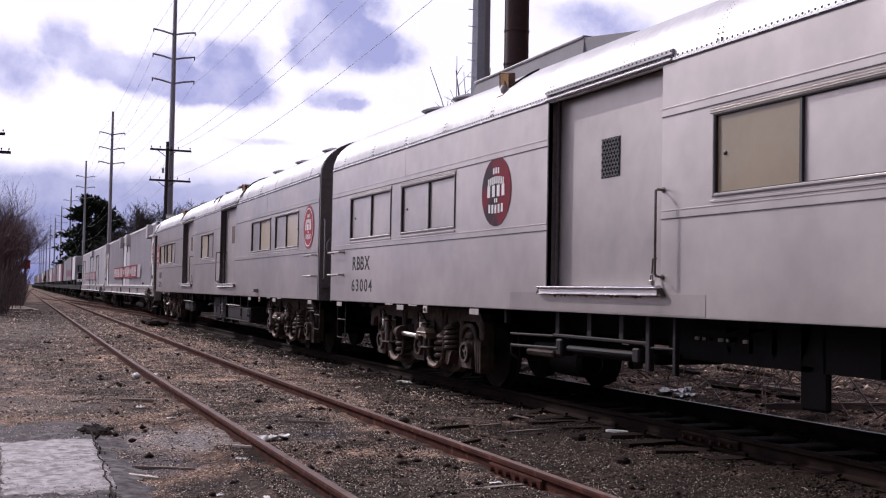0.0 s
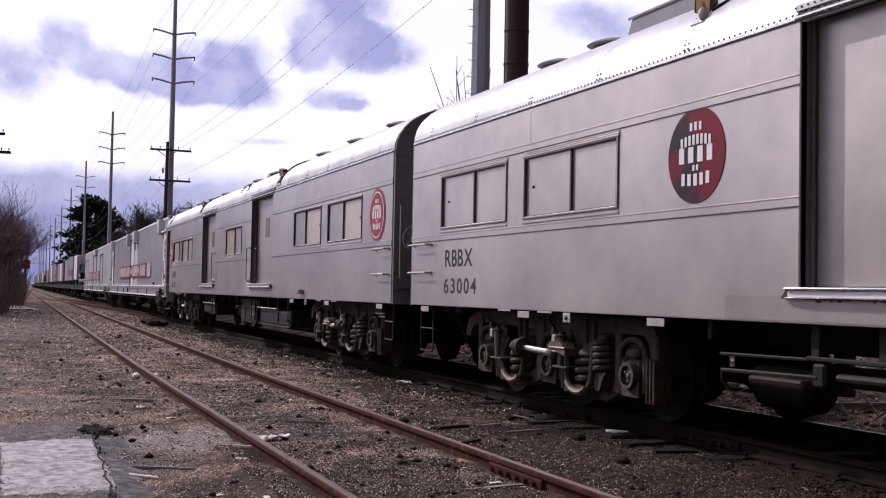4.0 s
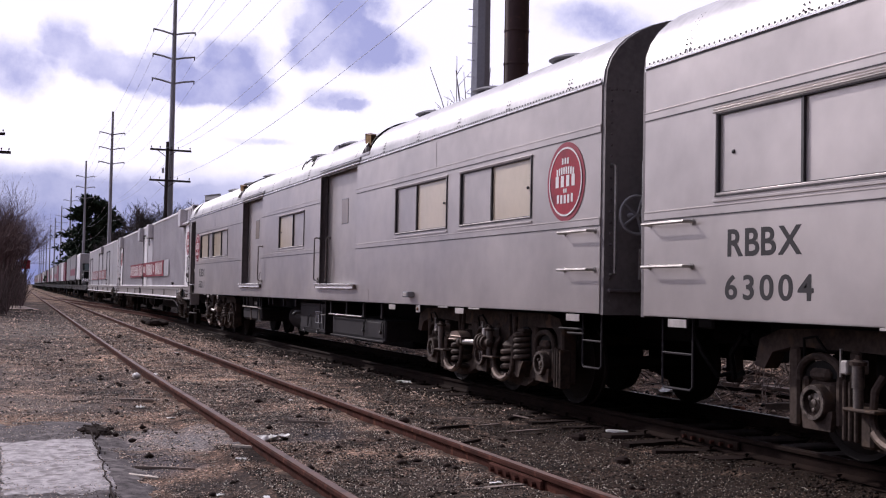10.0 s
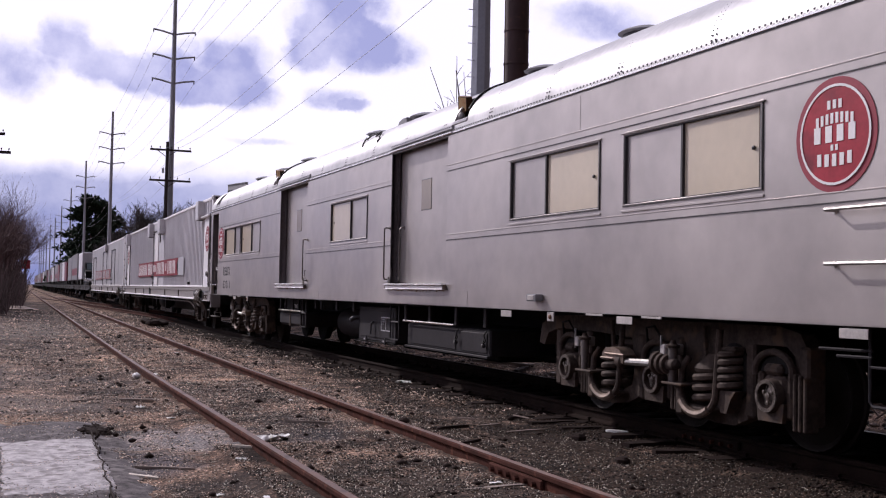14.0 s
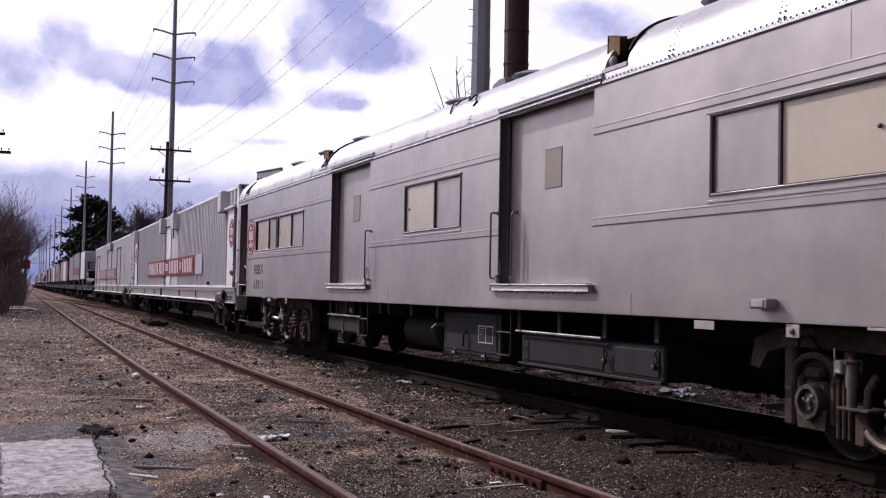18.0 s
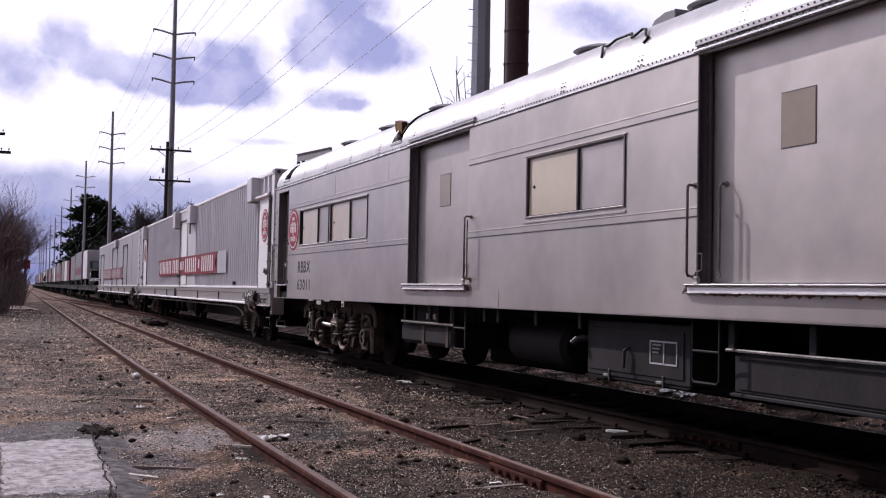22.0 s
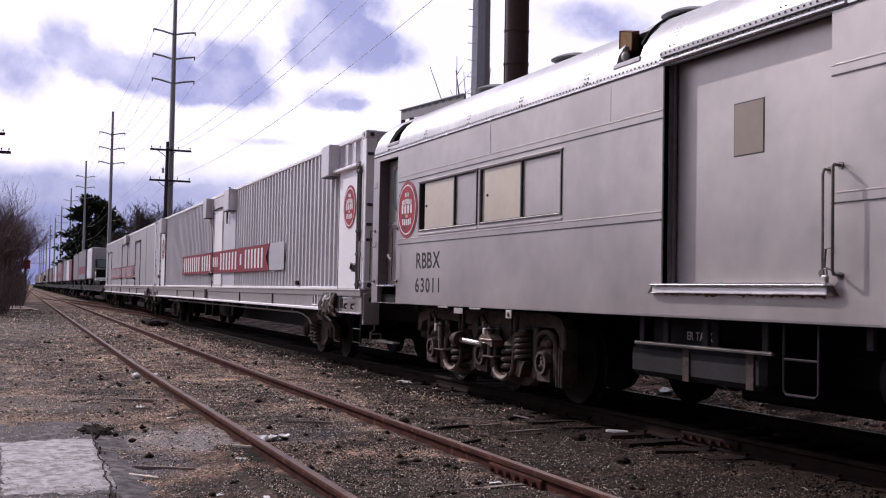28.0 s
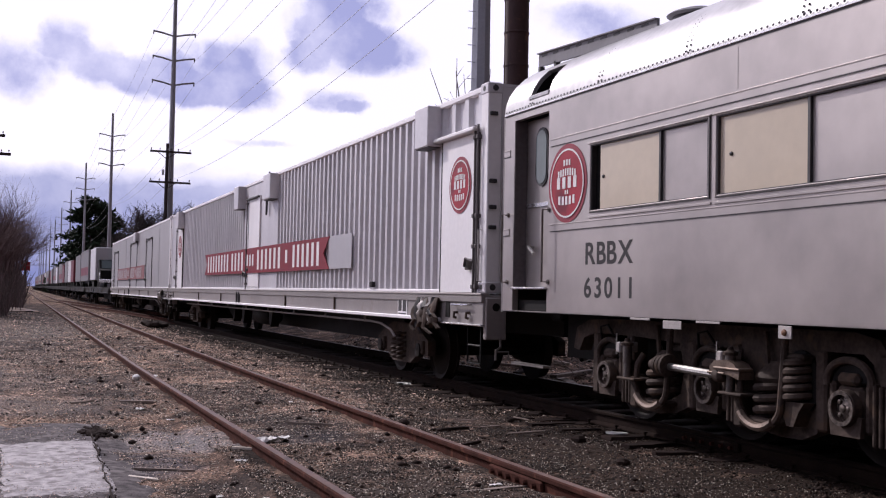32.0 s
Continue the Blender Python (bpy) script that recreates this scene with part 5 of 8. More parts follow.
        grab(car, [(x + 0.004, rail_y, z2), (x - 0.07, rail_y - 0.005, z2 + 0.004), (x - 0.10, rail_y - 0.03, z2 - 0.01), (x - 0.105, rail_y - 0.035, z2 - 0.05), (x - 0.105, rail_y - 0.035, z3 + 0.04), (x - 0.09, rail_y - 0.03, z3 + 0.01), (x + 0.004, rail_y, z3)], 0.012, DARKSTEEL, name="door_rail", label="bent steel rail beside the door")
        if inner_y is not None:
            xi = x + depth
            grab(car, [(xi + 0.002, inner_y, z2), (xi - 0.06, inner_y - 0.005, z2 + 0.004), (xi - 0.085, inner_y - 0.02, z2 - 0.03), (xi - 0.085, inner_y - 0.02, z3 + 0.02)], 0.011, DARKSTEEL, name="door_rail", label="bent steel rail on the door leaf")
        # hasp and padlock on the sill below the rail
        side = 1 if rail_y < (y0 + y1) / 2 else -1
        a = rail_y + side * 0.10
        part("hasp", Shape().tube([(x - 0.02, a - side * 0.03, z0 + 0.25), (x - 0.02, a + side * 0.03, z0 + 0.25), (x - 0.025, a + side * 0.035, z0 + 0.12), (x - 0.02, a - side * 0.02, z0 + 0.10)], 0.008, 6), DARKSTEEL, car, "bent steel hasp")
        lk = part("padlock", box(x - 0.07, x - 0.03, a - 0.03, a + 0.03, z0 + 0.005, z0 + 0.06, b=0.01), STEEL, car, "weathered padlock")
        part("shackle", Shape().tube([(x - 0.05, a - 0.02, z0 + 0.05), (x - 0.05, a - 0.015, z0 + 0.10), (x - 0.05, a + 0.015, z0 + 0.10), (x - 0.05, a + 0.02, z0 + 0.05)], 0.007, 6), DARKSTEEL, lk)
    return d


def step_ladder(car, y0, y1, x, z0, z1, mat=None):
    s = Shape()
    pts = [(x, y0, z1), (x, y0, z0 + 0.03), (x, y0 + 0.03, z0), (x, y1 - 0.03, z0), (x, y1, z0 + 0.03), (x, y1, z1)]
    s.tube(pts, 0.012, 6)
    s.tube([(x, y0, (z0 + z1) / 2), (x, y1, (z0 + z1) / 2)], 0.011, 6)
    part("step_stirrup", s, mat or BOXGREY, car, "steel step stirrup below the side")


def car_end(car, y, sgn):
    """A dark end wall with its door, hand brake wheel, rails and rivets; sgn points outwards."""
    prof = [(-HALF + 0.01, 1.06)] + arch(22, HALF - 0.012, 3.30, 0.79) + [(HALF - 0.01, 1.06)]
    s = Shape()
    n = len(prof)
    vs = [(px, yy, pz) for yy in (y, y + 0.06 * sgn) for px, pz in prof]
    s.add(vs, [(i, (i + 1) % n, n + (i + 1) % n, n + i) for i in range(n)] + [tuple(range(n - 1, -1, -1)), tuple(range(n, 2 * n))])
    e = part("end_wall", s, ENDWALL, car, "dark silver-grey car end")
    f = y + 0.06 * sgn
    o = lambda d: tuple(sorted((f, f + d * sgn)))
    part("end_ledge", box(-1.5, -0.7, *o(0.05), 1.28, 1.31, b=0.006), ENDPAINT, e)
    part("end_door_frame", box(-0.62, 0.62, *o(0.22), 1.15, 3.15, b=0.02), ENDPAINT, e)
    part("end_door", box(-0.40, 0.40, *o(0.26), 1.2, 3.05, b=0.01), BLACK, e)
    part("buffer_plate", box(-0.75, 0.75, *o(0.25), 0.95, 1.12, b=0.02), BLACK, e)
    part("end_rail", Shape().tube([(-1.47, f, 1.45), (-1.47, f + 0.09 * sgn, 1.46), (-1.47, f + 0.09 * sgn, 2.50), (-1.47, f, 2.52)], 0.016, 6), STEEL, e)
    w = Shape()
    c = Vector((-1.26, f + 0.14 * sgn, 2.03))
    w.tube([c + Vector((math.cos(k * math.pi / 12) * 0.185, 0, math.sin(k * math.pi / 12) * 0.185)) for k in range(25)], 0.016, 6)
    for k in range(5):
        a = k * 2 * math.pi / 5
        w.tube([c, c + Vector((math.cos(a) * 0.185, 0, math.sin(a) * 0.185))], 0.014, 5)
    w.tube([c, (c.x, f, c.z)], 0.03, 8)
    part("brake_wheel", w, HOODGREY, e, "five-spoked hand brake wheel")
    pc = part("placard", box(-1.14, -0.82, *o(0.012), 1.42, 1.70), FRAME, e)
    part("placard_edge", box(-1.15, -1.13, *o(0.016), 1.41, 1.71), TAGWHITE, pc)
    r = Shape()
    for k in range(40):
        x = -1.50 + 3.0 * k / 39
        rivet(r, (x, f, 3.26), (0, sgn, 0), 0.014)
    for k in range(20):
        rivet(r, (-1.47, f, 1.2 + k * 0.108), (0, sgn, 0), 0.014)
        rivet(r, (1.47, f, 1.2 + k * 0.108), (0, sgn, 0), 0.014)
    tagged(part("rivets", r, ENDPAINT, e, "rows of rivets", smooth=0), kind="stuff")
    part("coupler", Shape().tube([(0, y - 0.4 * sgn, 0.86), (0, y + 0.36 * sgn, 0.86)], 0.09, 8), BLACK, car)
    part("air_hose", Shape().tube([(-0.45, y, 0.9), (-0.47, y + 0.15 * sgn, 0.72), (-0.35, y + 0.26 * sgn, 0.48), (-0.2, y + 0.33 * sgn, 0.52)], 0.03, 6), BLACK, car)


def passenger_car(s0, s1, label, holes_spec, truck_at, vestibule):
    """A silver streamlined show car. s0 is the end nearer the camera."""
    mid = (s0 + s1) / 2
    L = lambda s: s - mid
    car = thing("passenger_car", label, "railway car", "silver show train cars")
    y0, y1 = L(s0), L(s1)
    X = -HALF
    zb, zt = 1.080, 3.325
    doors = [(L(a), L(b)) for a, b in holes_spec["doors"]]
    wins = [(L(a), L(b), L(c), l, r, (None if k is None else L(k))) for a, b, c, l, r, k in holes_spec["windows"]]
    holes = [(a, b, holes_spec["door_low"], zt - 0.002) for a, b in doors] + [(a, b, 2.105, 2.755) for a, b, *_ in wins]
    if vestibule:
        holes.append((L(41.66), L(42.50), zb, 3.24))
    sw = wall(Shape(), y0, y1, zb, zt, holes, X, 0.07)
    paint = holes_spec["paint"]
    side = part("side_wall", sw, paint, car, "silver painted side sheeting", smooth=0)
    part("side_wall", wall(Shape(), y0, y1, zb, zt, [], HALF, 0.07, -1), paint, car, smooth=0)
    # belts: two slightly raised bands broken at the doors
    def runs(lo, hi, cuts):
        at = lo
        for a, b in sorted(cuts):
            if a > at:
                yield at, a
            at = max(at, b)
        if at < hi:
            yield at, hi
    cuts = doors + ([(L(41.6), L(42.6))] if vestibule else [])
    for z in (2.842, 1.935):
        for a, b in runs(y0, y1, cuts):
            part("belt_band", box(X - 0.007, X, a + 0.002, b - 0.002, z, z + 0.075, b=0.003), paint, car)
            part("belt_bead", box(X - 0.012, X - 0.007, a + 0.002, b - 0.002, z + 0.064, z + 0.075, b=0.002), SILVER_B, car)
            part("belt_joint", box(X - 0.0085, X, a + 0.002, b - 0.002, z - 0.007, z), FRAME, car)
    # lower skirt edge and the sheet seams
    for a, b in runs(y0, y1, []):
        part("skirt_edge", box(X + 0.003, X + 0.05, a, b, zb - 0.008, zb), SILVER_B, car)
    for q in holes_spec.get("seams", ()):
        part("sheet_seam", box(X - 0.0025, X, L(q[0]) - 0.004, L(q[0]) + 0.004, q[1], q[2]), SILVER_B, car)
    for a, b, z0, z1 in holes_spec.get("patches", ()):
        part("patch_plate", box(X - 0.0035, X, L(a), L(b), z0, z1), SILVER_B, car, "added silver skirt plate")
    for a, b, c, l, r, k in wins:
        side_window(car, a, b, 2.105, 2.755, c, X, l, r, 1 if vestibule else 3, k, 0.13 if abs(b - L(40.735)) < 0.01 else (-0.06 if abs(a - L(18.958)) < 0.01 else 0.0))
    for n, (a, b) in enumerate(doors):
        sp = holes_spec["door_fit"][n]
        pane = None if not sp.get("pane") else (L(sp["pane"][0]), L(sp["pane"][1]), 2.415, 2.835)
        gr = None if not sp.get("grille") else (L(sp["grille"][0]), L(sp["grille"][1]), 2.415, 2.81)
        door_recess(car, a, b, holes_spec["door_low"], 3.325, X, 0.14, pane, gr, L(sp["rail"]) if "rail" in sp else None, L(sp["inner"]) if "inner" in sp else None)
    # roof: one arched sheet, eave strip, seams and rivets
    prof = arch()
    rs = Shape()
    m = len(prof)
    inner = arch(22, HALF - 0.05, 3.30, 0.76)
    gaps = [(L(a), L(b)) for a, b in holes_spec.get("hatches", ())]
    stations = sorted({y0 - 0.02, y1 + 0.02, *[q for g in gaps for q in g]})
    cut = {(n, i) for n, a in enumerate(stations[:-1]) for i in (1, 2, 3) if any(abs(a - g[0]) < 1e-6 for g in gaps)}
    nst = len(stations)
    at = lambda n, i, k: (k * nst + n) * m + i
    faces = []
    for n in range(nst - 1):
        for i in range(m - 1):
            if (n, i) not in cut:
                faces += [(at(n, i, 0), at(n, i + 1, 0), at(n + 1, i + 1, 0), at(n + 1, i, 0)), (at(n, i, 1), at(n + 1, i, 1), at(n + 1, i + 1, 1), at(n, i + 1, 1))]
        if (n, 1) in cut:
            for i in (1, 4):
                faces.append((at(n, i, 0), at(n + 1, i, 0), at(n + 1, i, 1), at(n, i, 1)))
    for n in range(nst):
        for i in range(m - 1):
            if n in (0, nst - 1) or (n, i) in cut or (n - 1, i) in cut:
                faces.append((at(n, i, 0), at(n, i + 1, 0), at(n, i + 1, 1), at(n, i, 1)))
    for i in (0, m - 1):
        for n in range(nst - 1):
            faces.append((at(n, i, 0), at(n + 1, i, 0), at(n + 1, i, 1), at(n, i, 1)))
    rs.add([(px, yy, pz) for sheet in (prof, inner) for yy in stations for px, pz in sheet], faces)
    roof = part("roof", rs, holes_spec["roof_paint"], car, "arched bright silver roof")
    part("eave_strip", box(X - 0.016, X + 0.01, y0, y1, 3.318, 3.340, b=0.004), TRIM, roof)
    # dark-coloured strip draws the shadow line under the eave
    part("eave_shadow_gap", box(X - 0.006, X, y0, y1, 3.306, 3.318), FRAME, roof)
    rv = Shape()
    k = y0 + 0.03
    while k < y1:
        rivet(rv, (X - 0.004, k, 3.362), (-1, 0, 0.15), 0.014)
        k += 0.07
    tagged(part("eave_rivets", rv, FRAME, roof, "row of roof rivets", smooth=0), kind="stuff")
    q = holes_spec["roof_seam"]
    seam = Shape()
    sr = Shape()
    while L(q) < y1:
        if L(q) > y0:
            for i in range(3, m // 2 + 1):
                (xa, za), (xb, zb2) = prof[i - 1], prof[i]
                seam.add([(xa * 1.002, L(q) - 0.05, za + 0.003), (xa * 1.002, L(q) + 0.05, za + 0.003), (xb * 1.002, L(q) + 0.05, zb2 + 0.003), (xb * 1.002, L(q) - 0.05, zb2 + 0.003)], [(0, 1, 2, 3)])
            for i in range(9):
                t = (i + 1.5) / 26 * math.pi / 2 * 0.8
                px = -HALF * math.cos(t)
                pz = 3.30 + 0.80 * (1 - abs(px / HALF) ** 2.25) ** (1 / 2.25)
                for off in (-0.03, 0.03):
                    rivet(sr, (px * 1.001, L(q) + off, pz + 0.002), (px, 0, (pz - 3.0) * 1.2), 0.0125 - 0.001 * i)
        q += 1.5
    tagged(part("seam_rivets", sr, BOXGREY, roof, "riveted roof seams", smooth=0), kind="stuff")
    for v in holes_spec["vents"]:
        roof_vent(car, L(v))
    for v in holes_spec.get("intakes", ()):
        roof_box_vent(car, L(v))
    for a, b in gaps:
        roof_hatch(car, a, b, b < y1 - 1.0)
    for v in holes_spec["lamps"]:
        roof_lamp(car, L(v), bool(gaps))
    # floor, centre sill, ends
    part("floor", box(-HALF + 0.08, HALF - 0.08, y0 + 0.05, y1 - 0.05, 1.06, 1.2), BLACK, car)
    part("centre_sill", box(-0.3, 0.3, y0 + 0.2, y1 - 0.2, 0.78, 1.06, b=0.02), BLACK, car)
    car_end(car, y0, -1)
    car_end(car, y1, 1)
    for t, way in truck_at:
        passenger_truck(car, L(t), way)
    # small pale tags under the side, as on all these cars
    for q in holes_spec.get("tags", ()):
        part("tag_plate", box(X - 0.004, X + 0.004, L(q) - 0.14, L(q) + 0.14, 0.985, 1.055, b=0.002), TAGWHITE, car)
    for q in holes_spec.get("thin_tags", ()):
        part("tag_strip", box(X - 0.004, X + 0.004, L(q) - 0.165, L(q) + 0.165, 1.048, 1.068, b=0.002), TAGWHITE, car)
    for q in holes_spec.get("markers", ()):
        mk = part("jacking_tag", box(X - 0.008, X + 0.004, L(q) - 0.075, L(q) + 0.075, 0.965, 1.062, b=0.003), TAGWHITE, car, "square jacking tag with a dark bolt")
        part("tag_bolt", Shape().lathe((X - 0.008, L(q), 1.012), (-1, 0, 0), ((0, 0.026), (0.012, 0.024), (0.02, 0.01)), 10), BROWNLAMP, mk)
    return car, L, riding(car, mid, 9.2)


def build_car_a():
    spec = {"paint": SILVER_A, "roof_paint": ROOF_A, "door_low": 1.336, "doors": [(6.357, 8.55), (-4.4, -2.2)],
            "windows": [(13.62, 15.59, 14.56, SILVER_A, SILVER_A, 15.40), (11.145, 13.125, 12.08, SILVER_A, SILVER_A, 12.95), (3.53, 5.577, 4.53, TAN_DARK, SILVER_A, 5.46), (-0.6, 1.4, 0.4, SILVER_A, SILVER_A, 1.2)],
            "door_fit": [{"grille": (7.303, 7.653), "rail": 6.325}, {"rail": -4.36}],
            "seams": [(13.0, 2.9, 3.28)], "patches": [(5.68, 9.44, 1.085, 1.27)],
            "roof_seam": -7.97, "vents": [14.2, 12.95, 2.0, -1.5], "lamps": [9.98], "tags": [16.14, 13.11, 10.45], "thin_tags": [13.61, 12.60], "markers": [12.10]}
    car, L, _ = passenger_car(-8.75, 16.68, "long silver show car with a maroon emblem and baggage doors", spec, ((-5.35, 1), (13.04, -1)), False)
    X = -HALF
    emblem(car, L(9.86), 2.45, 0.41, X - 0.002, True)
    lettering("RBBX", L(15.44), L(14.55), 1.58, 1.80, X, GREYLETTER, car, "dark grey painted letters")
    lettering("63004", L(15.49), L(14.41), 1.235, 1.435, X, GREYLETTER, car, "dark grey painted numerals")
    for z in (1.89, 1.51):
        grab(car, [(X, L(16.58), z), (X - 0.09, L(16.58), z), (X - 0.09, L(15.93), z), (X, L(15.93), z)])
    step_ladder(car, L(16.02), L(16.48), X + 0.08, 0.45, 1.06)
    # long low hood on the roof
    h = Shape()
    h.add([(-0.98, L(11.95), 3.90), (-0.98, L(8.85), 3.90), (0.98, L(8.85), 3.90), (0.98, L(11.95), 3.90), (-0.94, L(11.9), 4.13), (-0.94, L(8.9), 4.15), (0.94, L(8.9), 4.15), (0.94, L(11.9), 4.13)],
          [(0, 1, 5, 4), (1, 2, 6, 5), (2, 3, 7, 6), (3, 0, 4, 7), (4, 5, 6, 7), (0, 3, 2, 1)])
    hd = part("roof_hood", h, HOODGREY, car, "long grey metal hood on the roof")
    part("hood_edge", Shape().tube([(-0.95, L(11.95), 4.14), (-0.95, L(8.9), 4.16), (0.95, L(8.9), 4.16)], 0.016, 6), ROOF, hd)
    part("hood_slope", Shape().add([(-0.94, L(8.9), 4.15), (0.94, L(8.9), 4.15), (0.5, L(7.8), 4.02), (-0.9, L(7.8), 4.0), (-0.94, L(8.9), 3.9), (0.94, L(8.9), 3.9), (0.5, L(7.8), 3.9), (-0.9, L(7.8), 3.9)], [(0, 1, 2, 3), (4, 7, 6, 5), (0, 3, 7, 4), (1, 5, 6, 2), (2, 6, 7, 3), (0, 4, 5, 1)]), HOODGREY, hd)
    # underfloor gear
    part("hanger_strap", box(-1.42, -1.36, L(9.83) - 0.03, L(9.83) + 0.03, 0.90, 1.07, b=0.006), BOXGREY, car)
    for y in (8.53, 7.85, 7.23, 6.75):
        part("hanger_strap", box(-1.42, -1.35, L(y) - 0.045, L(y) + 0.045, 0.81, 1.07, b=0.006), BOXGREY, car)
    part("underfloor_rail", box(-1.43, -1.39, L(6.74), L(8.62), 0.795, 0.830, b=0.008), BOXGREY, car)
    part("underfloor_rail", Shape().tube([(-1.42, L(8.60), 0.803), (-1.42, L(9.67), 0.788)], 0.014, 6), BOXGREY, car)
    part("underfloor_rail", Shape().tube([(-1.42, L(9.65), 0.655), (-1.42, L(8.5), 0.675)], 0.018, 6), BOXGREY, car)
    part("underfloor_rail", Shape().tube([(-1.42, L(9.65), 0.655), (-1.42, L(9.65), 0.56), (-1.36, L(9.6), 0.50)], 0.014, 6), BOXGREY, car)
    part("end_post", box(-1.44, -1.38, L(6.70), L(6.77), 0.56, 1.07, b=0.008), BOXGREY, car)
    part("end_post", box(-1.44, -1.39, L(6.28), L(6.33), 0.55, 1.07, b=0.008), BOXGREY, car)
    part("underfloor_rail", Shape().tube([(-1.42, L(6.74), 0.775), (-1.42, L(6.30), 0.785)], 0.012, 6), BOXGREY, car)
    g = part("equipment_frame", box(-1.20, -0.4, L(9.55), L(6.95), 0.60, 0.70, b=0.03), BLACK, car)
    part("gear_box", box(-1.43, -1.25, L(8.42), L(8.56), 0.60, 0.78, b=0.02), BOXGREY, g)
    part("pipe", Shape().tube([(-1.40, L(8.3), 0.690), (-1.40, L(6.98), 0.70)], 0.030, 8), BOXGREY, g)
    part("pipe_end", box(-1.43, -1.33, L(6.90), L(7.02), 0.62, 0.76, b=0.015), BOXGREY, g)
    part("valve_manifold", box(-1.36, -1.2, L(8.75), L(9.4), 0.56, 0.63, b=0.02), TRUCKGREY, g)
    # pale stencil strip deep under the floor
    for k in range(7):
        part("stencil_bar", box(-0.92, -0.90, L(6.74 - 0.12 * k), L(6.68 - 0.12 * k + 0.03 * (k % 3)), 0.852, 0.882), TAGWHITE, car)
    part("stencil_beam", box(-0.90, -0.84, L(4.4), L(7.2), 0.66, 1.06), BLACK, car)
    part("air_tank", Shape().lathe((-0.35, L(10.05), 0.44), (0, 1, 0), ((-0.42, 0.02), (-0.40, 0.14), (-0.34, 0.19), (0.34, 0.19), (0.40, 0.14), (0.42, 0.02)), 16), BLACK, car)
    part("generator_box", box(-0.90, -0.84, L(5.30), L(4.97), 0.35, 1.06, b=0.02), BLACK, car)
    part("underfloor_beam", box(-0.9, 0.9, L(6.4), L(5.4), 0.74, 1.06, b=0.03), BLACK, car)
    # added black slab hides the bank and stands for underfloor shade
    part("far_side_blocker", box(0.5, 1.2, L(6.2), L(9.9), 0.66, 1.06, b=0.03), BLACK, car)
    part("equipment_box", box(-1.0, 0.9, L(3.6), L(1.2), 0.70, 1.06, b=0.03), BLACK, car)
    return car


def build_car_b():
    spec = {"paint": SILVER, "roof_paint": ROOF, "door_low": 1.362, "doors": [(25.437, 27.65), (32.54, 34.68)],
            "windows": [(18.958, 20.98, 20.05, SILVER, TAN, 19.08), (21.46, 23.475, 22.62, SILVER, TAN, 21.6), (28.836, 30.888, 29.76, TAN, SILVER, 30.76), (36.593, 38.66, 37.56, TAN, SILVER, 38.5), (38.78, 40.735, 39.52, TAN, SILVER, 40.53)],
            "door_fit": [{"pane": (26.365, 26.745), "rail": 27.685, "inner": 27.44}, {"pane": (33.47, 33.84), "rail": 32.44, "inner": 32.71}],
            "seams": [(24.78, 1.09, 1.3), (21.86, 2.9, 3.28), (31.6, 1.09, 1.3), (38.4, 2.9, 3.28), (35.6, 2.9, 3.28)],
            "patches": [(24.7, 28.6, 1.085, 1.27), (31.6, 35.2, 1.085, 1.25)],
            "roof_seam": 18.10, "vents": [19.9, 22.26, 24.58, 28.8, 31.1, 35.75, 38.15, 40.43], "intakes": [29.40], "hatches": [(24.86, 25.30), (35.12, 35.56), (41.72, 42.16)], "lamps": [25.30, 35.56], "tags": [17.95, 20.95, 23.55, 39.29], "thin_tags": [21.52, 20.49, 39.81, 38.77], "markers": [22.44, 37.80]}
    car, L, _ = passenger_car(17.42, 42.76, "long silver show car with red emblems and tan windows", spec, ((20.90, 1), (39.19, -1)), True)
    X = -HALF
    emblem(car, L(18.137), 2.415, 0.41, X - 0.002)
    emblem(car, L(41.226), 2.42, 0.41, X - 0.002)
    lettering("RBBX", L(40.83), L(39.94), 1.57, 1.79, X, GREYLETTER, car, "dark grey painted letters")
    lettering("63011", L(40.87), L(39.89), 1.24, 1.445, X, GREYLETTER, car, "dark grey painted numerals")
    for z in (1.88, 1.50):
        grab(car, [(X, L(18.14), z), (X - 0.09, L(18.14), z), (X - 0.09, L(17.52), z), (X, L(17.52), z)])
    for a in (17.50, 32.75, 27.44):
        step_ladder(car, L(a), L(a) + 0.38, X + 0.08, 0.53, 1.06)
    # the step's stays beside the near truck
    for z, a in ((0.90, 18.38), (0.855, 18.2)):
        part("step_stay", Shape().tube([(X + 0.08, L(17.86), z + 0.004), (X + 0.08, L(a), z), (X + 0.2, L(a) + 0.02, z)], 0.012, 6), BOXGREY, car)
    # marker light on the side
    m = part("side_light", box(X - 0.10, X, L(22.84), L(22.62), 1.17, 1.25, b=0.01), HOODGREY, car)
    part("light_lens", box(X - 0.106, X - 0.10, L(22.80), L(22.66), 1.185, 1.235, b=0.003), TAGWHITE, m)
    # vestibule: recessed end door with an oval window, steps and rails
    d = part("vestibule_door", box(X + 0.16, X + 0.2, L(41.67), L(42.50), 1.345, 3.24, b=0.006), SILVER_B, car, "recessed grey end door with an oval window")
    ov = Shape()
    prof = [(L(42.11) + 0.15 * math.cos(a), 2.80 + (0.17 if math.sin(a) > 0 else -0.17) + 0.16 * math.sin(a)) for a in [k * math.pi / 12 for k in range(24)]]
    ov.plate(prof, X + 0.145, X + 0.16)
    of = part("oval_window", ov, FRAME, d)
    ov = Shape()
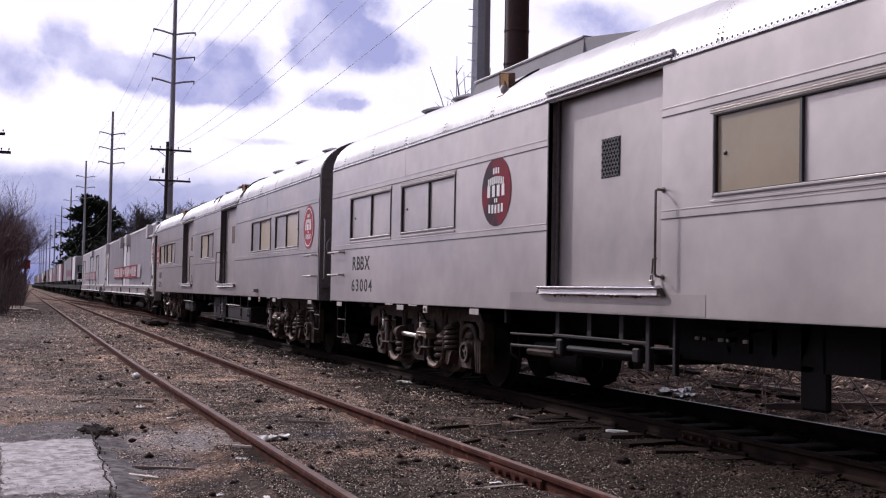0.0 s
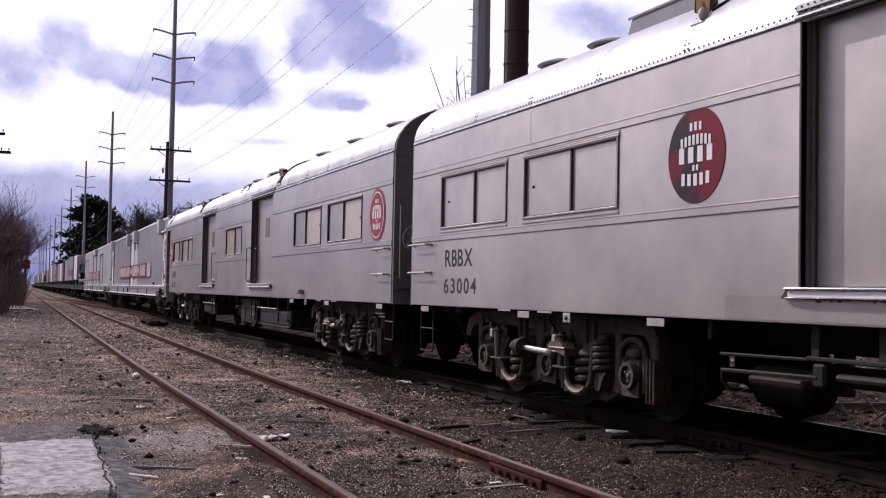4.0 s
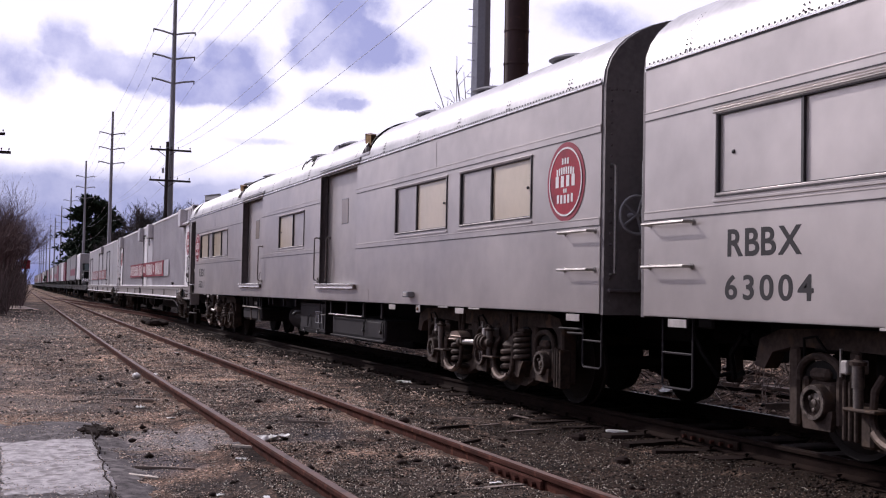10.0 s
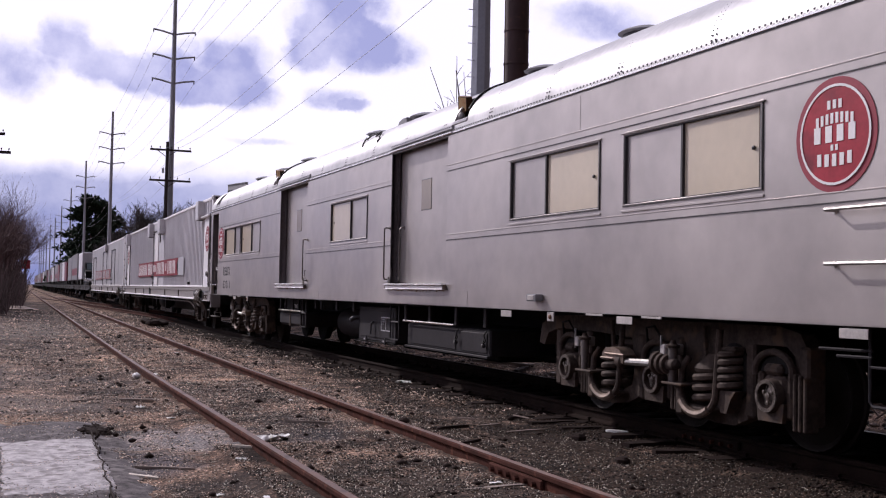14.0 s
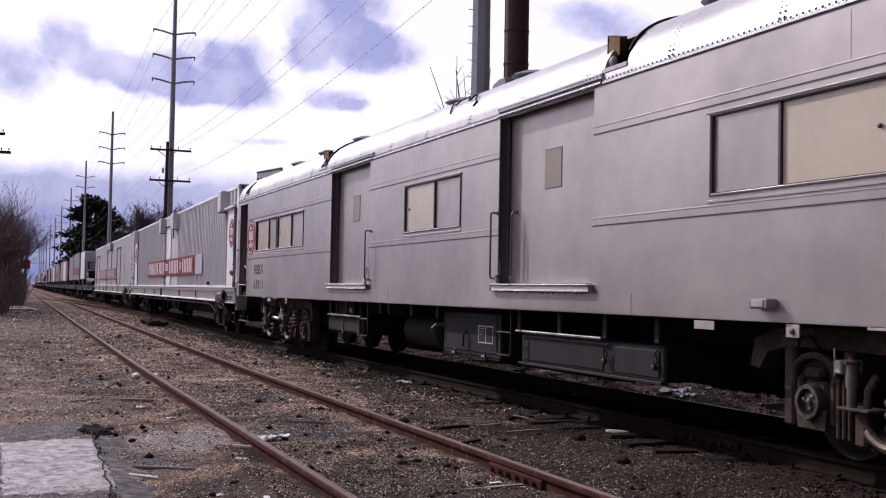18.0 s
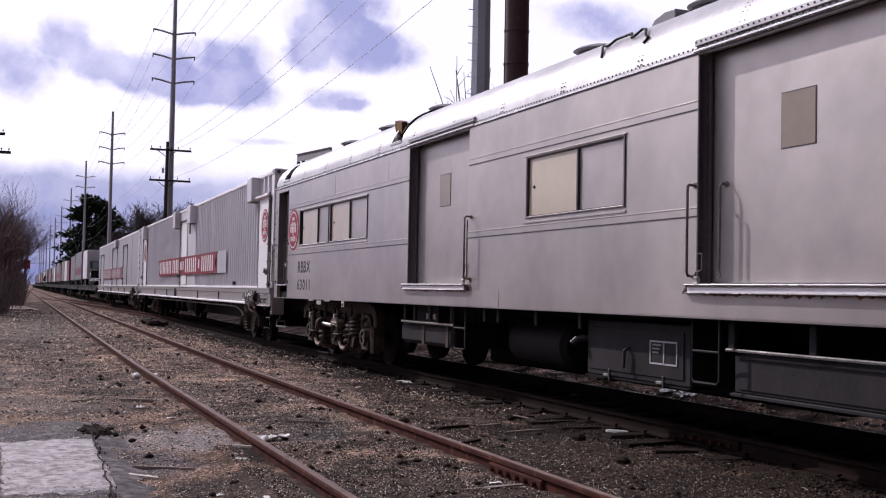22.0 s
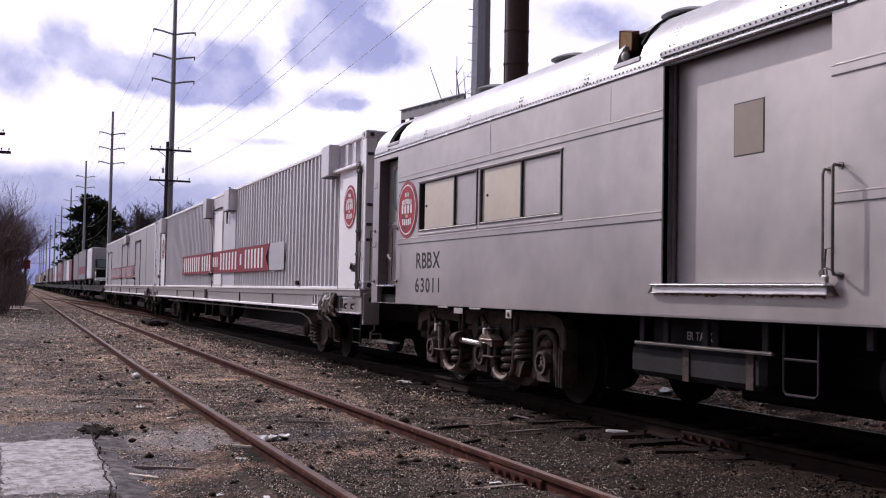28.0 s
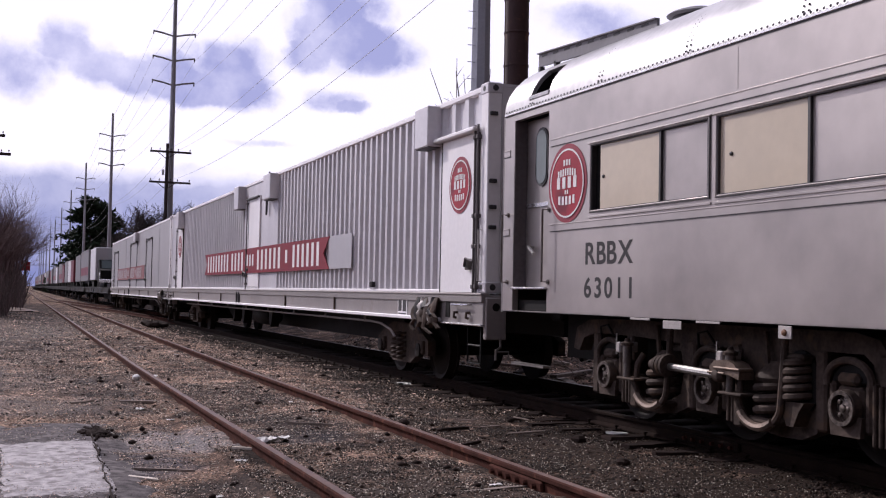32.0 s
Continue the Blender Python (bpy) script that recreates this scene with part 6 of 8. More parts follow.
    prof = [(L(42.11) + 0.125 * math.cos(a), 2.80 + (0.17 if math.sin(a) > 0 else -0.17) + 0.13 * math.sin(a)) for a in [k * math.pi / 12 for k in range(24)]]
    ov.plate(prof, X + 0.138, X + 0.146)
    part("pane", ov, GLASS_DARK, of)
    part("mid_rail", box(X + 0.145, X + 0.16, L(41.69), L(42.48), 2.24, 2.29, b=0.004), TRIM, d)
    part("handle", Shape().tube([(X + 0.16, L(42.3), 1.80), (X + 0.09, L(42.3), 1.80), (X + 0.09, L(42.16), 1.72)], 0.018, 6), STEEL, d)
    # this jamb too carries the recess shade in its paint
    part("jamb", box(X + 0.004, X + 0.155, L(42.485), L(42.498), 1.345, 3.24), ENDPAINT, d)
    part("step_plate", box(X - 0.03, X + 0.16, L(41.66), L(42.51), 1.320, 1.343, b=0.004), TRIM, car)
    # black block stands for the shade in the open step well
    part("step_well_shade", box(X + 0.75, X + 1.0, L(41.66), L(42.55), 0.55, 1.32), BLACK, car)
    sw = Shape()
    sw.box(X + 0.0, X + 0.10, L(41.72), L(42.5), 0.475, 0.50)
    part("step_tread", sw, STEEL, car)
    for yy in (41.63, 42.64):
        grab(car, [(X, L(yy), 2.17), (X - 0.08, L(yy), 2.17), (X - 0.08, L(yy), 1.40), (X, L(yy), 1.40)], 0.012, DARKSTEEL, name="vestibule_rail", label="dark steel vestibule rail")
    # steel channel at the far end and the bent pipe
    rk = part("roof_channel", Shape().plate([(L(40.25), 3.82), (L(42.78), 3.955), (L(42.78), 4.10), (L(40.25), 3.965)], -1.12, -1.09), HOODGREY, car, "grey steel channel lying on the roof")
    part("channel_flange", Shape().plate([(L(40.25), 3.966), (L(42.78), 4.101), (L(42.78), 4.112), (L(40.25), 3.977)], -1.15, -1.09), HOODGREY, rk)
    for k in range(9):
        q = 40.4 + k * 0.27
        z = 3.958 + (q - 40.25) * 0.0533
        part("channel_slot", box(-1.1225, -1.12, L(q), L(q) + 0.13, z - 0.028, z - 0.004), FRAME, rk)
    for q in (42.35, 42.74):
        part("channel_foot", box(-1.12, -1.06, L(q), L(q) + 0.05, 3.88, 3.955), FRAME, rk)
    wig = ((29.45, -1.46, 0.0), (29.47, -1.44, 0.02), (29.60, -1.36, 0.02), (29.62, -1.33, 0.03), (29.53, -1.36, 0.02), (29.46, -1.36, 0.02), (29.42, -1.31, 0.03), (29.28, -1.31, 0.03), (29.12, -1.31, 0.03),
           (29.05, -1.36, 0.01), (28.98, -1.35, 0.02), (28.94, -1.30, 0.03), (28.82, -1.34, 0.03), (28.70, -1.42, 0.02), (28.62, -1.44, 0.01), (28.66, -1.47, 0.0))
    part("roof_pipe", Shape().tube([(x, L(q), 3.30 + 0.80 * (1 - abs(x / HALF) ** 2.25) ** (1 / 2.25) + 0.010 + d) for q, x, d in wig], 0.013, 6), BLACK, car, "bent pipe on the roof")
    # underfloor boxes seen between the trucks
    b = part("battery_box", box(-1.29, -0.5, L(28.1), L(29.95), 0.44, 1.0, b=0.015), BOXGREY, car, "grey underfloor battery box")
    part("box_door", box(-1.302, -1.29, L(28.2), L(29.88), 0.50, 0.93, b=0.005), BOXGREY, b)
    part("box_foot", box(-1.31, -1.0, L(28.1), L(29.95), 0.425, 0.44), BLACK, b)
    for y in (28.56, 29.52):
        part("latch", box(-1.33, -1.29, L(y) - 0.05, L(y) + 0.05, 0.44, 0.47, b=0.008), HOODGREY, b)
        part("latch_pin", box(-1.34, -1.32, L(y) - 0.10, L(y) - 0.07, 0.41, 0.52, b=0.004), FRAME, b)
    part("box_handle", Shape().tube([(-1.30, L(29.12), 0.76), (-1.35, L(29.12), 0.72), (-1.35, L(29.14), 0.55)], 0.016, 6), FRAME, b)
    part("outlet_pipe", Shape().tube([(-1.25, L(30.0), 0.80), (-1.36, L(30.05), 0.79), (-1.40, L(30.08), 0.74)], 0.035, 8), FRAME, b)
    fr = Shape()
    fr.box(-1.310, -1.302, L(28.29), L(28.74), 0.62, 0.635)
    fr.box(-1.310, -1.302, L(28.29), L(28.74), 0.825, 0.84)
    for y in (28.29, 28.50, 28.725):
        fr.box(-1.310, -1.302, L(y), L(y) + 0.015, 0.62, 0.84)
    part("placard_frame", fr, GREYBANNER, b)
    for zz, w in ((0.80, 0.14), (0.765, 0.12), (0.73, 0.10)):
        part("placard_bar", box(-1.306, -1.302, L(28.70) - w, L(28.70), zz - 0.008, zz + 0.008), HOODGREY, b)
    part("water_tank", Shape().lathe((-0.55, L(32.15), 0.64), (0, 1, 0), ((-0.78, 0.02), (-0.76, 0.2), (-0.69, 0.27), (0.69, 0.27), (0.76, 0.2), (0.78, 0.02)), 20), BOXGREY, car, "round grey underfloor tank")
    # black slabs added on the far side, standing in for shade underneath
    part("far_side_blocker", box(0.45, 1.25, L(23.9), L(28.0), 0.26, 1.06, b=0.03), BLACK, car)
    part("far_side_blocker", box(0.45, 1.25, L(28.05), L(32.6), 0.15, 1.06, b=0.03), BLACK, car)
    part("far_side_blocker", box(0.45, 1.25, L(33.2), L(36.2), 0.16, 1.06, b=0.03), BLACK, car)
    part("far_side_mask", box(1.2, 1.45, L(36.2), L(42.5), 0.36, 1.06, b=0.02), BLACK, car)
    part("far_side_mask", box(1.2, 1.45, L(18.3), L(23.9), 0.52, 1.06, b=0.02), BLACK, car)
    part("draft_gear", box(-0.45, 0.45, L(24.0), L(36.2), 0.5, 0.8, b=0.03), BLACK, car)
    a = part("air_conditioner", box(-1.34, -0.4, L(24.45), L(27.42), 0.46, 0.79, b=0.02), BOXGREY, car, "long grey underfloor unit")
    for y0, y1 in ((25.54, 27.34), (24.53, 25.36)):
        part("access_panel", box(-1.352, -1.34, L(y0), L(y1), 0.50, 0.75, b=0.006), BOXGREY, a)
    part("ledge", box(-1.38, -1.30, L(24.45), L(27.42), 0.44, 0.47, b=0.005), BOXGREY, a)
    part("pipe_rail", Shape().tube([(-1.40, L(25.5), 0.82), (-1.40, L(27.44), 0.82)], 0.014, 6), TRIM, a, "bright rail")
    for y in (24.52, 25.42):
        part("hanging_cable", Shape().tube([(-1.36, L(y), 0.78), (-1.39, L(y) + 0.02, 0.72), (-1.385, L(y) - 0.02, 0.66), (-1.40, L(y) + 0.04, 0.60), (-1.37, L(y) + 0.07, 0.66)], 0.010, 6), BLACK, a)
        part("cable_plug", box(-1.41, -1.36, L(y) + 0.01, L(y) + 0.06, 0.57, 0.62, b=0.012), FRAME, a)
    for y in (24.5, 25.44, 26.4, 27.38):
        part("hanger_strap", box(-1.40, -1.36, L(y) - 0.04, L(y) + 0.04, 0.82, 1.06, b=0.006), BOXGREY, car)
    for y in (29.9, 30.9, 31.9, 32.3):
        part("hanger_strap", box(-1.42, -1.38, L(y) - 0.035, L(y) + 0.035, 0.90, 1.06, b=0.006), BOXGREY, car)
    t = part("holding_tank", box(-1.30, 0.4, L(33.6), L(35.6), 0.50, 0.80, b=0.05), BOXGREY, car, "grey underfloor water tank")
    for y in (33.7, 34.6):
        part("tank_strap", box(-1.312, -1.30, L(y), L(y) + 0.1, 0.50, 0.80, b=0.003), TRUCKGREY, t)
    part("pipe_rail", Shape().tube([(-1.36, L(33.4), 0.815), (-1.36, L(35.4), 0.815)], 0.018, 6), STEEL, t, "bright rail")
    for y in (33.5, 34.3, 34.9, 35.3):
        part("hanger_strap", box(-1.36, -1.32, L(y) - 0.04, L(y) + 0.04, 0.80, 1.06, b=0.006), BOXGREY, car)
    lettering("ER TANK", L(34.76), L(34.38), 0.865, 0.94, -1.22, TAGWHITE, car, "pale stencilled word")
    part("stencil_backing", box(-1.218, -1.19, L(34.3), L(35.3), 0.82, 1.06), BLACK, car)
    return car


def freight_truck(car, y):
    t = part("truck", box(-1.1, 1.1, y - 0.2, y + 0.2, 0.45, 0.72, b=0.03), TRUCKGREY, car, "grimy four-wheel freight truck")
    for sg in (-1, 1):
        x0, x1 = sorted((sg * 1.0, sg * 1.12))
        s = Shape()
        s.plate([(y - 1.15, 0.56), (y - 0.9, 0.66), (y - 0.45, 0.80), (y + 0.45, 0.80), (y + 0.9, 0.66), (y + 1.15, 0.56), (y + 1.15, 0.34), (y + 0.7, 0.34), (y + 0.4, 0.20), (y - 0.4, 0.20), (y - 0.7, 0.34), (y - 1.15, 0.34)], x0, x1)
        part("side_frame", s, TRUCKGREY, t)
    for q in (-0.12, 0.12):
        c = Shape().tube([(-1.16 + 0.075 * math.cos(k * math.pi / 5), y + q + 0.075 * math.sin(k * math.pi / 5), 0.24 + 0.07 * k / 10) for k in range(61)], 0.02, 6)
        part("coil_spring", c, TRUCKGREY, t)
    for k in (-0.88, 0.88):
        w = Shape()
        w.lathe((-1.0, 0, 0), (1, 0, 0), ((0, 0.06), (0.02, 0.08), (1.98, 0.08), (2.0, 0.06)), 12)
        for sg in (-1, 1):
            w.lathe((sg * 0.83, 0, 0), (-sg, 0, 0), ((0.0, 0.30), (0.02, 0.36), (0.0, 0.42), (0.11, 0.425), (0.115, 0.45), (0.145, 0.45), (0.15, 0.36), (0.12, 0.2)), 28)
        w.lathe((-1.20, 0, 0), (1, 0, 0), ((0, 0.06), (0.01, 0.10), (0.08, 0.11)), 14)
        ws = part("wheelset", w, WHEEL, t, "steel wheels on an axle")
        ws.matrix_basis = Matrix.Translation((0, y + k, 0.42))
        WHEELSETS.append((ws, (0, y + k, 0.42)))
        part("bearing_adapter", box(-1.17, -1.0, y + k - 0.15, y + k + 0.15, 0.36, 0.56, b=0.02), TRUCKGREY, t)
    return t


def flatcar(s0, s1, label, detail=True, deck=None):
    """A long flat car with deep side sills."""
    mid = (s0 + s1) / 2
    h = (s1 - s0) / 2
    car = thing("flat_car", label, "railway car", "flat cars of the show train")
    deck = deck or SILL
    part("deck", box(-1.48, 1.48, -h, h, 1.15, 1.245, b=0.01), deck, car)
    for sg in (-1, 1):
        x = sg * 1.46
        s = Shape()
        s.box(min(x, x - sg * 0.03), max(x, x - sg * 0.03), -h + 1.4, h - 1.4, 0.92, 1.20)
        s.box(min(x + sg * 0.03, x - sg * 0.08), max(x + sg * 0.03, x - sg * 0.08), -h, h, 1.243, 1.270, b=0.006)
        sill = part("side_sill", s, deck, car, "weathered side sill")
        part("sill_flange", box(min(x + sg * 0.085, x - sg * 0.05), max(x + sg * 0.085, x - sg * 0.05), -h + 1.4, h - 1.4, 0.888, 0.938, b=0.008), PALEDOOR if detail else deck, sill, "pale bottom flange")
        for q in (6.5, 10.2, 17.6, 21.3):
            part("sill_rib", box(min(x, x + sg * 0.03), max(x, x + sg * 0.03), -h + q - 0.015, -h + q + 0.015, 0.94, 1.16, b=0.004), TRUCKGREY, sill)
        for q in (15.12, 15.38):
            part("sill_joint", box(min(x, x + sg * 0.04), max(x, x + sg * 0.04), -h + q - 0.04, -h + q + 0.04, 0.90, 1.21, b=0.004), FRAME, sill)
    part("centre_sill", Shape().plate([(-h, 1.15), (-h, 0.74), (-h + 5.2, 0.72), (-h + 6.4, 0.40), (h - 6.4, 0.40), (h - 5.2, 0.72), (h, 0.74), (h, 1.15)], -0.35, 0.35), BLACK, car, "deep fish-bellied centre sill")
    if detail:
        for sg in (-1, 1):
            e = sg * h
            y0, y1 = sorted((e, e - sg * 1.4))
            ep = part("end_pocket", box(-1.455, -1.40, y0, y1, 0.87, 1.215, b=0.01), SILL, car)
            part("pocket_ledge", box(-1.49, -1.40, y0, y1, 0.862, 0.885, b=0.006), TRIM, ep)
            part("pocket_handle", Shape().tube([(-1.455, e - sg * 0.35, 1.12), (-1.51, e - sg * 0.35, 1.12), (-1.51, e - sg * 0.9, 1.12), (-1.455, e - sg * 0.9, 1.12)], 0.012, 6), TRIM, ep)
            for q in (0.42, 0.82):
                part("pocket_hook", Shape().tube([(-1.455, e - sg * q, 1.02), (-1.50, e - sg * q, 1.02), (-1.505, e - sg * q, 0.96), (-1.47, e - sg * q, 0.95)], 0.018, 6), TRUCKGREY, ep)
            # black plate on the face stands for a shaded recess
            part("pocket_recess_plate", box(-1.462, -1.455, e - sg * 1.15 - 0.07, e - sg * 1.15 + 0.07, 0.95, 1.17), BLACK, ep)
            yy = e - sg * 0.05
            part("end_bracket", box(-1.43, -1.16, min(yy, yy + sg * 0.09), max(yy, yy + sg * 0.09), 0.70, 1.215, b=0.01), SILL, car, "grey end bracket")
            # black disc stands for the dark inside of a hole
            part("bracket_hole_disc", Shape().lathe((-1.30, yy + sg * 0.092, 1.10), (0, sg, 0), ((0, 0.05), (0.004, 0.05)), 14), BLACK, car)
            st = Shape()
            a = e - sg * 0.12
            st.tube([(-1.42, a, 0.87), (-1.42, a, 0.40), (-1.42, a - sg * 0.42, 0.40), (-1.42, a - sg * 0.42, 0.87)], 0.015, 6)
            st.tube([(-1.42, a, 0.62), (-1.42, a - sg * 0.42, 0.62)], 0.013, 6)
            part("step_stirrup", st, BLACK, car)
        part("cut_lever", Shape().tube([(-1.25, -h - 0.06, 0.72), (-1.25, -h - 0.08, 0.62), (-1.32, -h - 0.10, 0.58), (-1.32, -h - 0.10, 0.46)], 0.016, 6), DARKSTEEL, car, "bent steel cut lever")
        part("lever_grip", Shape().tube([(-1.32, -h - 0.10, 0.56), (-1.15, -h - 0.10, 0.56), (-1.15, -h - 0.10, 0.46)], 0.014, 6), DARKSTEEL, car)
        part("brake_reservoir", Shape().lathe((-0.85, -h + 14.6, 0.66), (0, 1, 0), ((-0.75, 0.02), (-0.72, 0.17), (-0.62, 0.24), (0.62, 0.24), (0.72, 0.17), (0.75, 0.02)), 16), BLACK, car, "black underfloor air reservoir")
        for q in (13.4, 16.6, 17.9):
            part("brake_rigging", Shape().plate([(-h + q - 0.22, 0.95), (-h + q + 0.22, 0.95), (-h + q + 0.14, 0.55), (-h + q + 0.03, 0.40), (-h + q - 0.10, 0.52)], -1.05, -0.85), BLACK, car)
        pl = part("sill_placard", box(-1.468, -1.462, -h + 2.72, -h + 3.12, 0.93, 1.17), PALEDOOR, car, "pale stencilled placard")
        for k in range(2):
            part("placard_bar", box(-1.471, -1.468, -h + 2.76 + 0.19 * k, -h + 2.90 + 0.19 * k, 0.99, 1.15), FRAME, pl)
        part("placard_bar", box(-1.471, -1.468, -h + 2.76, -h + 3.08, 0.945, 0.965), FRAME, pl)
        part("brake_pipe", Shape().tube([(-1.40, h - 4.0, 0.79), (-1.40, -h + 4.6, 0.80), (-1.40, -h + 4.1, 0.78), (-1.38, -h + 3.7, 0.70), (-1.34, -h + 3.6, 0.60)], 0.018, 6), SILL, car)
        for k in range(8):
            yy = -h + 4.9 + k * 2.4
            part("pipe_hanger", box(-1.42, -1.39, yy, yy + 0.03, 0.78, 0.92), SILL, car)
        # rags hanging over the end of the sill
        rng = random.Random(3)
        for k in range(11):
            b = Shape()
            q0 = -h + 1.45 + 0.07 * k + rng.uniform(-0.03, 0.03)
            n = 7
            drop = rng.uniform(0.26, 0.52)
            pts = []
            for r in range(n):
                f = r / (n - 1)
                c = (-1.50 - 0.05 * math.sin(f * 3.0) + rng.uniform(-0.02, 0.02), q0 + 0.10 * f * rng.uniform(-1, 1.6), 1.20 - drop * f)
                w = 0.05 + 0.035 * math.sin(f * math.pi) + rng.uniform(-0.01, 0.02)
                pts.append((c, w))
            vs = []
            for (cx, cy, cz), w in pts:
                for a in range(6):
                    an = a * math.pi / 3 + 0.2
                    vs.append((cx + 0.03 * math.sin(an), cy + w * math.cos(an), cz + 0.012 * math.sin(an * 2)))
            b.add(vs, [(r * 6 + a, r * 6 + (a + 1) % 6, (r + 1) * 6 + (a + 1) % 6, (r + 1) * 6 + a) for r in range(n - 1) for a in range(6)] + [tuple(range(6)), tuple(range((n - 1) * 6, n * 6))])
            part("rag", b, (TRUCKGREY, BOXGREY, TRUCKGREY, TAGWHITE)[k % 4 if k != 3 else 3], car, "grimy rag hung from the sill")
        for k in (-h + 3.9, h - 3.9):
            freight_truck(car, k)
        part("coupler", Shape().tube([(0, -h - 0.35, 0.86), (0, -h + 0.5, 0.86)], 0.09, 8), BLACK, car)
        part("coupler", Shape().tube([(0, h - 0.5, 0.86), (0, h + 0.35, 0.86)], 0.09, 8), BLACK, car)
    else:
        for k in (-h + 3.6, h - 3.6):
            t = part("truck", box(-1.0, 1.0, k - 0.2, k + 0.2, 0.45, 0.72, b=0.03), BLACK, car)
            for sg in (-1, 1):
                part("side_frame", box(sg * 1.06 - 0.06, sg * 1.06 + 0.06, k - 1.2, k + 1.2, 0.35, 0.7, b=0.03), BLACK, t)
                for q in (-0.88, 0.88):
                    part("wheel", Shape().lathe((sg * 0.83, k + q, 0.42), (-sg, 0, 0), ((0.0, 0.30), (0.0, 0.42), (0.11, 0.425), (0.145, 0.45), (0.15, 0.2)), 16), WHEEL, t)
    return riding(car, mid, h - 3.9)


def corrugated(s, x, y0, y1, z0, z1, pitch=0.285, depth=0.055, sgn=-1):
    """Container side: trapezoid ribs."""
    pts = []
    steps = max(1, round((y1 - y0) / pitch))
    p = (y1 - y0) / steps
    for k in range(steps):
        a = y0 + k * p
        pts += [(a, 0), (a + p * 0.30, 0), (a + p * 0.40, 1), (a + p * 0.90, 1)]
    pts.append((y1, 0))
    vs = [(x + sgn * -1 * depth * d, yy, z) for z in (z0, z1) for yy, d in pts]
    m = len(pts)
    s.add(vs, [(i, i + 1, m + i + 1, m + i) for i in range(m - 1)])
    vs = [(x - sgn * 0.09, y0, z0), (x - sgn * 0.09, y1, z0), (x - sgn * 0.09, y1, z1), (x - sgn * 0.09, y0, z1)]
    s.add(vs, [(0, 1, 2, 3)])


def container_door(c, X, a, b, z0, top, mat, name, label, rods=()):
    """A flush pale door with dark edge seals and, where it has them, vertical locking rods."""
    d = part(name, box(X - 0.025, X + 0.10, a, b, z0, top, b=0.01), mat, c, label)
    for yy in (a - 0.018, b + 0.004):
        part("door_seal", box(X - 0.030, X + 0.02, yy, yy + 0.014, z0, top), FRAME, d)
    for yy in rods:
        r = Shape()
        r.tube([(X - 0.06, yy, z0 - 0.10), (X - 0.06, yy, top + 0.08)], 0.015, 6)
        for z in (z0 + 0.05, z0 + 0.55, 2.2, top - 0.1):
            r.box(X - 0.085, X, yy - 0.03, yy + 0.03, z, z + 0.05, b=0.006)
        part("locking_rod", r, ENDPAINT, d)
    if rods:
        part("rod_handle", Shape().tube([(X - 0.07, rods[0], 1.66), (X - 0.10, rods[0] + 0.16, 1.70), (X - 0.10, rods[0] + 0.20, 1.60)], 0.018, 6), ENDPAINT, d)
        part("latch", box(X - 0.08, X - 0.02, rods[0] + 0.12, rods[0] + 0.24, 1.56, 1.70, b=0.01), DARKSTEEL, d)
    return d


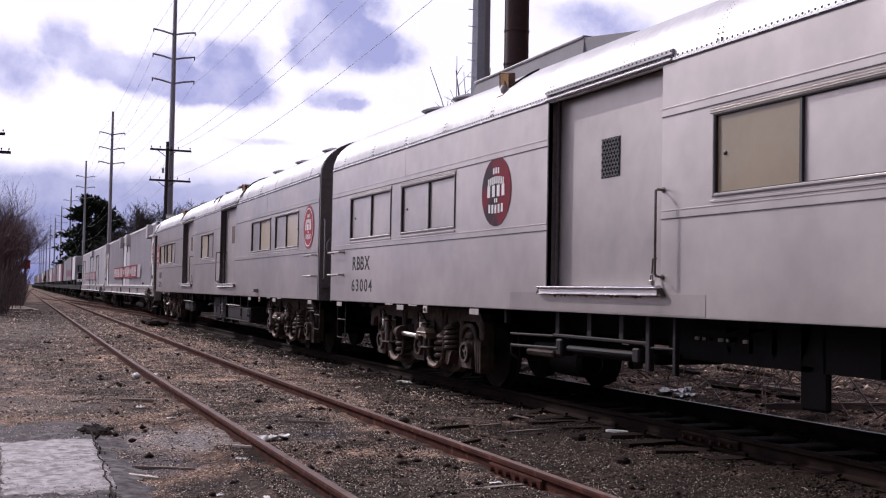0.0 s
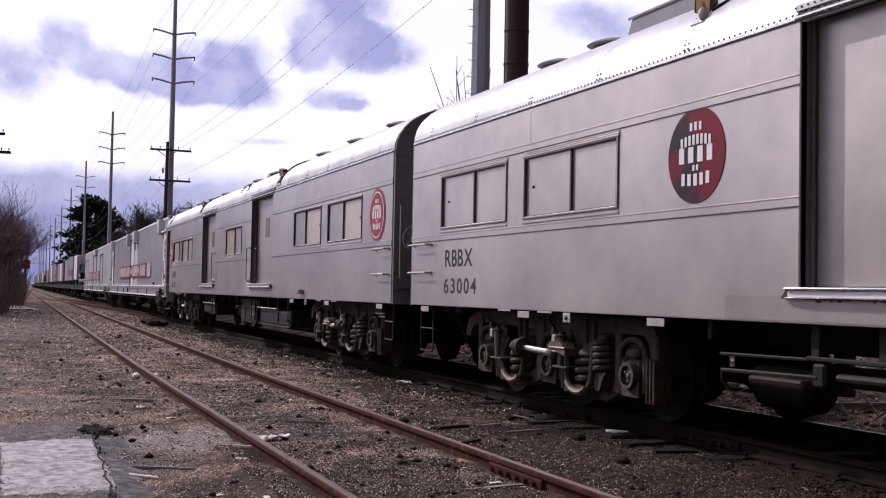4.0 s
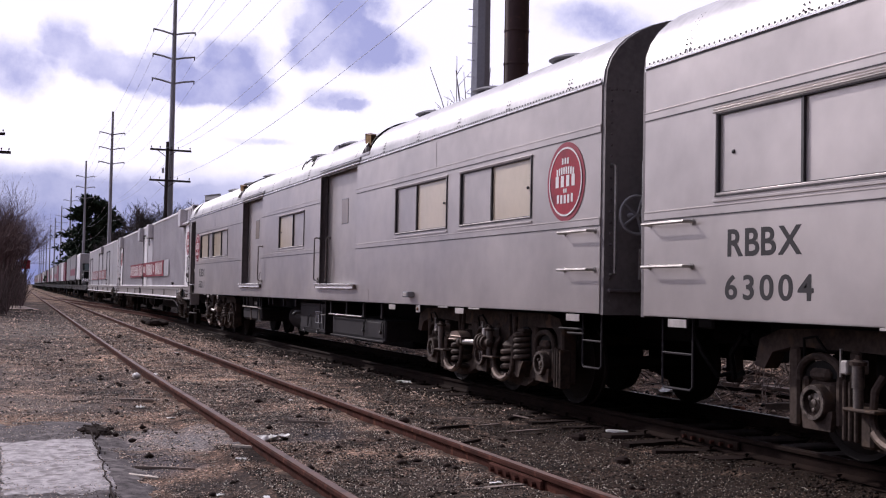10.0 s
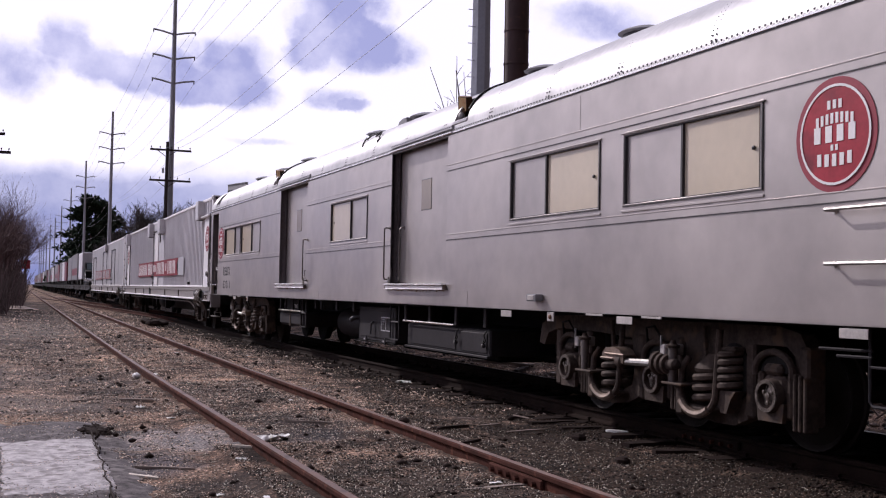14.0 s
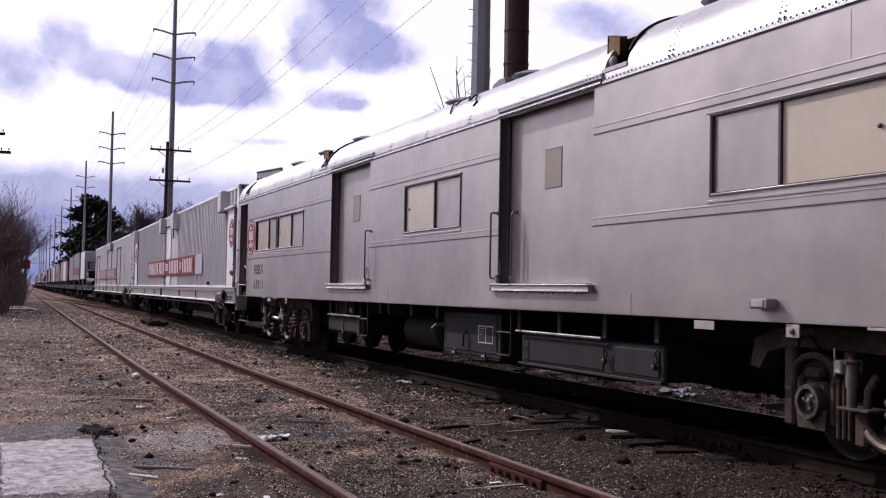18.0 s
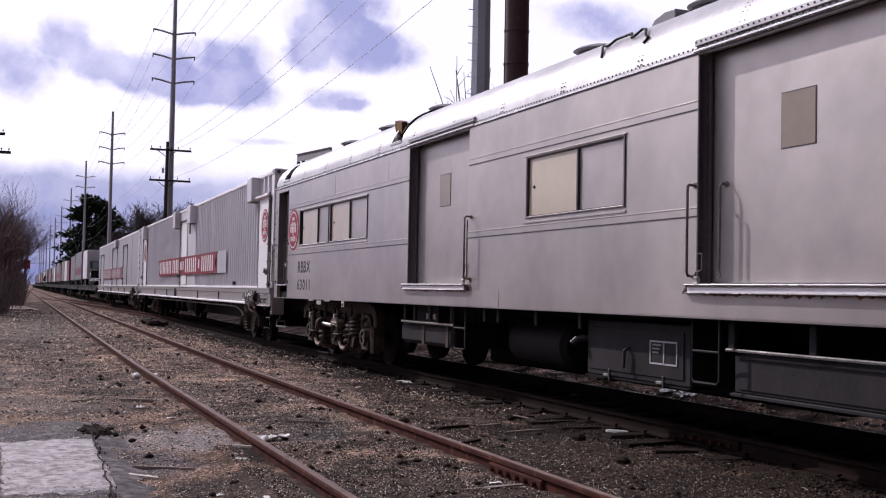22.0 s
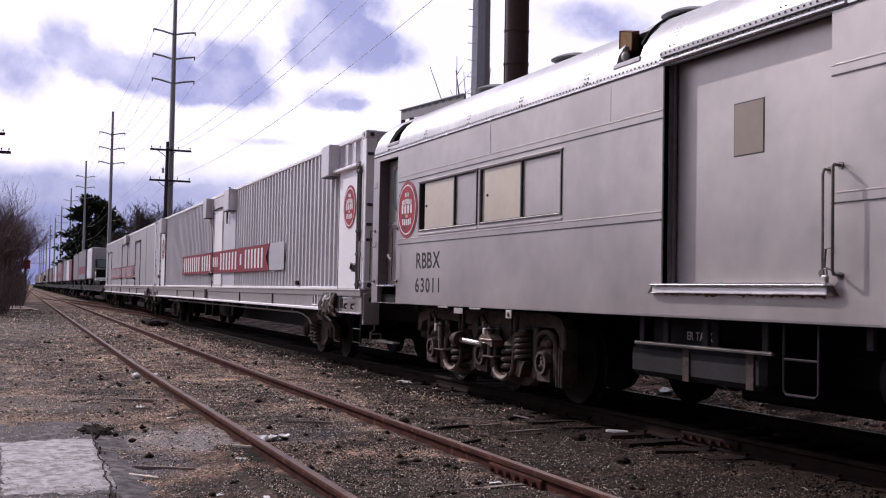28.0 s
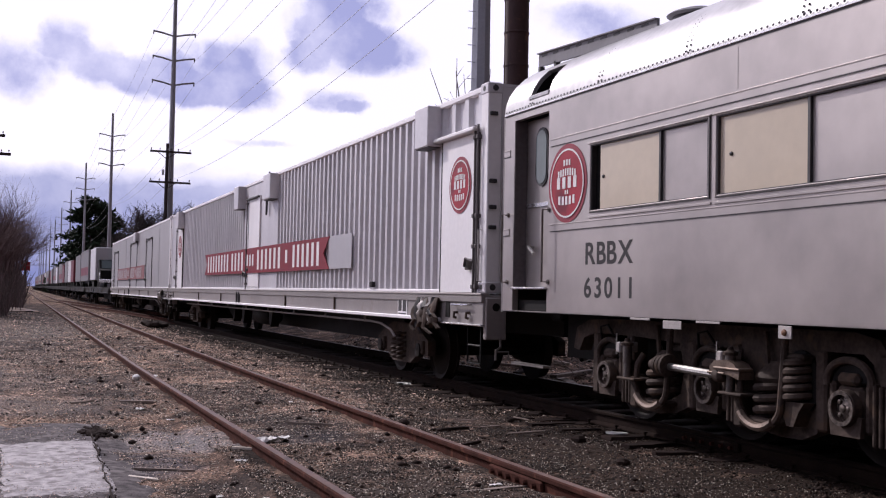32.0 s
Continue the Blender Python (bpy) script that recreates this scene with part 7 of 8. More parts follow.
def wagon_container(s0, s1, detail):
    """A silver container carried on a flat car: 1 is corrugated with two emblems, 2 is plain-sided with three doors."""
    mid = (s0 + s1) / 2
    h = (s1 - s0) / 2
    L = lambda s: s - mid
    c = thing("corrugated_container", "long silver corrugated container with a red banner on a flat car" if detail == 1 else "long silver plain-sided container with three narrow doors on a flat car", "container", "silver containers")
    X, z0, z1 = -1.40, 1.272, 3.835
    ribs = [(L(45.00), L(54.75)), (L(58.3), L(68.45))] if detail == 1 else []
    for a, b in ribs:
        s = Shape()
        corrugated(s, X, a, b, z0 + 0.02, z1 - 0.06)
        part("corrugated_wall", s, CONTAINER, c, "ribbed silver side wall", smooth=20)
    part("body", box(X + 0.10, 1.40, -h + 0.05, h - 0.05, z0, z1 - 0.02), CONTAINER, c)
    flat = [(L(54.75), L(58.3)), (L(69.75), h - 0.16)] if detail == 1 else [(-h + 0.3, h - 0.16)]
    for a, b in flat:
        part("flat_panel", box(X - 0.002, X + 0.10, a, b, z0 + 0.02, z1 - 0.06, b=0.004), CONTAINER if detail == 1 else DULLSIDE, c)
    if detail == 2:
        for q in (75.5, 83.3, 90.0, 96.0):
            part("panel_seam", box(X - 0.010, X, L(q) - 0.02, L(q) + 0.02, z0 + 0.02, z1 - 0.06), DULLSIDE, c)
    part("top_rail", box(X - 0.02, X + 0.10, -h, h, z1 - 0.07, z1, b=0.01), PALEDOOR, c, "pale top rail")
    part("bottom_rail", box(X - 0.015, X + 0.10, -h, h, z0, z0 + 0.04, b=0.006), PALEDOOR, c)
    part("roof_sheet", box(X + 0.02, 1.40, -h, h, z1 - 0.02, z1 + 0.02), CONTAINER, c)
    for e, sg in ((-h, -1), (h, 1)):
        for sx in (-1, 1):
            y0, y1 = sorted((e, e - sg * (0.22 if sg < 0 else 0.16)))
            x0, x1 = sorted((sx * 1.42, sx * 1.24))
            part("corner_post", box(x0, x1, y0, y1, z0, z1 + 0.02, b=0.01), PALEDOOR, c)
            for z in (z0, z1 - 0.11):
                part("corner_casting", box(x0 - 0.01, x1 + 0.01, y0 - 0.01, y1 + 0.01, z, z + 0.14, b=0.015), CONTAINER, c)
                # dark discs stand for the shaded insides of the holes
                part("casting_hole_disc", Shape().lathe((x0 - 0.012 if sx < 0 else x1 + 0.012, (y0 + y1) / 2, z + 0.07), (sx, 0, 0), ((-0.002, 0.035), (0.002, 0.035)), 12), FRAME, c)
                part("casting_hole_disc", Shape().lathe(((x0 + x1) / 2, e + sg * 0.012, z + 0.07), (0, sg, 0), ((-0.002, 0.04), (0.002, 0.04)), 12), FRAME, c)
    part("end_wall", box(-1.24, 1.24, -h + 0.01, -h + 0.06, z0, z1, b=0.01), CONTAINER, c)
    for z in (2.05, 2.30, 2.62, 3.45):
        part("end_bracket", box(-1.40, -1.30, -h - 0.035, -h, z, z + 0.05, b=0.008), FRAME, c)
    if detail == 1:
        # nearer end: pale door with emblem, rods and the rain ledge
        a, b = L(43.76), L(44.93)
        container_door(c, X, a, b, z0, 3.285, PALEDOOR, "side_door", "pale side door with locking rods", (a - 0.04, a - 0.13))
        emblem(c, L(44.27), 2.66, 0.37, X - 0.028)
        part("rain_ledge", box(X - 0.12, X + 0.02, L(43.66), L(45.05), 3.29, 3.34, b=0.01), PALEDOOR, c)
        s = Shape()
        corrugated(s, X, L(43.64), L(45.00), 3.345, z1 - 0.06, 0.42)
        part("upper_panel", s, CONTAINER, c, smooth=20)
        grab(c, [(X, L(43.55), 2.05), (X - 0.07, L(43.55), 2.05), (X - 0.07, L(43.55), 1.42), (X, L(43.55), 1.40)], 0.012)
        for q in ((45.06, 45.58), (54.75, 55.45), (58.3, 58.85), (68.5, 69.0)):
            v = part("vent_box", box(X - 0.20, X + 0.02, L(q[0]), L(q[1]), 3.25, z1 - 0.03, b=0.012), CONTAINER, c, "boxed air vent")
            part("vent_underside", box(X - 0.18, X, L(q[0]) + 0.02, L(q[1]) - 0.02, 3.238, 3.25), FRAME, v)
        a, b = L(68.55), L(69.65)
        container_door(c, X, a, b, z0, 3.285, PALEDOOR, "side_door", "pale far side door", (b + 0.05,))
        emblem(c, L(69.1), 2.66, 0.37, X - 0.028)
        part("upper_panel", box(X - 0.01, X + 0.10, a, b, 3.3, z1 - 0.06, b=0.01), CONTAINER, c)
        m0, m1 = L(56.6), L(57.78)
        container_door(c, X, m0, m1, z0 + 0.06, 3.42, PALEDOOR, "middle_door", "pale middle door", (m1 + 0.05,))
        part("door_hood", box(X - 0.08, X, m0 - 0.06, m1 + 0.10, 3.42, 3.46, b=0.008), FRAME, c)
        part("door_frame", box(X - 0.035, X + 0.02, m0 - 0.10, m0 - 0.03, z0 + 0.02, 3.46), PALEDOOR, c)
        part("cable_loop", Shape().tube([(X - 0.05, L(55.72), 2.95), (X - 0.06, L(55.70), 3.72), (X + 0.0, L(55.66), 3.90), (X - 0.05, L(55.50), 3.90), (X - 0.06, L(55.56), 3.5), (X - 0.05, L(55.70), 2.98)], 0.022, 6), FRAME, c)
        part("door_handle", Shape().lathe((X - 0.03, m1 - 0.1, 1.75), (-1, 0, 0), ((0, 0.05), (0.03, 0.05), (0.05, 0.02)), 10), FRAME, c)
        b0, b1 = L(49.05), L(63.8)
        part("utility_box", box(X - 0.06, X, L(47.82), L(47.96), 1.335, 1.425, b=0.01), BOXGREY, c)
    else:
        for a, b, top in ((77.9, 79.7, 3.30), (84.2, 86.9, 3.36), (94.6, 96.7, 3.2)):
            container_door(c, X, L(a), L(b), z0 + 0.04, top, DULLSIDE, "side_door", "narrow grey side door", (L(b) + 0.05,))
            part("door_hood", box(X - 0.08, X, L(a) - 0.1, L(b) + 0.1, top, top + 0.05, b=0.008), FRAME, c)
        part("vent_box", box(X - 0.18, X + 0.02, L(83.6), L(84.6), 3.42, z1 - 0.04, b=0.012), CONTAINER, c, "boxed air vent")
        b0, b1 = L(78.9), L(94.4)
    # banner with its swallow tail; pale blocks where the letters stand
    bz0, bz1 = 1.66, 2.25
    bn = part("banner", Shape().plate([(b0 + 1.35, bz0), (b1, bz0), (b1 - 0.30, (bz0 + bz1) / 2), (b1, bz1), (b0 + 1.35, bz1), (b0 + 1.75, (bz0 + bz1) / 2)], X - 0.052, X - 0.04), BANNER if detail == 1 else OLDBANNER, c, "faded red banner with pale blocks" if detail == 1 else "worn pinkish banner with pale blocks")
    part("banner_tail", Shape().plate([(b0, bz0), (b0 + 1.42, bz0), (b0 + 1.42, bz1), (b0, bz1)], X - 0.04, X - 0.034), GREYBANNER, bn)
    words = ((8, 3.35), (4, 1.70), (3, 0.95), (6, 2.55), (1, 0.40), (6, 2.25))
    at, x = b1 - 0.50, X - 0.055
    for n, w in words:
        small = n in (1, 3)
        zz0, zz1 = (bz0 + 0.17, bz1 - 0.15) if small else (bz0 + 0.07, bz1 - 0.07)
        for k in range(n):
            y1 = at - w * k / n
            wd = w / n * 0.74
            part("letter_block", box(x, x + 0.003, y1 - wd * 0.62, y1, zz0, zz1), WHITEPAINT if detail == 1 else GREYBANNER, bn)
        at -= w + 0.24
    return riding(c, mid, h - 3.9)


def show_wagon(length, mat, label, height=2.5, lift=0.45, stripe=None):
    w = thing("show_wagon", label, "wagon", "wagons on flat cars")
    h = length / 2
    z0, z1 = 1.25 + lift, 1.25 + lift + height
    part("body", box(-1.2, 1.2, -h, h, z0, z1, b=0.05), mat, w)
    part("roof_rim", box(-1.23, 1.23, -h - 0.02, h + 0.02, z1 - 0.06, z1 + 0.03, b=0.02), mat, w)
    if stripe:
        part("side_stripe", box(-1.206, -1.2, -h + 0.3, h - 0.3, z0 + 0.5, z0 + 1.2), stripe, w)
    part("chassis", box(-0.9, 0.9, -h + 0.1, h - 0.1, z0 - 0.16, z0), BLACK, w)
    for y in (-h + 0.9, h - 0.9):
        for x in (-1.0, 1.0):
            part("wheel", Shape().lathe((x - 0.11, y, 1.25 + 0.405), (1, 0, 0), ((0, 0.2), (0.01, 0.36), (0.03, 0.405), (0.19, 0.405), (0.21, 0.36), (0.22, 0.2)), 16), TYRE, w)
    return w


def box_truck(s):
    """A white box truck on the third flat car, cab towards the camera."""
    t = thing("box_truck", "white box truck with a dark cab on a flat car", "truck")
    z = 1.245
    part("cargo_box", box(-1.22, 1.22, -2.6, 3.6, z + 0.55, z + 3.0, b=0.04), LOAD_WHITE, t)
    part("chassis", box(-0.5, 0.5, -5.2, 3.5, z + 0.38, z + 0.55, b=0.02), BLACK, t)
    cab = Shape()
    cab.plate([(-2.75, z + 0.45), (-2.75, z + 2.05), (-3.5, z + 2.05), (-3.95, z + 1.4), (-5.0, z + 1.25), (-5.15, z + 0.5)], -1.0, 1.0)
    part("cab", cab, BLACK, t, "dark truck cab")
    part("windscreen", Shape().add([(-0.85, -3.56, z + 2.0), (0.85, -3.56, z + 2.0), (0.85, -3.97, z + 1.42), (-0.85, -3.97, z + 1.42), (-0.85, -3.53, z + 1.98), (0.85, -3.53, z + 1.98), (0.85, -3.94, z + 1.4), (-0.85, -3.94, z + 1.4)], [(0, 1, 2, 3), (4, 7, 6, 5), (0, 4, 5, 1), (1, 5, 6, 2), (2, 6, 7, 3), (3, 7, 4, 0)]), GLASS_DARK, t)
    part("fender", Shape().lathe((-0.95, -4.3, z + 0.5), (1, 0, 0), ((-0.08, 0.56), (0.1, 0.6), (0.25, 0.56)), 18), LOAD_WHITE, t)
    part("bumper", box(-1.1, 1.1, -5.3, -5.15, z + 0.35, z + 0.6, b=0.02), TRIM, t)
    for y in (-4.3, 1.2, 2.2):
        for x in (-0.98, 0.98):
            part("wheel", Shape().lathe((x - 0.13, y, z + 0.48), (1, 0, 0), ((0, 0.2), (0.01, 0.42), (0.03, 0.48), (0.22, 0.48), (0.25, 0.42), (0.26, 0.2)), 18), TYRE, t)
    return riding(t, s, 3.0)


build_car_a()
build_car_b()
flatcar(43.40, 71.35, "long pale flat car carrying a corrugated container")
wagon_container(43.42, 71.3, 1)
flatcar(71.9, 99.1, "long pale flat car carrying a second container")
wagon_container(71.95, 99.0, 2)


def build_far_train():
    flat = flatcar(99.6, 126.4, "long low dark flat car loaded with vehicles", False, BOXGREY)
    box_truck(120.4)
    kinds = [show_wagon(9.5, LOAD_GREY, "silver box wagon lashed on a flat car", 2.5, 0.5), show_wagon(7.0, LOAD_WHITE, "white box wagon lashed on a flat car", 2.4, 0.5),
             show_wagon(6.0, LOAD_RED, "dark red wagon lashed on a flat car", 2.3, 0.5), show_wagon(12.0, LOAD_GREY, "long grey wagon with a dark red band on a flat car", 2.6, 0.5, LOAD_RED)]
    lens = (9.5, 7.0, 6.0, 12.0)
    used = [False] * 4
    order = [3, 0, 2, 1, 0, 2, 3, 1, 3, 0, 2, 3, 0, 1, 3, 2, 0, 3, 1, 3, 0, 3, 2, 3, 0, 3]
    at, edge = 125.3, 126.4
    for k in order:
        c = at + lens[k] / 2
        if c + lens[k] / 2 > edge - 0.4:
            edge += 27.3
            riding(copy_thing(flat, flat.matrix_basis), edge - 13.4, 10.8)
            at = edge - 26.4
            c = at + lens[k] / 2
        w = kinds[k] if not used[k] else copy_thing(kinds[k], pose(0, 0, 0))
        used[k] = True
        riding(w, c, lens[k] / 2 - 0.9)
        at = c + lens[k] / 2 + 1.0
    lead = edge + 0.5
    for q in range(3):
        riding(copy_thing(flat, flat.matrix_basis), lead + 13.4 + q * 27.3, 10.8)


build_far_train()


def motions():
    """The whole train rolls towards the camera along its track; the wheels turn with it."""
    for ob, s, base in RIDERS:
        walk(ob, [(t, car_pose(s, base, t)) for t in [k * 1.0 for k in range(33)]])
    for ws, place in WHEELSETS:
        r = place[2]
        walk(ws, [(t * 0.5, pose(*place, math.degrees((run(0) - run(t * 0.5)) / r), 0, 0)) for t in range(65)])

# ---- small things on the ground ----


def surface(x, y):
    if x < 0.8 and 3.0 < y < 11.0:
        return -0.040 if 7.5 < y < 9.6 else -0.050
    return ground_height(x, y) + (bumps(x, y) * (0.45 if x < 1.0 and y < 11 else 1.0) if -3 < x < 16 and 1 < y < 60 else 0.0)


def lump(s, c, r, rng, n=7, flat=0.6):
    """An uneven rounded lump."""
    rows = []
    for i in range(1, 5):
        th = math.pi * i / 5
        rows.append([(c[0] + r * math.sin(th) * math.cos(2 * math.pi * j / n) * rng.uniform(0.8, 1.2), c[1] + r * math.sin(th) * math.sin(2 * math.pi * j / n) * rng.uniform(0.8, 1.2), c[2] + r * flat * math.cos(th)) for j in range(n)])
    vs = [p for row in rows for p in row] + [(c[0], c[1], c[2] + r * flat), (c[0], c[1], c[2] - r * flat)]
    fs = [(i * n + j, i * n + (j + 1) % n, (i + 1) * n + (j + 1) % n, (i + 1) * n + j) for i in range(3) for j in range(n)]
    fs += [(j, (j + 1) % n, 4 * n) for j in range(n)] + [(3 * n + j, 3 * n + (j + 1) % n, 4 * n + 1) for j in range(n)]
    s.add(vs, fs)


def build_apron():
    """The old paved edge of the yard: worn asphalt with one pale concrete slab."""
    rng = random.Random(21)
    def sheet(x0, x1, y0, y1, step, height):
        nx, ny = int((x1 - x0) / step), int((y1 - y0) / step)
        vs = [(x0 + (x1 - x0) * i / nx, y0 + (y1 - y0) * j / ny) for j in range(ny + 1) for i in range(nx + 1)]
        fs = [(j * (nx + 1) + i, j * (nx + 1) + i + 1, (j + 1) * (nx + 1) + i + 1, (j + 1) * (nx + 1) + i) for j in range(ny) for i in range(nx)]
        me = bpy.data.meshes.new("sheet")
        me.from_pydata([(x, y, height(x, y)) for x, y in vs], [], fs)
        me.polygons.foreach_set("use_smooth", [True] * len(fs))
        return me

    def wear(x, y, amp):
        return amp * (noise.noise((x * 2.2, y * 2.2, 1.7)) + 0.6 * noise.noise((x * 7.0, y * 7.0, 4.1)) + 0.4 * noise.noise((x * 21.0, y * 21.0, 9.1)))

    def asphalt_z(x, y):
        run_out = max((x - 0.86) / 0.13, (y - 10.9) / 0.5, 0.0)
        return -0.050 + wear(x, y, 0.006) - 0.022 * max(0.0, run_out + wear(x, y, 1.3))

    def slab_z(x, y):
        top = 9.50 + 0.2 * x
        low = 7.58
        run_out = max((x - 0.765 - (y - 8.0) * 0.035) / 0.03, (y - top) / 0.30, (low - y) / 0.16, (0.15 - x) / 0.03, 0.0)
        return -0.040 + wear(x, y, 0.002) - 0.012 * max(0.0, run_out + wear(x, y, 1.15))
    a = part("pavement", sheet(-4.0, 1.12, 3.0, 11.7, 0.045, asphalt_z), ASPHALT)
    tagged(a, "worn dark asphalt apron with dirt blown over it", "pavement", kind="structure")
    c = part("concrete_slab", sheet(-0.1, 0.95, 7.1, 10.2, 0.02, slab_z), CONCRETE)
    tagged(c, "pale cracked concrete slab let into the asphalt", "pavement", kind="structure")
    scatter("grit", "fine grit and dirt blown over the paving", 5000, (-2.0, 1.05, 5.5, 12.0), (0.002, 0.007), CLOD, 13, lambda x, y: not (0.16 < x < 0.74 and 7.7 < y < 9.6) or noise.noise((x * 3, y * 3, 2)) > 0.38)
    scatter("grit", "brown dirt and fine stone spread over the paving", 26000, (-1.6, 1.12, 5.3, 12.2), (0.002, 0.006), STONE, 15, lambda x, y: not (0.14 < x < 0.76 and 7.6 < y < 9.7) or noise.noise((x * 2.5, y * 2.5, 6)) > 0.3)
    scatter("grit", "pale grit on the paving", 2600, (-2.0, 1.05, 5.5, 12.0), (0.003, 0.008), PEBBLE, 14, lambda x, y: True)
    # the broken joint beside the slab
    g = Shape()
    y = 6.0
    while y < 11.0:
        x = 0.78 + (y - 8.0) * 0.041 + 0.02 * math.sin(y * 7) + rng.uniform(-0.012, 0.012)
        for _ in range(rng.choice((0, 1, 1, 2))):
            r = rng.uniform(0.002, 0.006) if y < 9.8 else rng.uniform(0.004, 0.014)
            q = Vector((x + rng.uniform(-0.03, 0.03), y + rng.uniform(-0.05, 0.05), -0.042))
            g.box(q.x - r, q.x + r, q.y - r, q.y + r, q.z - 0.02, q.z + r * 0.6, b=r * 0.4)
        y += 0.07
    line = [(0.775 + (q - 8.0) * 0.041 + 0.03 * noise.noise((q * 3.1, 0, 2)) + 0.012 * noise.noise((q * 15, 0, 5)), q) for q in np.arange(5.8, 10.6, 0.05)]
    n = len(line)
    wid = [0.004 + 0.007 * abs(noise.noise((q * 6, 1, 8))) for _, q in line]
    g.add([(x - w, q, -0.0355) for (x, q), w in zip(line, wid)] + [(x + w, q, -0.0355) for (x, q), w in zip(line, wid)] + [(x, q, -0.07) for x, q in line],
          [f for k in range(n - 1) for f in ((k, k + 1, n + k + 1, n + k), (k, 2 * n + k, 2 * n + k + 1, k + 1), (n + k, n + k + 1, 2 * n + k + 1, 2 * n + k))])
    for _ in range(170):
        x, y, r = rng.gauss(0.93, 0.065), rng.gauss(10.5, 0.16), rng.uniform(0.005, 0.030)
        lump(g, (x, y, -0.05), r, rng, 6, 0.7)
    tagged(part("dirt_crumbs", g, CLOD, smooth=0), "dark crumbs of dirt along the slab joint", "dirt", kind="stuff")


ASPHALT = material("worn_asphalt", (0.095, 0.083, 0.085), 0.9, 0.0, 0.7, 13.0, 120.0, 0.5, spots=((0.18, 0.16, 0.158), 7.0, 0.53), spec=0.1)
STONE_DARK = material("dark_crushed_stone", (0.048, 0.030, 0.021), 0.6, 0.0, 0.4, 1.1, 40.0, 0.3, island=0.95, spec=0.16, spots=((0.030, 0.018, 0.012), 0.8, 0.50))
# ballast colour holds the shade under the train besides the oil
BALLAST = material("oily_shaded_ballast", (0.028, 0.018, 0.014), 0.7, 0.0, 0.4, 6.0, 50.0, 0.3, island=0.8, spec=0.1)
CLOD = material("black_coal_dirt", (0.030, 0.020, 0.017), 0.95, 0.0, 0.4, 12.0, 60.0, 0.4, spec=0.1)
PEBBLE = material("pale_pebbles", (0.62, 0.55, 0.46), 0.4, 0.0, 0.3, 9.0, 50.0, 0.2, island=0.6, spec=0.6)


def scatter(name, label, count, area, size, mat, seed, keep=None, squash=0.7):
    """Many small faceted stones as one mesh; area is x0, x1, y0, y1, denser towards the near end."""
    rng = np.random.default_rng(seed)
    x0, x1, y0, y1 = area
    q = rng.random(count)
    y = y0 * (y1 / y0) ** q
    x = x0 + (x1 - x0) * rng.random(count)
    ok = np.ones(count, bool)
    clump = np.array([noise.noise((a * 0.9, b * 0.9, seed)) for a, b in zip(x, y)])
    ok &= rng.random(count) < np.clip(0.75 + 1.1 * clump, 0.12, 1.0)
    if keep:
        ok &= np.array([keep(a, b) for a, b in zip(x, y)])
    x, y = x[ok], y[ok]
    n = len(x)
    z = np.array([surface(a, b) for a, b in zip(x, y)])
    r = size[0] * (size[1] / size[0]) ** (rng.random(n) ** 1.8) * np.clip(0.75 + y * 0.022, 0.8, 1.7)
    unit = np.array([(1, 0, 0), (0, 1, 0), (-1, 0, 0), (0, -1, 0), (0, 0, 1), (0, 0, -1)], float)
    p = unit[None] * (0.7 + 0.6 * rng.random((n, 6, 1))) + 0.25 * (rng.random((n, 6, 3)) - 0.5)
    a = rng.random(n) * 6.283
    ca, sa = np.cos(a)[:, None], np.sin(a)[:, None]
    px, py = p[..., 0] * ca - p[..., 1] * sa, p[..., 0] * sa + p[..., 1] * ca
    v = np.stack([x[:, None] + px * r[:, None], y[:, None] + py * r[:, None], z[:, None] + (p[..., 2] * squash + 0.25) * r[:, None]], -1).reshape(-1, 3)
    tri = np.array([(0, 1, 4), (1, 2, 4), (2, 3, 4), (3, 0, 4), (1, 0, 5), (2, 1, 5), (3, 2, 5), (0, 3, 5)])
    fcs = (tri[None] + 6 * np.arange(n)[:, None, None]).reshape(-1, 3)
    me = bpy.data.meshes.new(name)
    me.vertices.add(len(v))
    me.vertices.foreach_set("co", v.ravel())
    me.loops.add(fcs.size)
    me.loops.foreach_set("vertex_index", fcs.ravel().astype(np.int32))
    me.polygons.add(len(fcs))
    me.polygons.foreach_set("loop_start", np.arange(0, fcs.size, 3, dtype=np.int32))
    me.update(calc_edges=True)
    ob = part(name, me, mat)
    tagged(ob, label, "gravel", kind="stuff")


def off_rails(x, y):
    if x < 0.95 and y < 11.2:
        return False
    for c, hw in ((side_line(y), 0.735), (main_line(y), 0.755)):
        if abs(abs(x - c) - hw) < 0.085:
            return False
    return True


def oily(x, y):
    """Where the darker stone lies beside the main track, wide near by and narrower farther along."""
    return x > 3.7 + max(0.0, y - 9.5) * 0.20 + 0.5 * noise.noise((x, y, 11))


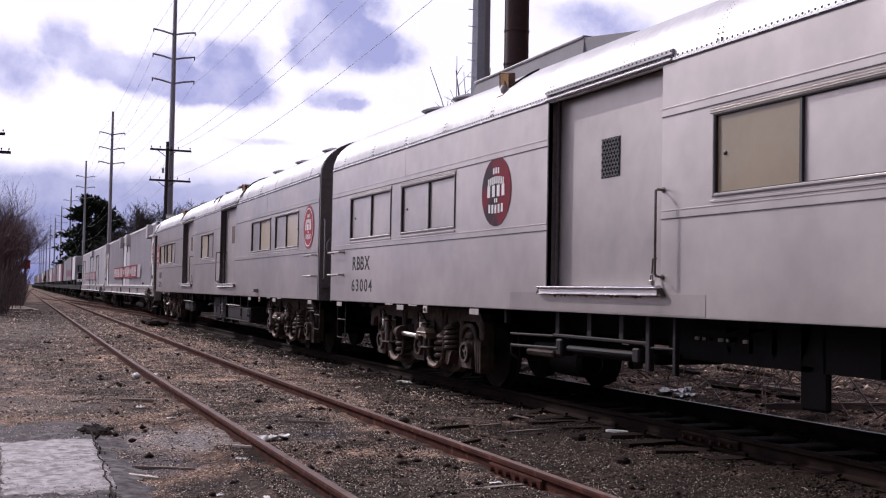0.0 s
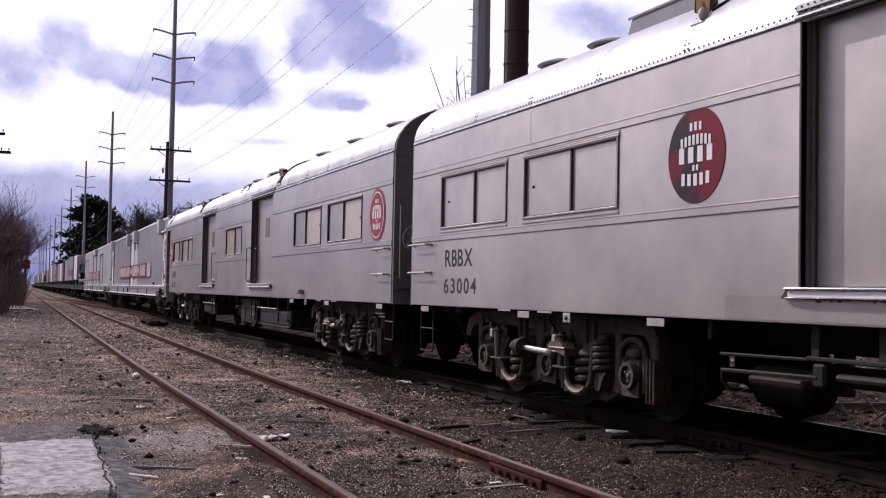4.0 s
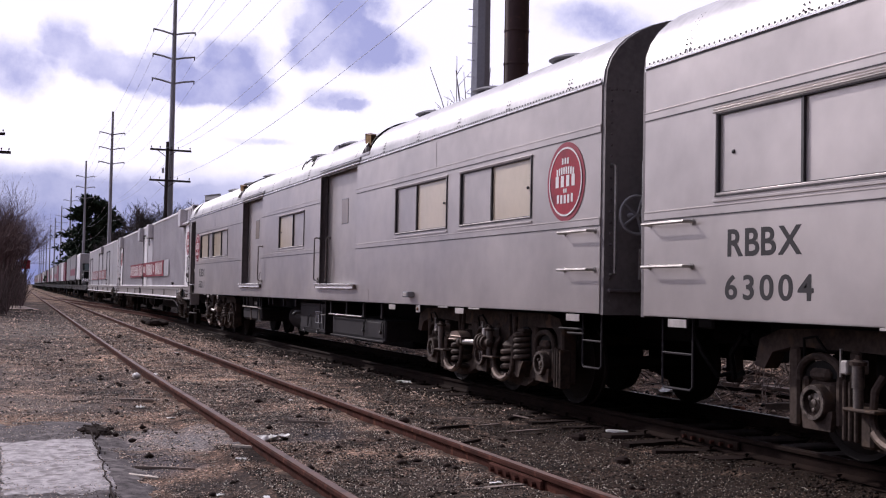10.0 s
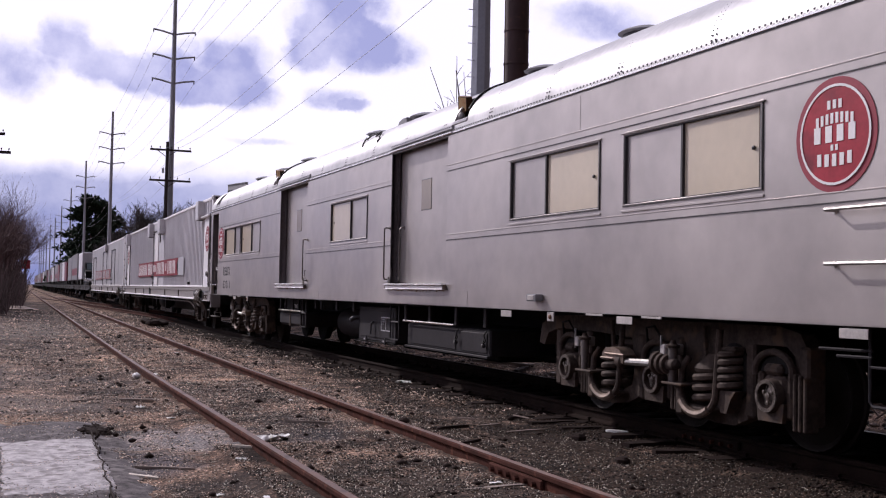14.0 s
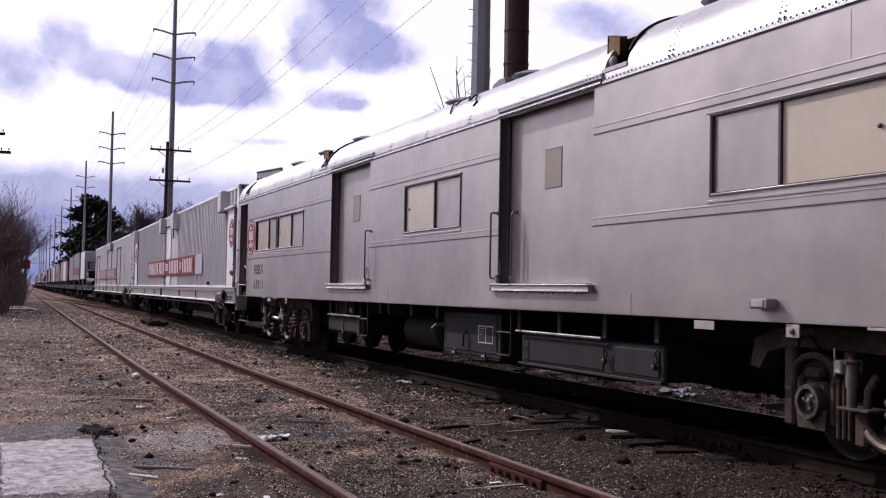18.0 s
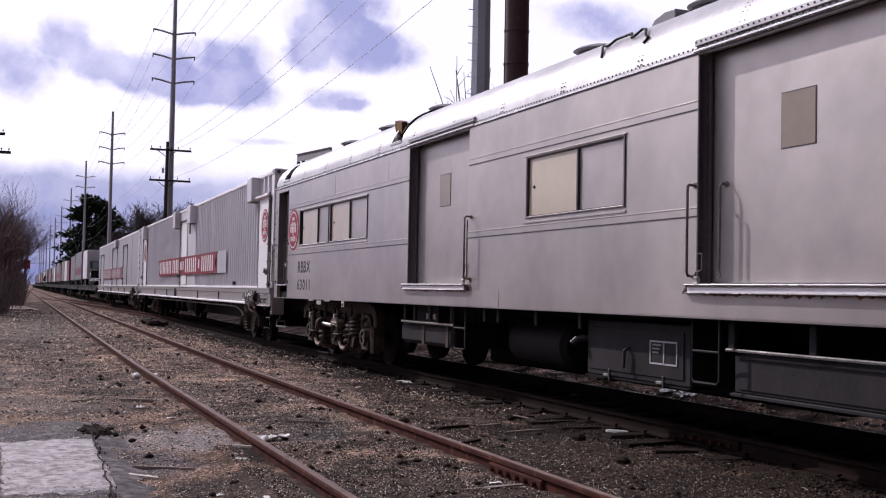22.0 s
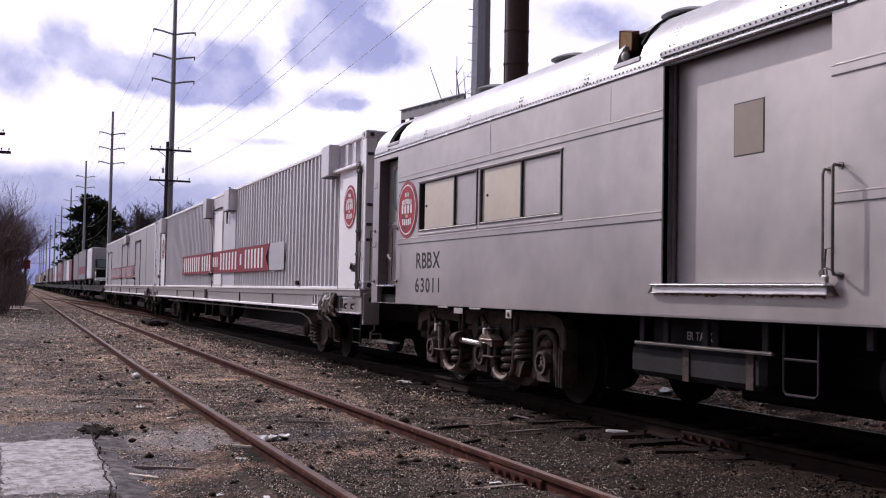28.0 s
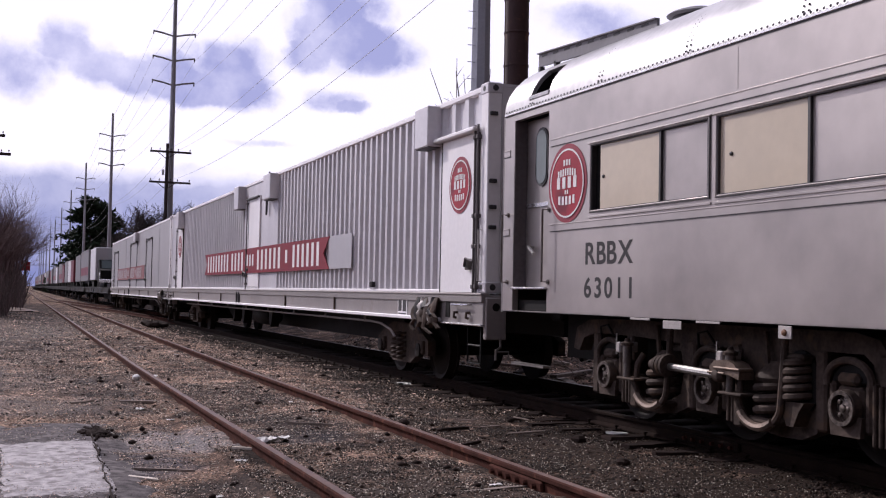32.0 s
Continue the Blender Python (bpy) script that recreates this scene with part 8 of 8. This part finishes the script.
def build_gravel():
    scatter("gravel", "brown and grey crushed stone between the tracks", 150000, (0.2, 5.9, 5.0, 26.0), (0.0035, 0.0105), STONE, 1,
            lambda x, y: off_rails(x, y) and not oily(x, y) and (x < 1.9 or y > 8.2 + noise.noise((x, y, 3)) or noise.noise((x * 9, y * 9, 5)) > 0.22))
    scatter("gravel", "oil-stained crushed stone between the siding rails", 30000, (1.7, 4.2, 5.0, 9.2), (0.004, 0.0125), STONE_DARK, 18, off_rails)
    scatter("gravel", "darker crushed stone beside the main track", 80000, (3.5, 6.0, 5.0, 24.0), (0.004, 0.014), STONE_DARK, 10, lambda x, y: off_rails(x, y) and oily(x, y))
    scatter("gravel", "brown and grey crushed stone farther along the tracks", 40000, (-3.0, 8.8, 11.5, 60.0), (0.007, 0.024), STONE, 2, off_rails)
    scatter("pebbles", "pale pebbles scattered in the gravel", 34000, (-1.0, 4.3, 5.0, 40.0), (0.0035, 0.010), PEBBLE, 3, off_rails)
    scatter("pebbles", "small pale pebbles by the near rails", 34000, (1.6, 6.0, 5.0, 16.0), (0.0022, 0.0075), PEBBLE, 16, off_rails)
    scatter("gravel", "brown stones on the bank beyond the train", 9000, (8.3, 13.0, 6.0, 30.0), (0.010, 0.05), STONE, 4, off_rails)
    scatter("ballast", "oily ballast round the main track, darkened for shade under the train", 36000, (5.5, 8.7, 4.0, 45.0), (0.007, 0.026), BALLAST, 9, off_rails)
    scatter("dirt_clods", "black clods of coal dirt in the gravel", 1100, (0.9, 6.2, 5.5, 30.0), (0.010, 0.05), CLOD, 6, off_rails, 0.6)


build_gravel()
build_apron()


def crumple(name, label, x, y, w, h, mat, seed, z=None, turn=0.0, loft=0.22):
    """A crumpled sheet lying on the ground."""
    rng = random.Random(seed)
    s = Shape()
    nx, ny = 8, 5
    z = surface(x, y) if z is None else z
    ca, sa = math.cos(turn), math.sin(turn)
    vs = []
    for k in (0, 1):
        rng2 = random.Random(seed)
        for j in range(ny + 1):
            for i in range(nx + 1):
                a, b = (i / nx - 0.5) * w + rng2.uniform(-0.1, 0.1) * w / 4, (j / ny - 0.5) * h + rng2.uniform(-0.3, 0.3) * h / 4
                u = rng2.uniform(0, 1) * min(w, h) * loft
                vs.append((x + a * ca - b * sa, y + a * sa + b * ca, z + 0.006 + u - 0.004 * k))
    m = (nx + 1) * (ny + 1)
    fs = []
    for j in range(ny):
        for i in range(nx):
            q = j * (nx + 1) + i
            fs += [(q, q + 1, q + nx + 2, q + nx + 1), (m + q, m + q + nx + 1, m + q + nx + 2, m + q + 1)]
    s.add(vs, fs)
    return tagged(part(name, s, mat, smooth=0), label, "litter", "litter in the yard")


def stick(name, label, x, y, length, wid, thick, turn, mat, group="scrap wood in the yard", lift=0.0, tip=0.3):
    """A split length of wood lying flat, thinner at its ends."""
    s = Shape()
    z = surface(x, y) + thick * 0.5 + lift
    a = radians(turn)
    d, e = Vector((math.cos(a), math.sin(a), 0)), Vector((-math.sin(a), math.cos(a), 0))
    rows = ((-0.5, tip), (-0.44, 0.8), (-0.1, 1.0), (0.2, 0.9), (0.42, 0.75), (0.5, tip * 0.8))
    vs = []
    for q, k in rows:
        c = Vector((x, y, z)) + d * length * q + e * (0.1 * wid * math.sin(q * 9))
        for sy, sz in ((-1, -1), (1, -1), (1, 1), (-1, 1)):
            vs.append(c + e * sy * wid / 2 * k + Vector((0, 0, sz * thick / 2 * (0.6 + 0.4 * k))))
    fs = [(0, 3, 2, 1), (20, 21, 22, 23)]
    for i in range(5):
        for j in range(4):
            fs.append((i * 4 + j, i * 4 + (j + 1) % 4, (i + 1) * 4 + (j + 1) % 4, (i + 1) * 4 + j))
    s.add(vs, fs)
    return tagged(part(name, s, mat), label, "wood scrap", group)


def build_litter():
    rng = random.Random(8)
    s = Shape()
    lump(s, (1.94, 16.13, surface(1.94, 16.13) + 0.045), 0.055, random.Random(1), 14, 0.9)
    tagged(part("plastic_ball", s, PAPER), "dirty white ball beside the siding rail", "litter", "litter in the yard")
    crumple("paper_scrap", "torn white paper beside the rail", 2.22, 16.7, 0.16, 0.12, PAPER, 2)
    crumple("plastic_rag", "twisted white plastic rag between the rails", 2.26, 9.40, 0.30, 0.12, PAPER, 3, turn=0.3, loft=0.45)
    crumple("paper_cup", "crushed pale cup on the gravel", 1.57, 12.6, 0.09, 0.10, PAPER, 4, loft=0.3)
    crumple("paper_scrap", "white scrap near the train's track", 5.98, 16.3, 0.22, 0.18, PAPER, 5)
    crumple("paper_scrap", "small white scrap on the gravel", 1.72, 11.4, 0.08, 0.05, PAPER, 6)
    crumple("paper_scrap", "white folded scrap beside the near rail", 1.68, 6.95, 0.12, 0.05, PAPER, 7, turn=0.5)
    crumple("paper_scrap", "white crumb of paper beside the near rail", 1.40, 7.15, 0.05, 0.04, PAPER, 9)
    crumple("paper_scrap", "grey scrap beside the near rail", 1.78, 8.35, 0.08, 0.05, PAPER, 11)
    crumple("paper_scrap", "white scrap in the gravel ahead", 2.05, 11.55, 0.1, 0.05, PAPER, 12)
    stick("splinter", "pale split stick on the apron edge", 1.02, 7.98, 0.30, 0.045, 0.02, -50, PALEWOOD, tip=0.15)
    stick("splinter", "pale split stick beside the near rail", 1.97, 8.88, 0.32, 0.03, 0.02, -35, PALEWOOD)
    stick("stick", "dark weathered lath on the gravel", 1.22, 8.33, 0.46, 0.03, 0.02, -28, SCRAPWOOD)
    stick("stick", "grey lath lying by the rubble", 1.70, 13.2, 0.62, 0.06, 0.03, -20, SCRAPWOOD)
    stick("splinter", "white split strip of wood near the main rail", 6.03, 10.02, 0.24, 0.05, 0.025, -48, PAPER, lift=0.012)
    for x, y, ln, wid, turn in ((5.67, 11.52, 0.30, 0.14, 2), (5.77, 10.97, 0.55, 0.14, 5), (5.80, 10.38, 0.44, 0.13, -6), (5.89, 9.18, 0.58, 0.16, 8), (5.79, 8.60, 0.40, 0.12, -14)):
        stick("plank", "dark rotten tie end beside the main rail", x, y, ln, wid, 0.05, turn, TIE, lift=-0.022, tip=0.8)
    stick("stick", "dark stick in the gravel between the tracks", 4.24, 10.19, 0.48, 0.04, 0.03, 17, TIE)
    stick("stick", "short dark stick between the tracks", 3.96, 9.03, 0.34, 0.03, 0.025, 36, TIE)
    stick("stick", "thin pale twig by the main rail", 5.51, 11.2, 0.34, 0.012, 0.012, 96, DEADWOOD, lift=0.05)
    for x, y, r in ((3.95, 10.73, 0.06), (5.33, 9.56, 0.075), (4.89, 8.02, 0.065)):
        s = Shape()
        lump(s, (x, y, surface(x, y) + r * 0.3), r, rng, 9, 0.62)
        tagged(part("dirt_clod", s, CLOD, smooth=0), "black clod of coal dirt lying in the gravel", "dirt clod", "black clods between the tracks")
    crumple("paper_scrap", "white scrap under the siding rail", 3.20, 6.87, 0.09, 0.05, PAPER, 14)
    stick("plank", "grey board half buried in gravel", 3.15, 6.75, 0.5, 0.05, 0.016, 10, SCRAPWOOD, lift=-0.004)
    for k in range(14):
        x, y = rng.uniform(0.2, 5.2), rng.uniform(9, 26)
        if off_rails(x, y):
            stick("stick", "short dark stick lying on the gravel", x, y, rng.uniform(0.12, 0.5), rng.uniform(0.015, 0.04), 0.02, rng.uniform(-60, 60), rng.choice((SCRAPWOOD, DEADWOOD, TIE)))
    for k in range(10):
        x, y = rng.uniform(0.9, 5.8), rng.uniform(7, 26)
        if off_rails(x, y):
            crumple("paper_scrap", "small pale scrap on the gravel", x, y, rng.uniform(0.04, 0.09), rng.uniform(0.03, 0.06), PAPER, 40 + k)
    s = Shape()
    for k in range(16):
        lump(s, (rng.uniform(5.2, 5.8), rng.uniform(39.8, 42.2), -0.02), rng.uniform(0.06, 0.2), rng)
    tagged(part("rubble_heap", s, CLOD), "low heap of dark rubble by the siding", "rubble", kind="stuff")
    s = Shape()
    lump(s, (0.7, 62, -0.1), 1.9, rng, 18, 0.13)
    tagged(part("sand_heap", s, STONE), "low pale heap of sand at the yard edge", "sand heap")
    # far bank: boards, rag, brick, branches
    crumple("plastic_rag", "white torn plastic sheet on the far bank", 8.98, 13.45, 0.60, 0.34, PLASTIC, 21, turn=0.6, loft=0.28)
    crumple("plastic_rag", "white bit of plastic on the far bank", 8.88, 12.98, 0.3, 0.2, PLASTIC, 22, loft=0.28)
    b = part("brick", box(-0.1, 0.1, -0.05, 0.05, 0, 0.065, b=0.006), BRICK)
    b.matrix_basis = pose(8.62, 11.45, surface(8.62, 11.45), 4, 6, 35)
    tagged(b, "broken red brick on the far bank", "brick")
    for k in range(20):
        x, y = rng.uniform(8.6, 11.0), rng.uniform(9, 20)
        stick("plank", "grey rotten plank on the far bank", x, y, rng.uniform(0.6, 2.0), rng.uniform(0.08, 0.18), 0.05, rng.uniform(30, 110), rng.choice((SCRAPWOOD, SCRAPWOOD, TIE)), "planks on the far bank", rng.uniform(0, 0.08), 0.8)
    stick("stick", "long pale pole on the far bank", 9.2, 10.4, 1.8, 0.09, 0.08, -8, DEADWOOD, "planks on the far bank", 0.05)
    s = Shape()
    for k in range(850):
        x, y = (rng.uniform(9.2, 14.5), rng.uniform(5, 34)) if k < 620 else (rng.uniform(8.75, 11.5), rng.uniform(6, 17))
        p = Vector((x, y, surface(min(x, 15), y)))
        d = Vector((rng.uniform(-1, 1), rng.uniform(-1, 1), rng.uniform(-0.05, 0.55))).normalized()
        ln = rng.uniform(0.5, 1.8)
        s.tube([p, p + d * ln * 0.5 + Vector((0, 0, rng.uniform(0, 0.1))), p + d * ln], rng.uniform(0.004, 0.015), 4, 0.003, caps=False)
    tagged(part("dead_branches", s, DEADWOOD), "tangle of dead branches on the far bank", "branches", kind="stuff")
    s = Shape()
    for k in range(900):
        x, y = rng.uniform(12.0, 19.0), rng.uniform(4, 60)
        p = Vector((x, y, 0.1))
        d = Vector((rng.uniform(-0.5, 0.5), rng.uniform(-0.5, 0.5), 1)).normalized()
        ln = rng.uniform(0.8, 2.4)
        s.tube([p, p + d * ln * 0.6, p + d * ln + Vector((rng.uniform(-0.2, 0.2), rng.uniform(-0.2, 0.2), 0))], 0.012, 3, 0.004, caps=False)
    tagged(part("brush", s, TWIG), "bare brown brush behind the tracks", "bushes", kind="stuff")


build_litter()


def build_ties():
    """Old wooden ties: one mesh shared by alike pieces."""
    rng = random.Random(31)
    shapes = []
    for k in range(4):
        s = Shape()
        s.box(-1.3, 1.3, -0.11, 0.11, -0.17, 0.0, b=0.02)
        s.v = [(x + rng.uniform(-0.03, 0.03), y + rng.uniform(-0.012, 0.012), z + rng.uniform(-0.012, 0.008)) for x, y, z in s.v]
        me = s.mesh("tie")
        me.materials.append(TIE)
        shapes.append(me)
    plate = Shape().box(-0.16, 0.16, -0.09, 0.09, -0.004, 0.014, b=0.006)
    plate = plate.mesh("tie_plate")
    plate.materials.append(RAILDARK)
    spike = Shape()
    spike.box(-0.011, 0.011, -0.008, 0.008, -0.05, 0.02)
    spike.box(-0.02, 0.028, -0.015, 0.015, 0.02, 0.034, b=0.006)
    spike = spike.mesh("spike")
    spike.materials.append(RAILDARK)

    def fasten(track, x, y, z, turn):
        part("tie_plate", plate, None, track).matrix_basis = pose(x, y, z, 0, 0, turn)
        for sx, sy in ((-0.1, -0.05), (0.1, 0.05)):
            part("spike", spike, None, track).matrix_basis = pose(x + sx, y + sy, z + 0.012 + rng.uniform(0, 0.012), 0, 0, 180 if sx > 0 else 0)
    y = 2.0
    while y < 70:
        if 5 < y < 24:
            for off in (-0.755, 0.755):
                fasten(MAIN_TRACK, main_line(y) + off, y, -0.158, 0)
        ob = part("tie", rng.choice(shapes), None, MAIN_TRACK)
        ob.matrix_basis = pose(main_line(y) + rng.uniform(-0.06, 0.06), y, -0.152 + rng.uniform(-0.006, 0.0), 0, rng.uniform(-0.6, 0.6), rng.uniform(-2, 2))
        y += rng.uniform(0.50, 0.62)
    y = 2.0
    while y < 45:
        ob = part("tie", rng.choice(shapes), None, SIDING)
        ob.matrix_basis = pose(side_line(y) + rng.uniform(-0.05, 0.05), y, -0.10 + rng.uniform(-0.01, 0.004), 0, rng.uniform(-0.4, 0.4), rng.uniform(-2, 2))
        y += rng.uniform(0.50, 0.62)


def build_main_joint():
    """A bolted joint in the near rail of the main track."""
    y = JOINT_Y
    x = main_line(y) - 0.755
    bar = part("joint_bar", box(x - 0.05, x + 0.05, y - 0.45, y + 0.45, -0.125, -0.04, b=0.012), RAILDARK, MAIN_TRACK)
    for k in (-0.36, -0.22, -0.08, 0.08, 0.22, 0.36):
        part("bolt", Shape().lathe((x - 0.085, y + k, -0.085), (1, 0, 0), ((0, 0.018), (0.03, 0.022), (0.17, 0.022)), 6), RUST, bar)


JOINT_Y = 8.75
build_main_joint()
build_ties()

motions()
